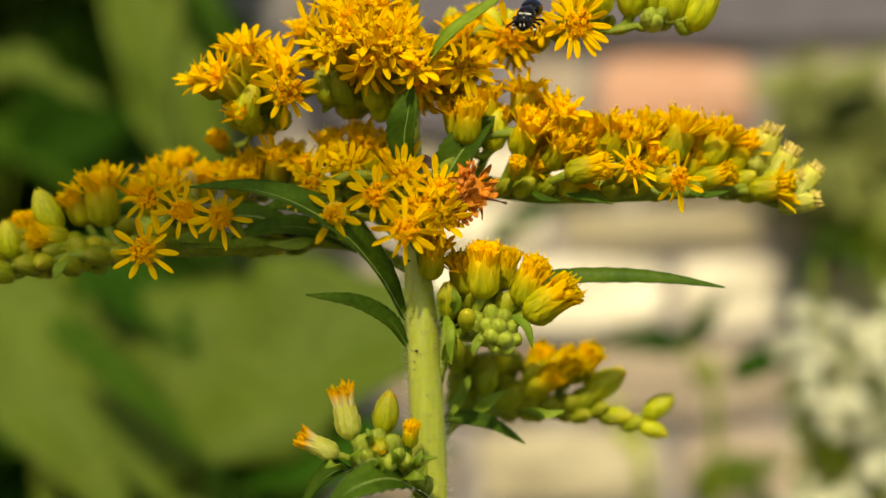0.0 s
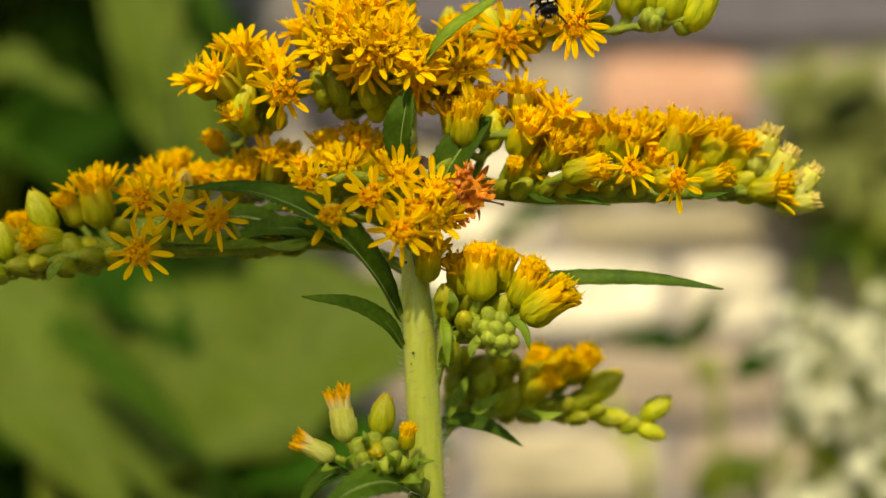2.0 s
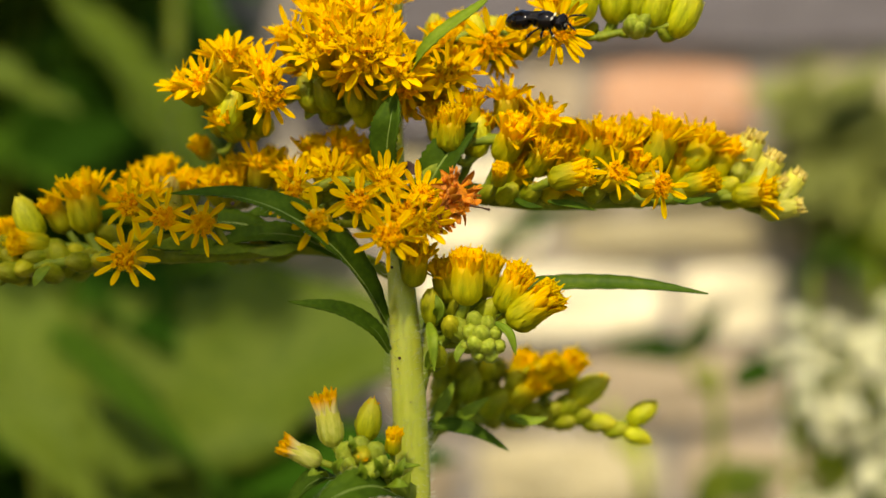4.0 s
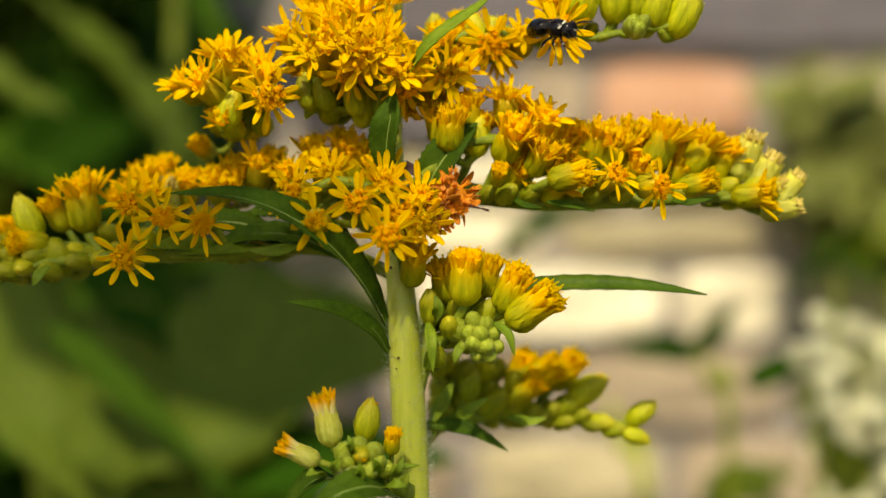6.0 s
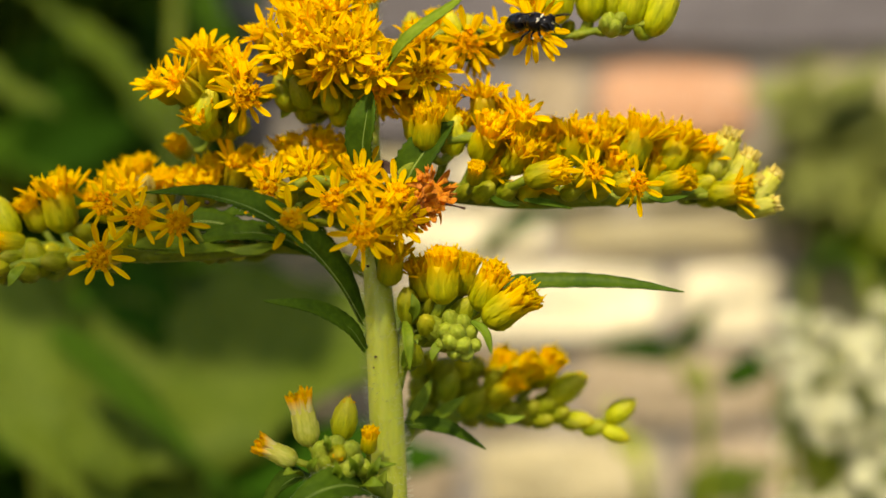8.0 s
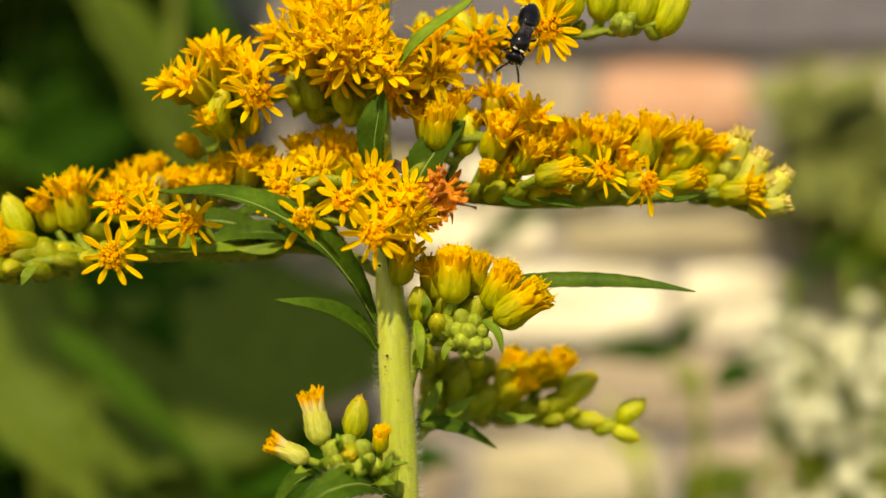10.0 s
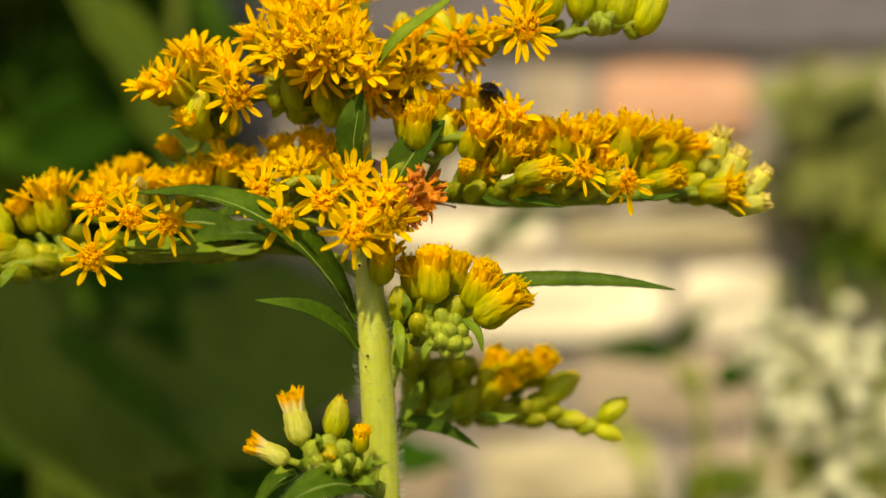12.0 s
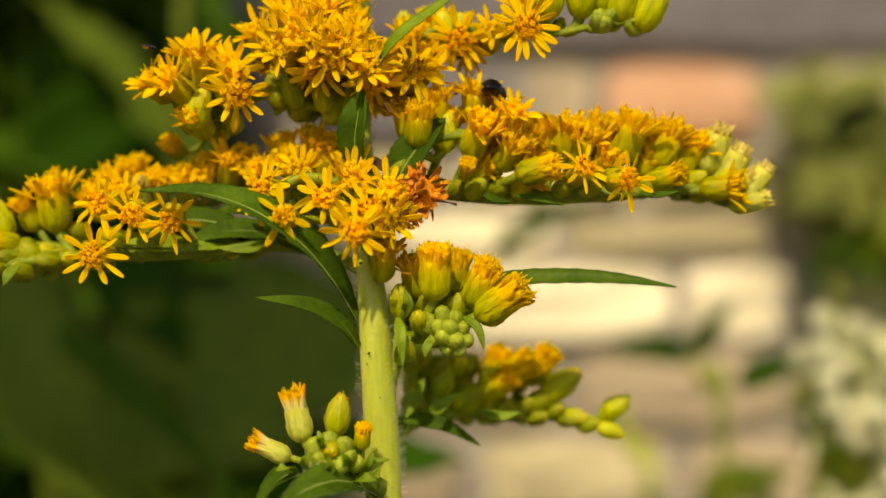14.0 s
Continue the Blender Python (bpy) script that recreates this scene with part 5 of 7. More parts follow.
def bushy(parent, meshes, low, high, count, seed, size, face, hub, joined=False):
    """Twigs and leaves filling a block of space between two corners; joined: the leaves far at the back as one mesh."""
    r = random.Random(seed)
    verts, faces = [], []
    for i in range(count):
        p = Vector([r.uniform(a, b) for a, b in zip(low, high)])
        way = Vector((r.uniform(-1, 1), r.uniform(-0.7, 0.3), r.uniform(-0.9, 0.6))).normalized()
        l = r.uniform(*size)
        f = (Vector(face) + Vector((r.uniform(-0.6, 0.6), r.uniform(-0.6, 0.6), r.uniform(-0.3, 0.6)))).normalized()
        me, m = r.choice(meshes), leaf_pose(parent, p, p + way * l, f, r.uniform(0.85, 1.2))
        if joined:
            n = len(verts)
            verts += [m @ v.co for v in me.vertices]
            faces += [[n + j for j in q.vertices] for q in me.polygons]
        else:
            put("leaf", me, parent, m)
        if i % 7 == 0:
            h = Vector(hub) + Vector((r.uniform(-0.02, 0.02), r.uniform(-0.02, 0.02), 0))
            mid = h.lerp(p, 0.5) + Vector((0, 0, -0.03))
            stalk(parent, [h, mid, p], 0.0022, 0.0012, TWIG, "twig", 8)
    if joined:
        me = bpy.data.meshes.new("foliage")
        me.from_pydata(verts, [], faces)
        me.materials.append(meshes[0].materials[0])
        for q in me.polygons:
            q.use_smooth = True
        tagged(put("foliage", me, parent, None, "inner leaves coloured dark for shade"), kind="stuff")


# dark shrub between the flower and the wall; deep leaf colour and tilt stand in for shade
shrub = plant_root("shrub", "dense dark green leafy shrub before the wall, shade put into its leaf colour", "shrub", -0.32, 0.78)
stalk(shrub, [(-0.32, 0.78, -0.02), (-0.33, 0.79, 0.4), (-0.30, 0.78, 0.8), (-0.33, 0.8, 1.15)], 0.008, 0.004, TWIG)
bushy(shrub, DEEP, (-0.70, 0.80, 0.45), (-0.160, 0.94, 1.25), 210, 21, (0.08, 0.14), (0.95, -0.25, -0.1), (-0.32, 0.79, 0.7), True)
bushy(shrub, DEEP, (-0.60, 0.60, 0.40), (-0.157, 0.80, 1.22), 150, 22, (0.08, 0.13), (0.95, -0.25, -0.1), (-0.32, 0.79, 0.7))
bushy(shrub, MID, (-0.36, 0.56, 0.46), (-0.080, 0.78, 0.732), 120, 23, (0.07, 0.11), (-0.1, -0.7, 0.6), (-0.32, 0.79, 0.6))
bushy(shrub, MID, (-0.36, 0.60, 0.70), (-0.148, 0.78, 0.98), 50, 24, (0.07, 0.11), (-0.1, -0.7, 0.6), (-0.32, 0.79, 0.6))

# broad-leaved plant close behind
broad = plant_root("broad_leaved_plant", "broad light green leaves on a stalk behind the flower", "plant", -0.075, 0.36)
stalk(broad, [(-0.075, 0.36, -0.02), (-0.07, 0.36, 0.4), (-0.121, 0.360, 0.707), (-0.089, 0.360, 0.752), (-0.085, 0.380, 0.784), (-0.088, 0.400, 0.860)], 0.004, 0.002, TWIG)
leaf_from(broad, BROAD[0], (-0.1444, 0.360, 0.7518), (-0.0833, 0.310, 0.6854), (-0.2, -0.6, 0.75), 0.66)
wide_leaf = leaf_from(broad, BROAD[1], (-0.0910, 0.330, 0.7034), (0.0050, 0.300, 0.7411), (0.25, -0.75, 0.55), 0.86)
tall_leaf = leaf_from(broad, BROAD[2], (-0.0949, 0.500, 0.7723), (-0.1313, 0.480, 0.8750), (0.2, -0.8, 0.5), 0.70)
side_leaf = leaf_from(broad, BROAD[0], (-0.1841, 0.420, 0.8155), (-0.1131, 0.400, 0.8096), (0.0, -0.5, 0.85), 0.62)
# narrow darker leaf standing in for the shaded gap between the broad leaves
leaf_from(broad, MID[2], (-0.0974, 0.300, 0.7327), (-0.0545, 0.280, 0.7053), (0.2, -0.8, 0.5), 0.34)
leaf_from(broad, BROAD[1], (-0.1112, 0.345, 0.7285), (-0.0680, 0.330, 0.7195), (0.1, -0.7, 0.6), 0.6)
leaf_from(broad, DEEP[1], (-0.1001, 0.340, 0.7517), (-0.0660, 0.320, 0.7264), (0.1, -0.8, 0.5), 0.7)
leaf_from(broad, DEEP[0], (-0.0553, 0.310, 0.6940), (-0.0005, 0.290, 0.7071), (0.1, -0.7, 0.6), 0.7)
leaf_from(broad, BROAD[2], (-0.0926, 0.325, 0.7170), (-0.0563, 0.300, 0.6819), (0.0, -0.7, 0.6), 0.75)
# leaf and stalk added above the view, only to cast shade on the leaves below
shade_leaf = leaf_from(broad, BROAD[1], (-0.112, 0.262, 0.932), (-0.037, 0.127, 0.847), (-0.28, -0.60, 0.75), 1.35)
stalk(broad, [(-0.088, 0.400, 0.860), (-0.10, 0.33, 0.92), (-0.112, 0.262, 0.932)], 0.002, 0.0012, TWIG)

# an added shoot with narrow leaves, unseen behind the camera, to half shade the flower
shoot = stalk(broad, [(-0.088, 0.400, 0.860), (-0.22, 0.30, 1.02), (-0.26, 0.05, 1.12), (-0.1530, -0.1928, 1.0426), (-0.1213, -0.2057, 1.0355)], 0.0016, 0.0008, TWIG, "shoot")
NARROW = broad_mesh("leaf", MIDLEAF, 0.085, 0.1, 7)
for foot, tip in (
    ((-0.1193, -0.2069, 1.0346), (-0.0619, -0.2109, 1.0425)),
    ((-0.1213, -0.1985, 1.0432), (-0.0599, -0.2063, 1.0477)),
    ((-0.1203, -0.1938, 1.0483), (-0.0609, -0.1979, 1.0564)),
    ((-0.1183, -0.1861, 1.0569), (-0.0678, -0.1928, 1.0604)),
):
    put("leaf", NARROW, shoot, leaf_pose(broad, foot, tip, (-0.1420, -0.7199, 0.6794), 1.0))
for x0, x1, z in ((-0.048, 0.004, 0.7595), (-0.046, 0.003, 0.7515), (-0.030, 0.002, 0.7440)):
    foot, tip = Vector((x0, 0.121, z)) + SUN_TO * 0.452, Vector((x1, 0.121, z + 0.001)) + SUN_TO * 0.448
    put("leaf", NARROW, shoot, leaf_pose(broad, foot, tip, SUN_TO, 1.1))

# grey-green shrub before the wall
pale_shrub = plant_root("shrub", "grey-green leafy shrub against the stone wall", "shrub", 0.33, 0.86)
stalk(pale_shrub, [(0.33, 0.86, -0.02), (0.33, 0.88, 0.4), (0.335, 0.90, 0.70), (0.36, 0.91, 0.86)], 0.006, 0.003, TWIG)
bushy(pale_shrub, GREY, (0.274, 0.90, 0.790), (0.56, 0.965, 0.878), 170, 33, (0.035, 0.055), (-0.2, -0.7, 0.6), (0.33, 0.90, 0.76))
bushy(pale_shrub, GREY, (0.272, 0.92, 0.79), (0.33, 0.97, 0.880), 60, 36, (0.03, 0.045), (-0.2, -0.7, 0.6), (0.33, 0.90, 0.76))
bushy(pale_shrub, MID, (0.282, 0.90, 0.745), (0.330, 0.95, 0.780), 9, 37, (0.03, 0.045), (-0.2, -0.7, 0.6), (0.33, 0.90, 0.74))

# weed with single dark leaves, and a pale grass stalk
weed = plant_root("weed", "weed with a few narrow dark leaves before the wall", "plant", 0.09, 0.42)
stalk(weed, [(0.09, 0.42, -0.02), (0.10, 0.43, 0.4), (0.0940, 0.400, 0.6908), (0.0888, 0.400, 0.7056), (0.0838, 0.400, 0.7182)], 0.002, 0.0012, TWIG)
leaf_from(weed, DEEP[2], (0.0927, 0.440, 0.7147), (0.0624, 0.420, 0.7206), (0, -0.8, 0.5), 0.72)
leaf_from(weed, MID[1], (0.0921, 0.440, 0.7143), (0.0991, 0.420, 0.7326), (-0.3, -0.95, 0.25), 0.52)
leaf_from(weed, DEEP[1], (0.0917, 0.370, 0.7110), (0.1083, 0.360, 0.7214), (0, -0.8, 0.5), 0.7)
leaf_from(weed, BROAD[1], (0.0974, 0.460, 0.6558), (0.1287, 0.450, 0.6750), (0, -0.5, 0.8), 0.9)
leaf_from(weed, BROAD[2], (0.1294, 0.460, 0.6509), (0.1057, 0.450, 0.6750), (0, -0.5, 0.8), 0.9)
leaf_from(weed, DEEP[1], (0.020, 0.440, 0.750), (0.048, 0.420, 0.772), (0.3, -0.6, 0.7), 0.5)
grass = plant_root("grass_stalk", "pale straw-green grass stalk", "grass", 0.12, 0.5)
stalk(grass, [(0.12, 0.5, -0.02), (0.11, 0.5, 0.3), (0.084, 0.500, 0.643), (0.075, 0.500, 0.669), (0.069, 0.500, 0.690)], 0.0035, 0.002, STEM)


# leaves among the white flowers
leaf_from(weed, MID[1], (0.1162, 0.365, 0.6866), (0.1255, 0.360, 0.7009), (-0.2, -0.7, 0.6), 0.8)
leaf_from(weed, MID[0], (0.1112, 0.365, 0.6959), (0.1213, 0.365, 0.7137), (-0.2, -0.7, 0.6), 0.8)
leaf_from(weed, GREY[1], (0.1213, 0.365, 0.7078), (0.1315, 0.365, 0.7197), (-0.2, -0.7, 0.6), 0.9)
leaf_from(weed, MID[1], (0.1247, 0.365, 0.6892), (0.1340, 0.365, 0.7027), (-0.2, -0.7, 0.6), 0.8)
bushy(weed, GREY, (0.1190, 0.375, 0.668), (0.158, 0.395, 0.724), 80, 41, (0.010, 0.018), (-0.2, -0.7, 0.6), (0.125, 0.40, 0.64))


# white flower clusters
def build_panicle(foot, tip, radius, count, seed):
    r = random.Random(seed)
    foot, tip = Vector(foot), Vector(tip)
    ob = tagged(plant_root("white_flower", "creamy white flower cluster on a green stalk", "flower", foot.x, foot.y), group="white flowers before the wall")
    stalk(ob, [(foot.x, foot.y, -0.02), (foot.x + 0.01, foot.y, foot.z * 0.5), foot, tip], 0.0008, 0.0004, TWIG)
    bm = bmesh.new()
    for k in range(4):
        a = math.pi / 2 * k
        d, s = Vector((math.cos(a), math.sin(a), 0)), Vector((-math.sin(a), math.cos(a), 0))
        rows = []
        for f, w, z in ((0.05, 0.15, 0), (0.4, 0.42, 0.08), (0.75, 0.48, 0.14), (1.0, 0.2, 0.10)):
            rows.append([bm.verts.new(d * f + s * w * e + Vector((0, 0, z - 0.05 * abs(e)))) for e in (-1, 0, 1)])
        for p, q in zip(rows, rows[1:]):
            for j in (0, 1):
                bm.faces.new((p[j], p[j + 1], q[j + 1], q[j]))
    bmesh.ops.create_uvsphere(bm, u_segments=6, v_segments=4, radius=0.18)
    me = as_mesh("floret", bm, WHITEP)
    clumps = []
    for i in range(max(7, count // 22)):
        f, a = r.random(), r.uniform(0, 6.283)
        clumps.append((f, Vector((math.cos(a), math.sin(a), r.uniform(-0.5, 0.5))) * radius * (1 - 0.3 * f) * r.uniform(0.1, 1.6)))
        stalk(ob, [foot.lerp(tip, max(0, f - 0.12)), foot.lerp(tip, f) + clumps[-1][1]], 0.0006, 0.0004, TWIG, "stalklet", 3)
    for i in range(count):
        f, out = clumps[i % len(clumps)]
        n = Vector((r.gauss(0, 1), r.gauss(0, 1), r.gauss(0.3, 1))).normalized()
        p = foot.lerp(tip, f) + out + n * radius * r.uniform(0.10, 0.38)
        m = Matrix.Translation(p - ob.location) @ along(n, r.uniform(0, 6)) @ Matrix.Scale(r.uniform(0.0016, 0.0029), 4)
        put("floret", me, ob, m)
    return ob


white_flowers = [
    build_panicle((0.1112, 0.345, 0.7165), (0.1134, 0.345, 0.7309), 0.0083, 300, 4),
    build_panicle((0.1060, 0.345, 0.6973), (0.1092, 0.345, 0.7117), 0.0061, 210, 5),
    build_panicle((0.1291, 0.345, 0.6893), (0.1262, 0.345, 0.7293), 0.0074, 300, 6),
    build_panicle((0.1051, 0.345, 0.6757), (0.1211, 0.345, 0.6821), 0.0074, 260, 7),
    build_panicle((0.1307, 0.345, 0.6669), (0.1252, 0.345, 0.6845), 0.0074, 180, 8),
    build_panicle((0.1195, 0.345, 0.6973), (0.1198, 0.345, 0.7149), 0.0064, 220, 9),
    build_panicle((0.1387, 0.345, 0.6925), (0.1363, 0.345, 0.7245), 0.0080, 240, 10),
    build_panicle((0.1315, 0.345, 0.7181), (0.1291, 0.345, 0.7357), 0.0070, 200, 11),
    build_panicle((0.1411, 0.345, 0.6669), (0.1387, 0.345, 0.6893), 0.0080, 160, 12),
]


# ---- the small black bee, +Y ahead, +Z its back, in metres ----
def build_bee():
    bee = tagged(new("bee"), "small shiny black solitary bee with smoky wings, on the yellow flowers", "insect")
    bm = bmesh.new()
    blob(bm, (0, 0.75 * MM, 0), (1.0 * MM, 1.12 * MM, 0.95 * MM), seg=16, rings=12)
    blob(bm, (0, -0.25 * MM, -0.05 * MM), (0.7 * MM, 0.55 * MM, 0.66 * MM), seg=12, rings=8)
    thorax = part("thorax", bm, BLACK, bee)
    for s in (-1, 1):
        bm = bmesh.new()
        blob(bm, (s * 0.36 * MM, 1.62 * MM, 0.55 * MM), (0.30 * MM, 0.10 * MM, 0.10 * MM))
        part("collar_mark", bm, BEEMARK, thorax, "cream collar mark")
    bm = bmesh.new()
    prof = [(-0.75, 0.25), (-0.95, 0.69), (-1.35, 1.03), (-1.42, 0.99), (-1.95, 1.14), (-2.02, 1.1), (-2.55, 1.09), (-2.62, 1.03), (-3.1, 0.83), (-3.16, 0.78), (-3.55, 0.45), (-3.75, 0.13)]
    rings = []
    for y, r in prof:
        drop = -0.10 - 0.05 * (y + 0.75) ** 2
        rings.append([bm.verts.new((r * MM * math.cos(2 * math.pi * k / 16), y * MM, (drop + r * 0.86 * math.sin(2 * math.pi * k / 16)) * MM)) for k in range(16)])
    for a, b in zip(rings, rings[1:]):
        for k in range(16):
            bm.faces.new((a[k], b[k], b[(k + 1) % 16], a[(k + 1) % 16]))
    bm.faces.new(rings[0])
    bm.faces.new(rings[-1][::-1])
    part("abdomen", bm, BLACK, bee, "glossy ringed abdomen")
    bm = bmesh.new()
    blob(bm, (0, 2.25 * MM, -0.12 * MM), (0.86 * MM, 0.50 * MM, 0.80 * MM), seg=16, rings=10)
    blob(bm, (0, 2.55 * MM, -0.55 * MM), (0.42 * MM, 0.30 * MM, 0.36 * MM))
    face = part("head", bm, BLACK, bee)
    for s in (-1, 1):
        bm = bmesh.new()
        blob(bm, (s * 0.66 * MM, 2.33 * MM, -0.05 * MM), (0.26 * MM, 0.40 * MM, 0.56 * MM), Matrix.Rotation(s * 0.15, 4, 'Y'), 12, 8)
        part("eye", bm, BLACK, face)
        bm = bmesh.new()
        tube(bm, glide([(s * 0.18 * MM, 2.68 * MM, 0.05 * MM), (s * 0.45 * MM, 3.15 * MM, 0.40 * MM), (s * 0.85 * MM, 3.7 * MM, 0.32 * MM), (s * 1.3 * MM, 4.4 * MM, 0.0)], 10), [0.09 * MM, 0.08 * MM, 0.08 * MM, 0.08 * MM, 0.10 * MM, 0.11 * MM, 0.11 * MM, 0.11 * MM, 0.11 * MM, 0.10 * MM, 0.07 * MM], 6)
        part("antenna", bm, BLACK, face)
        bm = bmesh.new()
        blob(bm, (s * 0.2 * MM, 2.76 * MM, -0.2 * MM), (0.09 * MM, 0.06 * MM, 0.15 * MM))
        part("face_mark", bm, BEEMARK, face, "cream face mark")
        for k, (y0, y1, y2) in enumerate(((1.25, 1.9, 2.4), (0.7, 0.6, 0.3), (0.15, -0.9, -1.7))):
            bm = bmesh.new()
            long = 1.0 + 0.2 * k
            pts = [(s * 0.45 * MM, y0 * MM, -0.6 * MM), (s * 0.95 * MM * long, (y0 + y1) / 2 * MM, -0.65 * MM), (s * 1.15 * MM * long, y1 * MM, -1.15 * MM), (s * 1.05 * MM * long, y2 * MM, -1.7 * MM)]
            tube(bm, glide(pts, 12), [0.12 * MM] * 4 + [0.14 * MM] * 3 + [0.10 * MM, 0.08 * MM, 0.06 * MM, 0.05 * MM, 0.05 * MM, 0.04 * MM], 7)
            leg = part("leg", bm, BLACK, bee)
            bm = bmesh.new()
            a, b = Vector(pts[1]).lerp(Vector(pts[2]), 0.45), Vector(pts[1]).lerp(Vector(pts[2]), 0.75)
            tube(bm, [a, b], [0.17 * MM, 0.15 * MM], 7)
            part("leg_band", bm, BEEMARK, leg, "cream leg band")
        for k, (reach, wide, yaw) in enumerate(((3.5, 1.15, 0.20), (2.6, 0.9, 0.28))):
            bm = bmesh.new()
            outline = []
            n = 14
            for i in range(n + 1):
                f = i / n
                lead = 0.10 + 0.10 * math.sin(f * math.pi)
                trail = -wide * math.sin(min(1, f * 1.15) ** 0.8 * math.pi * 0.86) - 0.06
                outline.append((f * reach, lead, trail))
            sheets = []
            for dz in (0.012, -0.012):
                sheets.append([(bm.verts.new((x * MM, l * MM, dz * MM)), bm.verts.new((x * MM, (l + t) / 2 * MM, (dz + 0.05) * MM)), bm.verts.new((x * MM, t * MM, dz * MM))) for x, l, t in outline])
            for sh, flip in ((sheets[0], False), (sheets[1], True)):
                for p, q in zip(sh, sh[1:]):
                    for j in (0, 1):
                        f4 = (p[j], q[j], q[j + 1], p[j + 1])
                        bm.faces.new(f4[::-1] if flip else f4)
            for j in (0, 2):
                for i in range(n):
                    bm.faces.new((sheets[0][i][j], sheets[1][i][j], sheets[1][i + 1][j], sheets[0][i + 1][j]))
            m = Matrix.Translation((s * 0.62 * MM, 0.55 * MM - k * 0.3 * MM, 0.62 * MM - 0.05 * k * MM)) @ Matrix.Rotation(radians(-90) - s * yaw * 0.6, 4, 'Z') @ Matrix.Rotation(radians(6), 4, 'Y') @ Matrix.Diagonal((1, s, 1, 1))
            wing = part("wing", bm, WING, bee, "smoky clear wing", m)
            bm = bmesh.new()
            tube(bm, [Vector((x * MM, l * MM, 0.01 * MM)) for x, l, t in outline], [0.04 * MM], 5)
            tube(bm, [Vector((x * MM, (0.6 * l + 0.4 * t) * MM, 0.045 * MM)) for x, l, t in outline[:11]], [0.025 * MM], 5)
            part("wing_vein", bm, BLACK, wing)
    return bee


bee = build_bee()
bee.scale = (1.0, 1.04, 1.0)


def build_fly():
    fly = tagged(new("fly"), "tiny dark fly with clear wings settling on a flower", "insect")
    bm = bmesh.new()
    blob(bm, (0, 0.1 * MM, 0.3 * MM), (0.22 * MM, 0.3 * MM, 0.22 * MM))
    part("thorax", bm, BLACK, fly)
    bm = bmesh.new()
    blob(bm, (0, -0.45 * MM, 0.25 * MM), (0.2 * MM, 0.4 * MM, 0.18 * MM))
    part("abdomen", bm, DRY, fly, "brownish abdomen")
    bm = bmesh.new()
    blob(bm, (0, 0.45 * MM, 0.3 * MM), (0.2 * MM, 0.14 * MM, 0.18 * MM))
    part("head", bm, BLACK, fly)
    for s in (-1, 1):
        bm = bmesh.new()
        blob(bm, (s * 0.22 * MM, -0.55 * MM, 0.5 * MM), (0.22 * MM, 0.65 * MM, 0.02 * MM), Matrix.Rotation(s * 0.25, 4, 'Z'), 10, 6)
        part("wing", bm, WING, fly, "clear wing")
        for y in (0.3, 0.1, -0.1):
            bm = bmesh.new()
            tube(bm, [Vector((s * 0.1, y, 0.2)) * MM, Vector((s * 0.4, y * 1.6, 0.1)) * MM, Vector((s * 0.5, y * 2.2, -0.3)) * MM], [0.035 * MM], 4)
            part("leg", bm, BLACK, fly)
    return fly


fly = build_fly()


def facing(place, ahead, back):
    """A pose with +Y along ahead and +Z as near to back as may be."""
    y = Vector(ahead).normalized()
    x = y.cross(Vector(back)).normalized()
    z = x.cross(y)
    m = Matrix((x, y, z)).transposed().to_4x4()
    return Matrix.Translation(Vector(place) * MM + Vector((0, FOCUS, EYE_Z))) @ m


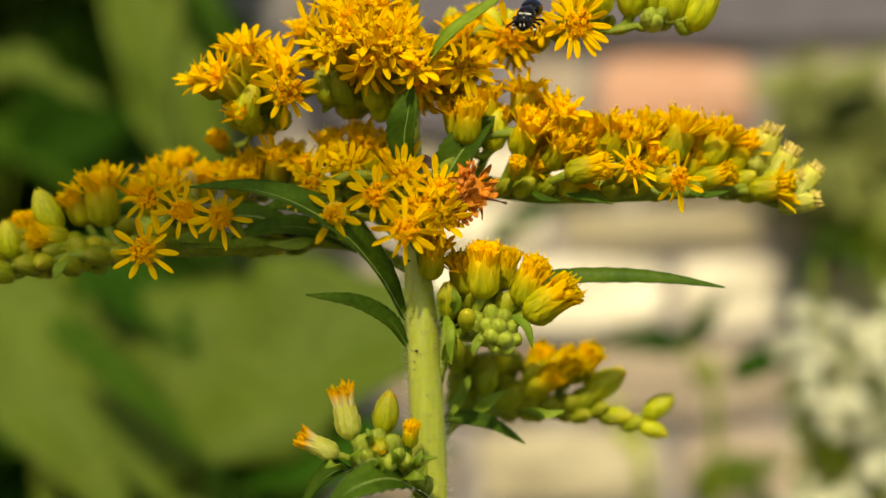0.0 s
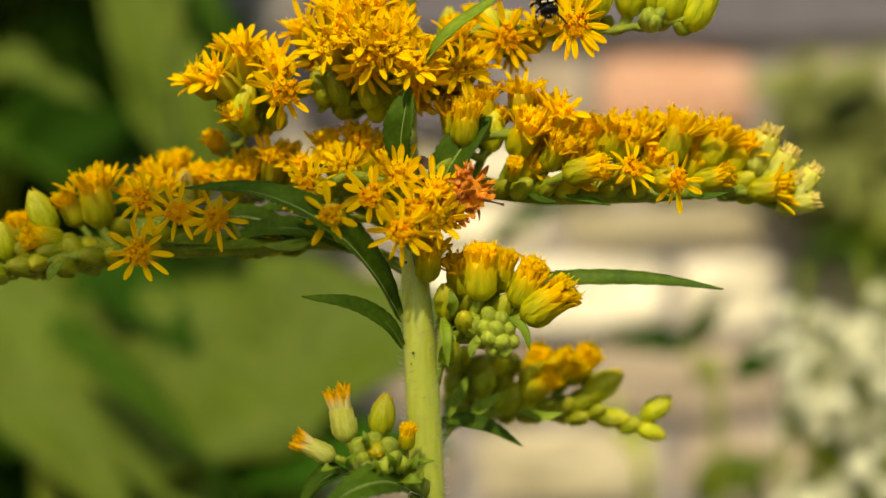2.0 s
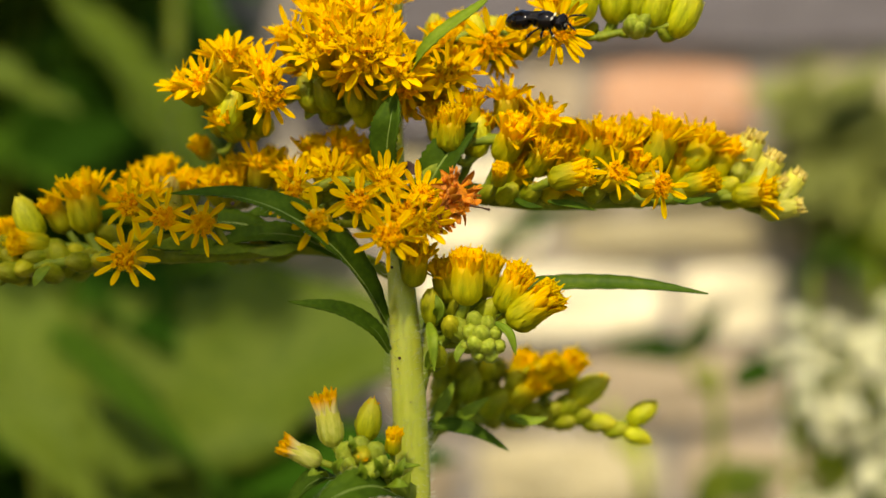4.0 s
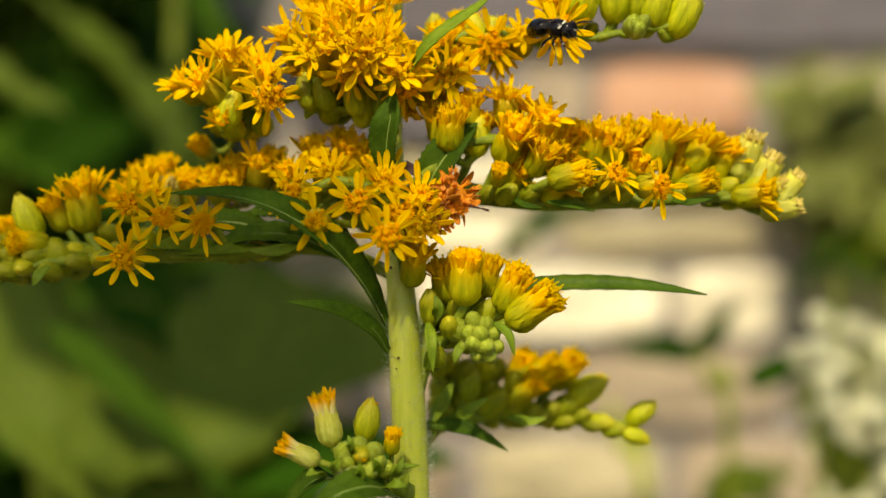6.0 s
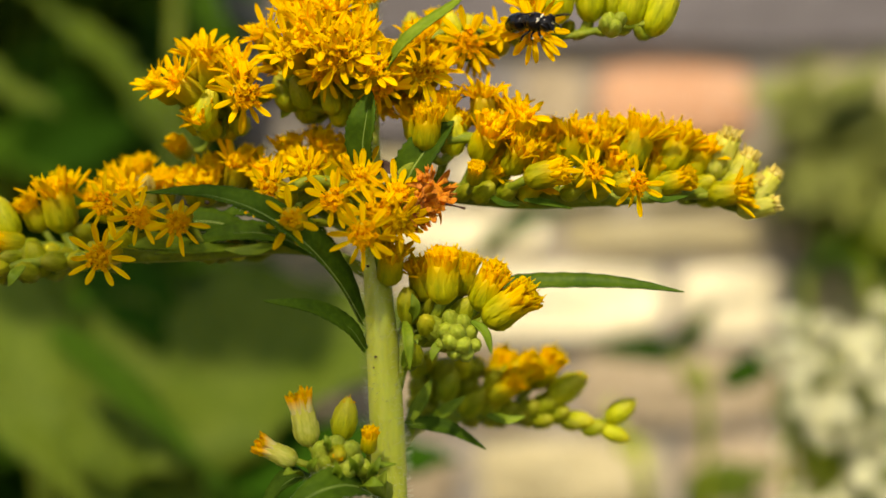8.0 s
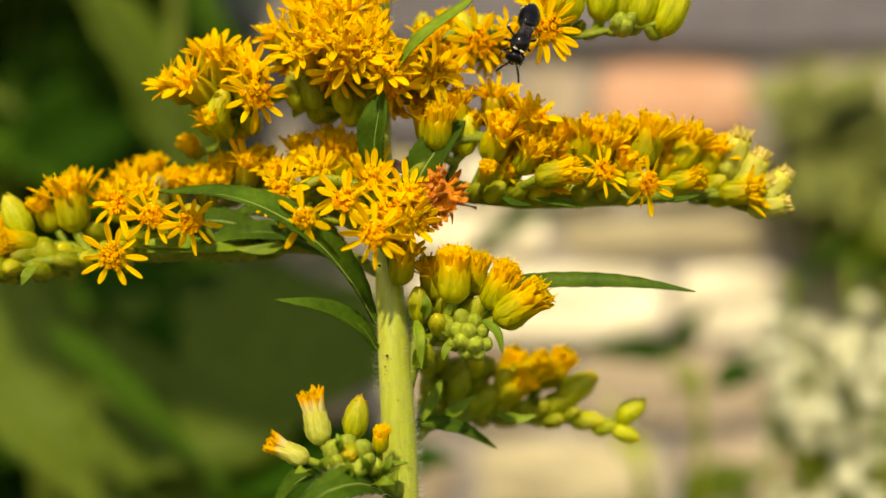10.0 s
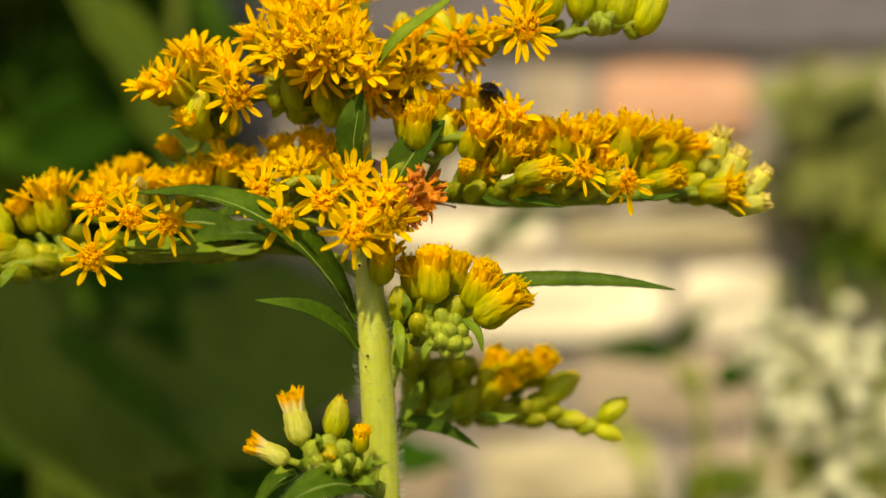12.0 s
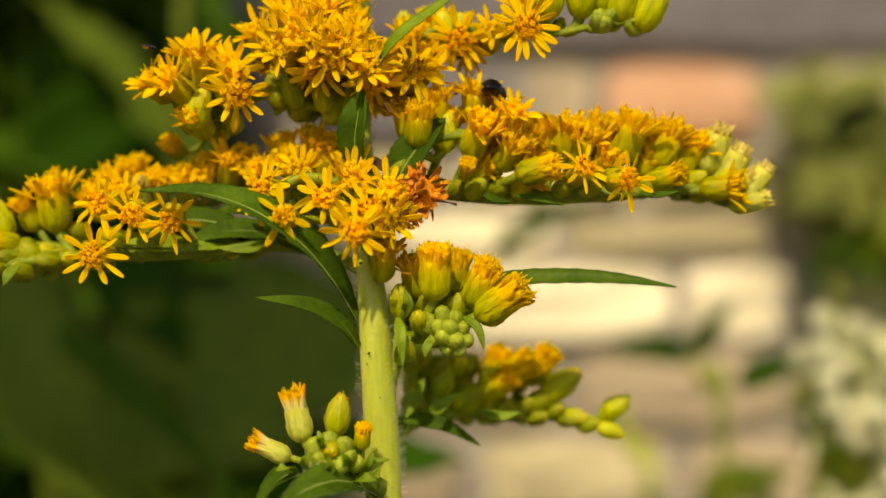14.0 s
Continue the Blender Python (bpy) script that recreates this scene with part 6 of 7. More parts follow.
def motions():
    turn = Matrix.Translation((0, FOCUS, EYE_Z))
    rows = []
    # seconds, metres right, away, up, and degrees about the flower's middle
    for t, x, y, z, rx, ry, rz in (
        (0, -0.00000, -0.00000, 0.00000, -0.00, -0.00, 0.00),
        (0.1, 0.00111, -0.00010, 0.00008, 0.08, -0.04, 0.15),
        (0.2, 0.00040, -0.00020, 0.00015, 0.16, -0.08, 0.30),
        (0.3, -0.00184, -0.00030, 0.00023, 0.24, -0.13, 0.46),
        (0.4, -0.00389, -0.00040, 0.00030, 0.32, -0.17, 0.61),
        (0.5, -0.00413, -0.00050, 0.00038, 0.40, -0.21, 0.76),
        (0.6, -0.00323, -0.00055, 0.00027, 0.38, -0.17, 0.67),
        (0.7, -0.00208, -0.00060, 0.00016, 0.36, -0.12, 0.58),
        (0.8, -0.00134, -0.00065, 0.00006, 0.35, -0.08, 0.48),
        (0.9, -0.00028, -0.00070, -0.00005, 0.33, -0.03, 0.39),
        (1, -0.00073, -0.00075, -0.00016, 0.31, 0.01, 0.30),
        (1.1, 0.00002, -0.00074, -0.00015, 0.25, 0.01, 0.24),
        (1.2, -0.00085, -0.00073, -0.00015, 0.18, 0.00, 0.19),
        (1.3, -0.00154, -0.00072, -0.00014, 0.12, -0.00, 0.13),
        (1.4, -0.00136, -0.00071, -0.00014, 0.05, -0.01, 0.08),
        (1.5, -0.00134, -0.00070, -0.00013, -0.01, -0.01, 0.02),
        (1.6, -0.00046, -0.00071, -0.00016, 0.01, -0.00, 0.04),
        (1.7, 0.00058, -0.00073, -0.00019, 0.02, 0.01, 0.06),
        (1.8, 0.00137, -0.00074, -0.00021, 0.04, 0.01, 0.08),
        (1.9, 0.00128, -0.00076, -0.00024, 0.05, 0.02, 0.10),
        (2, -0.00032, -0.00077, -0.00027, 0.07, 0.03, 0.12),
        (2.1, -0.00114, -0.00070, -0.00021, 0.08, 0.01, 0.20),
        (2.2, -0.00300, -0.00063, -0.00015, 0.09, -0.01, 0.28),
        (2.3, -0.00311, -0.00055, -0.00010, 0.10, -0.04, 0.36),
        (2.4, -0.00322, -0.00048, -0.00004, 0.11, -0.06, 0.44),
        (2.5, -0.00259, -0.00041, 0.00002, 0.12, -0.08, 0.52),
        (2.6, -0.00222, -0.00041, 0.00002, 0.12, -0.08, 0.52),
        (2.7, -0.00205, -0.00041, 0.00002, 0.12, -0.08, 0.52),
        (4.8, -0.00197, -0.00026, 0.00018, 0.06, -0.03, 0.71),
        (4.9, -0.00281, -0.00026, 0.00015, 0.06, -0.03, 0.71),
        (5, -0.00238, -0.00026, 0.00012, 0.06, -0.03, 0.71),
        (5.1, -0.00194, -0.00023, 0.00009, 0.04, -0.04, 0.67),
        (5.2, -0.00160, -0.00020, 0.00006, 0.01, -0.06, 0.63),
        (5.3, -0.00208, -0.00018, 0.00003, -0.01, -0.07, 0.59),
        (5.4, -0.00103, -0.00015, -0.00000, -0.04, -0.09, 0.55),
        (5.5, -0.00163, -0.00012, -0.00003, -0.06, -0.10, 0.51),
        (5.6, -0.00033, -0.00015, -0.00000, 0.02, -0.06, 0.52),
        (5.7, -0.00014, -0.00018, 0.00003, 0.09, -0.02, 0.53),
        (5.8, 0.00004, -0.00022, 0.00005, 0.17, 0.02, 0.55),
        (5.9, -0.00100, -0.00025, 0.00008, 0.24, 0.06, 0.56),
        (6, -0.00184, -0.00028, 0.00011, 0.32, 0.10, 0.57),
        (6.1, -0.00178, -0.00025, 0.00008, 0.30, 0.09, 0.51),
        (6.2, -0.00036, -0.00022, 0.00005, 0.27, 0.08, 0.45),
        (6.3, 0.00019, -0.00019, 0.00002, 0.25, 0.06, 0.39),
        (6.4, 0.00022, -0.00016, -0.00001, 0.22, 0.05, 0.33),
        (6.5, -0.00130, -0.00013, -0.00004, 0.20, 0.04, 0.27),
        (6.6, -0.00193, -0.00010, -0.00005, 0.14, 0.04, 0.21),
        (6.7, -0.00206, -0.00007, -0.00006, 0.09, 0.05, 0.15),
        (6.8, -0.00107, -0.00004, -0.00006, 0.03, 0.05, 0.08),
        (6.9, -0.00038, -0.00001, -0.00007, -0.02, 0.06, 0.02),
        (7, -0.00027, 0.00002, -0.00008, -0.08, 0.06, -0.04),
        (7.1, -0.00078, -0.00002, -0.00006, -0.05, 0.03, 0.04),
        (7.2, -0.00176, -0.00006, -0.00003, -0.03, 0.00, 0.12),
        (7.3, -0.00250, -0.00010, -0.00001, -0.00, -0.02, 0.19),
        (7.4, -0.00231, -0.00014, 0.00002, 0.02, -0.05, 0.27),
        (7.5, -0.00162, -0.00018, 0.00004, 0.05, -0.08, 0.35),
        (7.6, -0.00071, -0.00023, 0.00008, 0.08, -0.10, 0.48),
        (7.7, -0.00082, -0.00027, 0.00013, 0.11, -0.11, 0.61),
        (7.8, -0.00187, -0.00032, 0.00017, 0.14, -0.13, 0.73),
        (7.9, -0.00310, -0.00036, 0.00022, 0.17, -0.14, 0.86),
        (8, -0.00420, -0.00041, 0.00026, 0.20, -0.16, 0.99),
        (8.1, -0.00409, -0.00041, 0.00026, 0.20, -0.16, 0.99),
        (8.2, -0.00403, -0.00041, 0.00026, 0.20, -0.16, 0.99),
        (10.3, -0.00272, -0.00010, 0.00033, 0.11, -0.12, 0.69),
        (10.4, -0.00208, -0.00010, 0.00033, 0.11, -0.12, 0.69),
        (10.5, -0.00325, -0.00010, 0.00033, 0.11, -0.12, 0.69),
        (10.6, -0.00385, -0.00008, 0.00032, 0.11, -0.17, 0.69),
        (10.7, -0.00503, -0.00006, 0.00031, 0.11, -0.23, 0.69),
        (10.8, -0.00546, -0.00003, 0.00031, 0.11, -0.28, 0.70),
        (10.9, -0.00477, -0.00001, 0.00030, 0.11, -0.34, 0.70),
        (11, -0.00413, 0.00001, 0.00029, 0.11, -0.39, 0.70),
        (11.1, -0.00360, -0.00003, 0.00030, 0.10, -0.39, 0.78),
        (11.2, -0.00434, -0.00006, 0.00031, 0.09, -0.40, 0.86),
        (11.3, -0.00426, -0.00010, 0.00033, 0.08, -0.40, 0.94),
        (11.4, -0.00489, -0.00013, 0.00034, 0.07, -0.41, 1.02),
        (11.5, -0.00503, -0.00017, 0.00035, 0.06, -0.41, 1.10),
        (11.6, -0.00503, -0.00016, 0.00035, 0.03, -0.41, 1.10),
        (11.7, -0.00495, -0.00015, 0.00035, 0.00, -0.42, 1.11),
        (11.8, -0.00458, -0.00015, 0.00034, -0.02, -0.42, 1.11),
        (11.9, -0.00421, -0.00014, 0.00034, -0.05, -0.43, 1.12),
        (12, -0.00531, -0.00013, 0.00034, -0.08, -0.43, 1.12),
        (12.1, -0.00595, -0.00008, 0.00033, -0.13, -0.47, 1.16),
        (12.2, -0.00754, -0.00003, 0.00032, -0.18, -0.51, 1.20),
        (12.3, -0.00825, 0.00001, 0.00032, -0.22, -0.55, 1.24),
        (12.4, -0.00790, 0.00006, 0.00031, -0.27, -0.59, 1.28),
        (12.5, -0.00687, 0.00011, 0.00030, -0.32, -0.63, 1.32),
        (12.6, -0.00539, 0.00008, 0.00035, -0.28, -0.62, 1.40),
        (12.7, -0.00556, 0.00004, 0.00040, -0.24, -0.60, 1.49),
        (12.8, -0.00649, 0.00001, 0.00045, -0.19, -0.59, 1.57),
        (12.9, -0.00731, -0.00003, 0.00050, -0.15, -0.57, 1.66),
        (13, -0.00801, -0.00006, 0.00055, -0.11, -0.56, 1.74),
        (13.1, -0.00672, -0.00011, 0.00055, -0.09, -0.51, 1.66),
        (13.2, -0.00567, -0.00015, 0.00056, -0.07, -0.47, 1.57),
        (13.3, -0.00479, -0.00020, 0.00056, -0.04, -0.42, 1.49),
        (13.4, -0.00509, -0.00024, 0.00057, -0.02, -0.38, 1.40),
        (13.5, -0.00607, -0.00029, 0.00057, -0.00, -0.33, 1.32),
        (13.6, -0.00659, -0.00023, 0.00057, -0.03, -0.37, 1.27),
        (13.7, -0.00646, -0.00017, 0.00058, -0.07, -0.41, 1.21),
        (13.8, -0.00586, -0.00010, 0.00058, -0.10, -0.44, 1.16),
        (13.9, -0.00573, -0.00004, 0.00059, -0.14, -0.48, 1.10),
        (14, -0.00566, 0.00002, 0.00059, -0.17, -0.52, 1.05),
    ):
        rows.append((t, turn @ pose(x, y, z, rx, ry, rz) @ turn.inverted() @ Matrix.Translation(ROOT)))
    walk(goldenrod, rows)
    # seconds, millimetres from the flower's middle, the way ahead, the way of its back
    walk(bee, [(t, facing(p, a, b)) for t, p, a, b in (
        (0, (8.43, -5.00, 23.41), (-0.25, -0.85, -0.50), (0.00, -0.50, 0.85)),
        (0.1, (9.43, -5.00, 23.46), (-0.24, -0.77, -0.57), (0.02, -0.58, 0.77)),
        (0.2, (8.59, -5.00, 23.50), (-0.24, -0.69, -0.64), (0.04, -0.65, 0.69)),
        (0.3, (6.24, -5.00, 23.55), (-0.23, -0.61, -0.71), (0.06, -0.73, 0.61)),
        (0.4, (4.07, -5.00, 23.59), (-0.23, -0.53, -0.78), (0.08, -0.80, 0.53)),
        (0.5, (3.71, -5.00, 23.64), (-0.22, -0.45, -0.85), (0.10, -0.88, 0.45)),
        (0.6, (4.72, -5.00, 23.53), (-0.22, -0.45, -0.85), (0.10, -0.88, 0.45)),
        (0.7, (5.97, -4.99, 23.42), (-0.22, -0.45, -0.85), (0.10, -0.88, 0.45)),
        (0.8, (6.81, -4.99, 23.30), (-0.22, -0.45, -0.85), (0.10, -0.88, 0.45)),
        (0.9, (7.98, -4.98, 23.19), (-0.22, -0.45, -0.85), (0.10, -0.88, 0.45)),
        (1, (7.64, -4.98, 23.08), (-0.22, -0.45, -0.85), (0.10, -0.88, 0.45)),
        (1.1, (8.54, -4.73, 23.34), (-0.19, -0.36, -0.86), (0.15, -0.90, 0.36)),
        (1.2, (7.81, -4.48, 23.85), (-0.16, -0.28, -0.88), (0.20, -0.92, 0.28)),
        (1.3, (7.26, -4.23, 24.35), (-0.13, -0.19, -0.89), (0.25, -0.93, 0.19)),
        (1.4, (7.59, -3.98, 24.84), (-0.10, -0.10, -0.90), (0.30, -0.95, 0.10)),
        (1.5, (7.76, -3.98, 25.18), (0.10, -0.10, -0.95), (0.30, -0.95, 0.10)),
        (1.6, (8.56, -3.98, 25.31), (0.03, -0.10, -0.93), (0.27, -0.95, 0.13)),
        (1.7, (9.51, -3.98, 25.36), (-0.03, -0.10, -0.92), (0.23, -0.95, 0.17)),
        (1.8, (10.21, -3.98, 25.42), (-0.10, -0.10, -0.90), (0.20, -0.95, 0.20)),
        (1.9, (10.86, -3.98, 25.50), (0.05, -0.30, -0.85), (0.10, -0.88, 0.35)),
        (2, (10.02, -3.98, 25.57), (0.20, -0.50, -0.80), (0.00, -0.80, 0.50)),
        (2.1, (9.55, -4.51, 25.39), (0.25, -0.69, -0.60), (-0.05, -0.60, 0.70)),
        (2.2, (8.06, -5.05, 25.20), (0.30, -0.87, -0.40), (-0.10, -0.40, 0.90)),
        (2.3, (7.67, -5.58, 24.68), (0.30, -0.87, -0.40), (-0.10, -0.40, 0.90)),
        (2.4, (7.28, -6.12, 24.17), (0.30, -0.87, -0.40), (-0.10, -0.40, 0.90)),
        (2.5, (7.34, -6.15, 24.06), (0.30, -0.87, -0.40), (-0.10, -0.40, 0.90)),
        (2.6, (7.97, -6.15, 23.92), (0.30, -0.87, -0.40), (-0.10, -0.40, 0.90)),
        (2.7, (8.49, -6.15, 23.83), (0.30, -0.87, -0.40), (-0.10, -0.40, 0.90)),
        (3.7, (9.09, -6.15, 23.63), (0.80, -0.40, -0.25), (-0.10, -0.65, 0.75)),
        (4.8, (10.45, -6.14, 22.40), (0.62, -0.76, 0.02), (-0.35, -0.70, 0.60)),
        (4.9, (9.64, -6.14, 22.32), (0.62, -0.76, -0.03), (-0.35, -0.70, 0.60)),
        (5, (10.10, -6.14, 22.25), (0.62, -0.76, -0.08), (-0.35, -0.70, 0.60)),
        (5.1, (10.54, -6.14, 22.33), (0.62, -0.76, -0.11), (-0.35, -0.70, 0.60)),
        (5.2, (10.88, -6.14, 22.41), (0.62, -0.76, -0.14), (-0.35, -0.70, 0.60)),
        (5.3, (10.41, -6.14, 22.47), (0.62, -0.76, -0.16), (-0.35, -0.70, 0.60)),
        (5.4, (11.45, -6.14, 22.55), (0.62, -0.76, -0.19), (-0.35, -0.70, 0.60)),
        (5.5, (10.85, -6.14, 22.63), (0.62, -0.76, -0.22), (-0.35, -0.70, 0.60)),
        (5.6, (12.18, -6.14, 22.62), (0.62, -0.76, -0.22), (-0.35, -0.70, 0.60)),
        (5.7, (12.40, -6.14, 22.60), (0.62, -0.76, -0.21), (-0.35, -0.70, 0.60)),
        (5.8, (12.61, -6.14, 22.59), (0.62, -0.76, -0.21), (-0.35, -0.70, 0.60)),
        (5.9, (11.59, -6.14, 22.57), (0.62, -0.76, -0.20), (-0.35, -0.70, 0.60)),
        (6, (10.78, -6.14, 22.56), (0.62, -0.76, -0.20), (-0.35, -0.70, 0.60)),
        (6.1, (10.94, -6.14, 22.53), (0.62, -0.76, -0.19), (-0.35, -0.70, 0.60)),
        (6.2, (12.46, -6.14, 22.51), (0.62, -0.76, -0.18), (-0.35, -0.70, 0.60)),
        (6.3, (13.10, -6.13, 22.48), (0.62, -0.76, -0.17), (-0.35, -0.70, 0.60)),
        (6.4, (13.23, -6.13, 22.46), (0.62, -0.76, -0.16), (-0.35, -0.70, 0.60)),
        (6.5, (11.81, -6.13, 22.44), (0.62, -0.76, -0.15), (-0.35, -0.70, 0.60)),
        (6.6, (11.14, -6.13, 22.46), (0.62, -0.76, -0.14), (-0.35, -0.70, 0.60)),
        (6.7, (10.97, -6.13, 22.48), (0.62, -0.76, -0.13), (-0.35, -0.70, 0.60)),
        (6.8, (11.92, -6.13, 22.50), (0.62, -0.76, -0.12), (-0.35, -0.70, 0.60)),
        (6.9, (12.58, -6.13, 22.52), (0.62, -0.76, -0.11), (-0.35, -0.70, 0.60)),
        (7, (12.65, -6.13, 22.54), (0.62, -0.76, -0.10), (-0.35, -0.70, 0.60)),
        (7.1, (12.13, -6.13, 22.58), (0.62, -0.76, -0.12), (-0.35, -0.70, 0.60)),
        (7.2, (11.15, -6.13, 22.62), (0.62, -0.76, -0.13), (-0.35, -0.70, 0.60)),
        (7.3, (10.39, -6.13, 22.67), (0.62, -0.76, -0.15), (-0.35, -0.70, 0.60)),
        (7.4, (10.58, -6.13, 22.71), (0.62, -0.76, -0.16), (-0.35, -0.70, 0.60)),
        (7.5, (11.26, -6.13, 22.75), (0.62, -0.76, -0.18), (-0.35, -0.70, 0.60)),
        (7.6, (12.16, -6.13, 22.83), (0.62, -0.76, -0.18), (-0.35, -0.70, 0.60)),
        (7.7, (12.04, -6.13, 22.92), (0.62, -0.76, -0.18), (-0.35, -0.70, 0.60)),
        (7.8, (10.98, -6.14, 23.00), (0.62, -0.76, -0.18), (-0.35, -0.70, 0.60)),
        (7.9, (9.75, -6.14, 23.09), (0.62, -0.76, -0.18), (-0.35, -0.70, 0.60)),
        (8, (8.64, -6.14, 23.17), (0.62, -0.76, -0.18), (-0.35, -0.70, 0.60)),
        (8.1, (8.61, -6.14, 23.17), (0.62, -0.76, -0.18), (-0.35, -0.70, 0.60)),
        (8.2, (8.52, -6.14, 23.17), (0.62, -0.76, -0.18), (-0.35, -0.70, 0.60)),
        (8.9, (8.42, -6.13, 23.15), (0.75, -0.30, -0.60), (0.20, -0.90, 0.40)),
        (9.6, (8.62, -7.12, 21.89), (0.10, -0.40, -0.90), (0.20, -0.93, 0.30)),
        (10.3, (7.24, -7.12, 20.64), (-0.68, -0.10, -0.72), (0.25, -0.97, -0.10)),
        (10.4, (7.52, -7.11, 19.98), (-0.78, -0.10, -0.60), (0.25, -0.97, -0.10)),
        (10.5, (6.69, -7.11, 20.00), (-0.85, -0.05, -0.50), (0.25, -0.97, -0.10)),
        (10.6, (5.67, -7.11, 19.28), (-0.75, 0.00, -0.65), (0.25, -0.97, -0.10)),
        (10.7, (4.94, -6.11, 18.77), (-0.50, 0.00, -0.86), (0.30, -0.95, 0.00)),
        (10.8, (4.97, -5.10, 18.26), (-0.35, 0.00, -0.93), (0.40, -0.92, 0.00)),
        (10.9, (5.50, -4.10, 18.29), (-0.20, 0.05, -0.97), (0.50, -0.87, 0.00)),
        (11, (6.05, -3.09, 17.53), (-0.02, 0.10, -1.00), (0.60, -0.80, 0.00)),
        (11.1, (6.66, -2.09, 17.33), (0.12, 0.15, -0.98), (0.70, -0.70, 0.10)),
        (11.2, (5.94, -1.09, 17.12), (0.25, 0.30, -0.90), (0.80, -0.55, 0.20)),
        (11.3, (6.28, 0.91, 17.15), (0.25, 0.63, -0.53), (0.45, -0.20, 0.59)),
        (11.4, (5.91, 2.91, 17.16), (0.25, 0.95, -0.16), (0.10, 0.14, 0.97)),
        (11.5, (5.61, 2.90, 17.15), (0.25, 0.95, -0.16), (0.10, 0.14, 0.97)),
        (11.6, (5.57, 2.90, 17.14), (0.25, 0.95, -0.16), (0.10, 0.14, 0.97)),
        (11.7, (5.60, 2.90, 17.13), (0.25, 0.95, -0.16), (0.10, 0.14, 0.97)),
        (11.8, (5.93, 2.91, 17.12), (0.25, 0.95, -0.16), (0.10, 0.14, 0.97)),
        (11.9, (6.26, 2.91, 17.11), (0.25, 0.95, -0.16), (0.10, 0.14, 0.97)),
        (12, (5.11, 2.91, 17.10), (0.25, 0.95, -0.16), (0.10, 0.14, 0.97)),
        (12.1, (4.49, 2.91, 17.14), (0.25, 0.95, -0.16), (0.10, 0.14, 0.97)),
        (12.2, (2.92, 2.91, 17.17), (0.25, 0.95, -0.16), (0.10, 0.14, 0.97)),
        (12.3, (2.23, 2.90, 17.22), (0.25, 0.95, -0.16), (0.10, 0.14, 0.97)),
        (12.4, (2.59, 2.90, 17.25), (0.25, 0.95, -0.16), (0.10, 0.14, 0.97)),
        (12.5, (3.64, 2.90, 17.29), (0.25, 0.95, -0.16), (0.10, 0.14, 0.97)),
        (12.6, (5.15, 2.90, 17.34), (0.25, 0.95, -0.16), (0.10, 0.14, 0.97)),
        (12.7, (5.00, 2.90, 17.39), (0.25, 0.95, -0.16), (0.10, 0.14, 0.97)),
        (12.8, (4.10, 2.90, 17.44), (0.25, 0.95, -0.16), (0.10, 0.14, 0.97)),
        (12.9, (3.31, 2.90, 17.49), (0.25, 0.95, -0.16), (0.10, 0.14, 0.97)),
        (13, (2.64, 2.90, 17.54), (0.25, 0.95, -0.16), (0.10, 0.14, 0.97)),
        (13.1, (3.91, 2.90, 17.56), (0.25, 0.95, -0.16), (0.10, 0.14, 0.97)),
        (13.2, (4.94, 2.90, 17.59), (0.25, 0.95, -0.16), (0.10, 0.14, 0.97)),
        (13.3, (5.80, 2.91, 17.62), (0.25, 0.95, -0.16), (0.10, 0.14, 0.97)),
        (13.4, (5.48, 2.91, 17.65), (0.25, 0.95, -0.16), (0.10, 0.14, 0.97)),
        (13.5, (4.48, 2.91, 17.67), (0.25, 0.95, -0.16), (0.10, 0.14, 0.97)),
        (13.6, (3.96, 2.91, 17.62), (0.25, 0.95, -0.16), (0.10, 0.14, 0.97)),
        (13.7, (4.10, 2.91, 17.57), (0.25, 0.95, -0.16), (0.10, 0.14, 0.97)),
        (13.8, (4.71, 2.92, 17.54), (0.25, 0.95, -0.16), (0.10, 0.14, 0.97)),
        (13.9, (4.85, 2.92, 17.49), (0.25, 0.95, -0.16), (0.10, 0.14, 0.97)),
        (14, (4.92, 2.92, 17.44), (0.25, 0.95, -0.16), (0.10, 0.14, 0.97)),
    )])
    # an added leaf out of view flaps down by degrees and shades the broad leaves under it
    start = shade_leaf.matrix_basis.copy()
    walk(shade_leaf, [(t, Matrix.Translation((-0.03 * max(0, f - 0.72) / 0.28, 0, 0)) @ start @ Matrix.Rotation(radians(80 - 80 * f), 4, 'X')) for t, f in (
        (0, 0), (2.6, 0.06), (4.8, 0.55), (5.5, 0.62), (6.5, 0.60), (7.0, 0.50), (7.5, 0.42), (8.2, 0.46), (10.3, 0.66), (11, 0.72), (11.7, 0.98), (14, 1.0))])
    # the wide leaf draws back from the stem
    wide = wide_leaf.matrix_basis.copy()
    walk(wide_leaf, [(t, Matrix.Translation((x, 0, 0)) @ wide) for t, x in ((0, 0), (2.5, -0.003), (5, -0.012), (8, -0.013), (11, -0.008), (14, -0.008))])
    # the unseen shoot shades the flower in part at first, then swings up
    hinge = Matrix.Translation((-0.013, 0.04, 0.86))
    walk(shoot, [(t, hinge @ Matrix.Rotation(radians(a), 4, 'X') @ hinge.inverted()) for t, a in (
        (0, 0), (2.5, 0.4), (5, 0.2), (8, 0.6), (9.2, -6), (10.3, -11), (14, -12))])
    # a light side leaf of the broad plant swings aside
    rest = side_leaf.matrix_basis.copy()
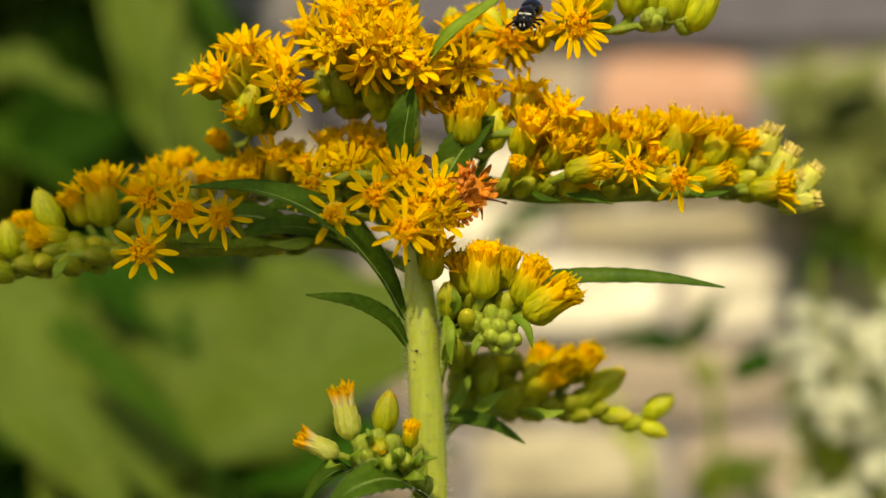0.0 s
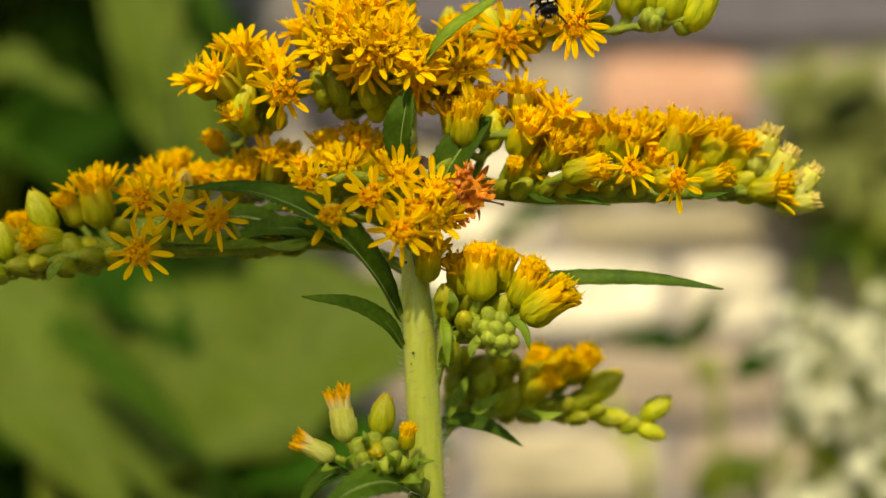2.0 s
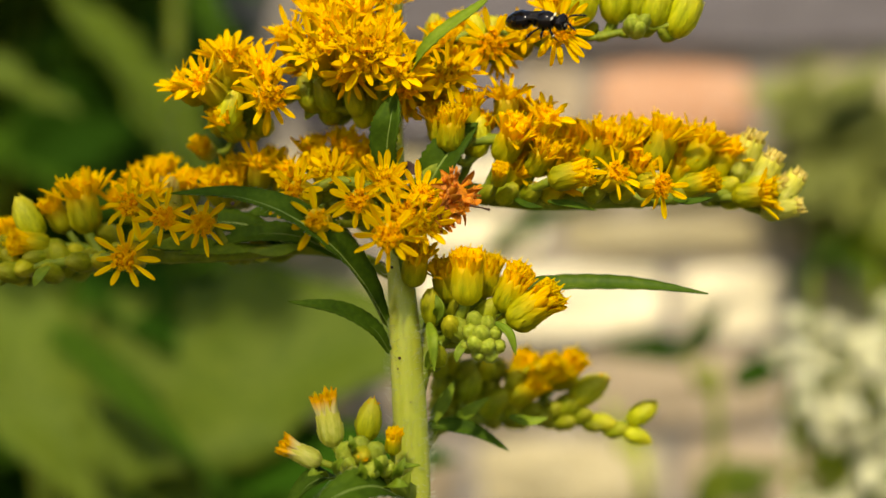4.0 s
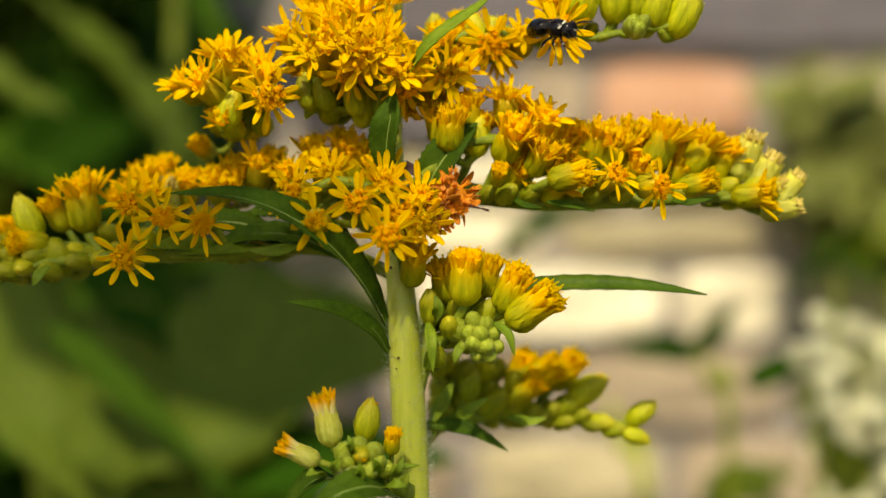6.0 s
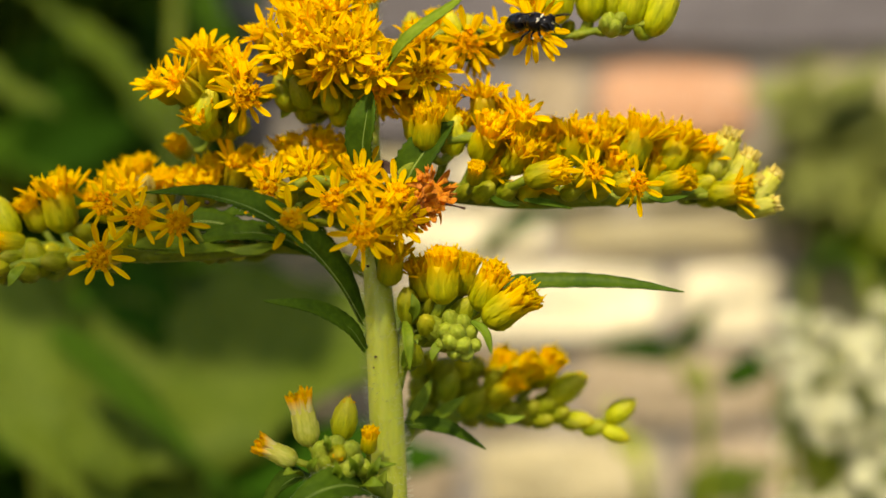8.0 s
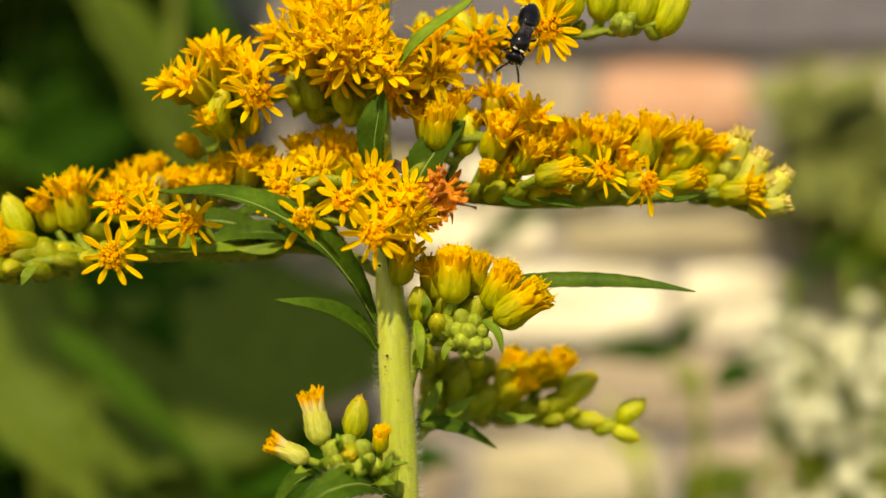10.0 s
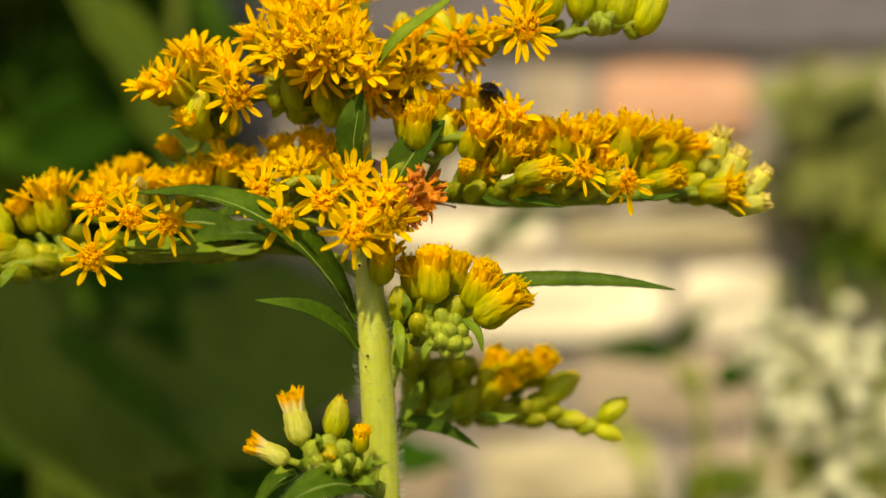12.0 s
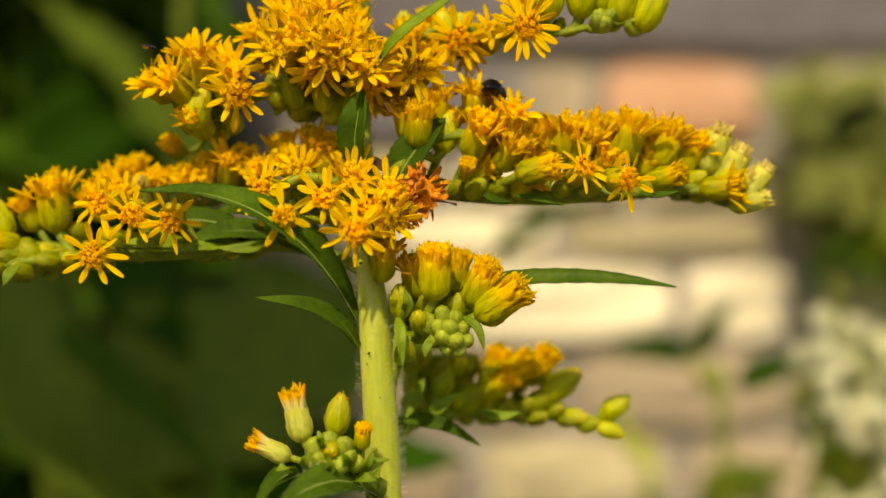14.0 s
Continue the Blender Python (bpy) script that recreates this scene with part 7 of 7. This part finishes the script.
    walk(side_leaf, [(t, Matrix.Translation((x, 0, 0)) @ rest) for t, x in ((0, 0), (2.5, -0.004), (5, -0.012), (8, -0.016), (11, -0.034), (14, -0.04))])
    # a tall leaf of the broad plant turns away from the sun
    still = tall_leaf.matrix_basis.copy()
    walk(tall_leaf, [(t, still @ Matrix.Rotation(radians(a), 4, 'Y')) for t, a in ((0, 0), (2.6, 0), (4.8, 55), (8.2, 50), (10.3, 25), (14, 40))])
    # the white flowers lean in the wind, each from its foot
    for k, ob in enumerate(white_flowers):
        foot = ob.matrix_basis.copy()
        walk(ob, [(t, foot @ Matrix.Rotation(radians(a * (1 + 0.03 * k)), 4, 'Y')) for t, a in (
            (0, -0.39), (0.5, -0.2), (1, 0.0), (1.5, -0.15), (2, -0.7), (2.5, -1.3), (5, -0.07), (5.5, -0.65), (6, 0.0), (6.5, -0.6), (7, -0.24), (7.5, -0.65), (8, -0.65), (9.2, -0.85), (10.5, -1.0), (11, -0.93), (11.5, -0.89), (12, -1.3), (12.5, -0.83), (13, -0.79), (13.5, -0.74), (14, -0.1))])
    # so does the weed before the wall
    rest = weed.matrix_basis.copy()
    walk(weed, [(t, rest @ Matrix.Rotation(radians(a), 4, 'Y')) for t, a in (
        (0, -0.36), (0.5, -0.15), (1, 0.0), (2, -0.3), (2.5, -0.5), (5, -0.22), (5.5, -0.36), (6, 0.0), (6.5, -0.44), (7, -0.4), (7.5, -0.7), (8, -0.6), (9.2, -0.75), (10.5, -0.83), (11, -0.95), (11.5, -1.0), (12, -0.8), (12.5, -0.41), (13, -0.38), (13.5, -0.73), (14, -0.35))])
    # the fly comes in from the side at the end and settles
    walk(fly, [(t, facing(p, a, (0.0, -0.35, 0.9))) for t, p, a in (
        (0, (-300.0, 930.0, 309.9), (1, 0, 0)), (13.2, (-300.0, 930.0, 309.9), (1, 0, 0)),
        (13.7, (-56.0, 8.0, 27.0), (1, 0, -0.2)), (13.8, (-31.64, -0.36, 21.70), (0.98, -0.1, -0.1)), (13.9, (-31.18, -0.35, 21.35), (0.98, -0.1, -0.1)), (14, (-30.94, -0.35, 21.41), (0.98, -0.1, -0.1)))])


motions()
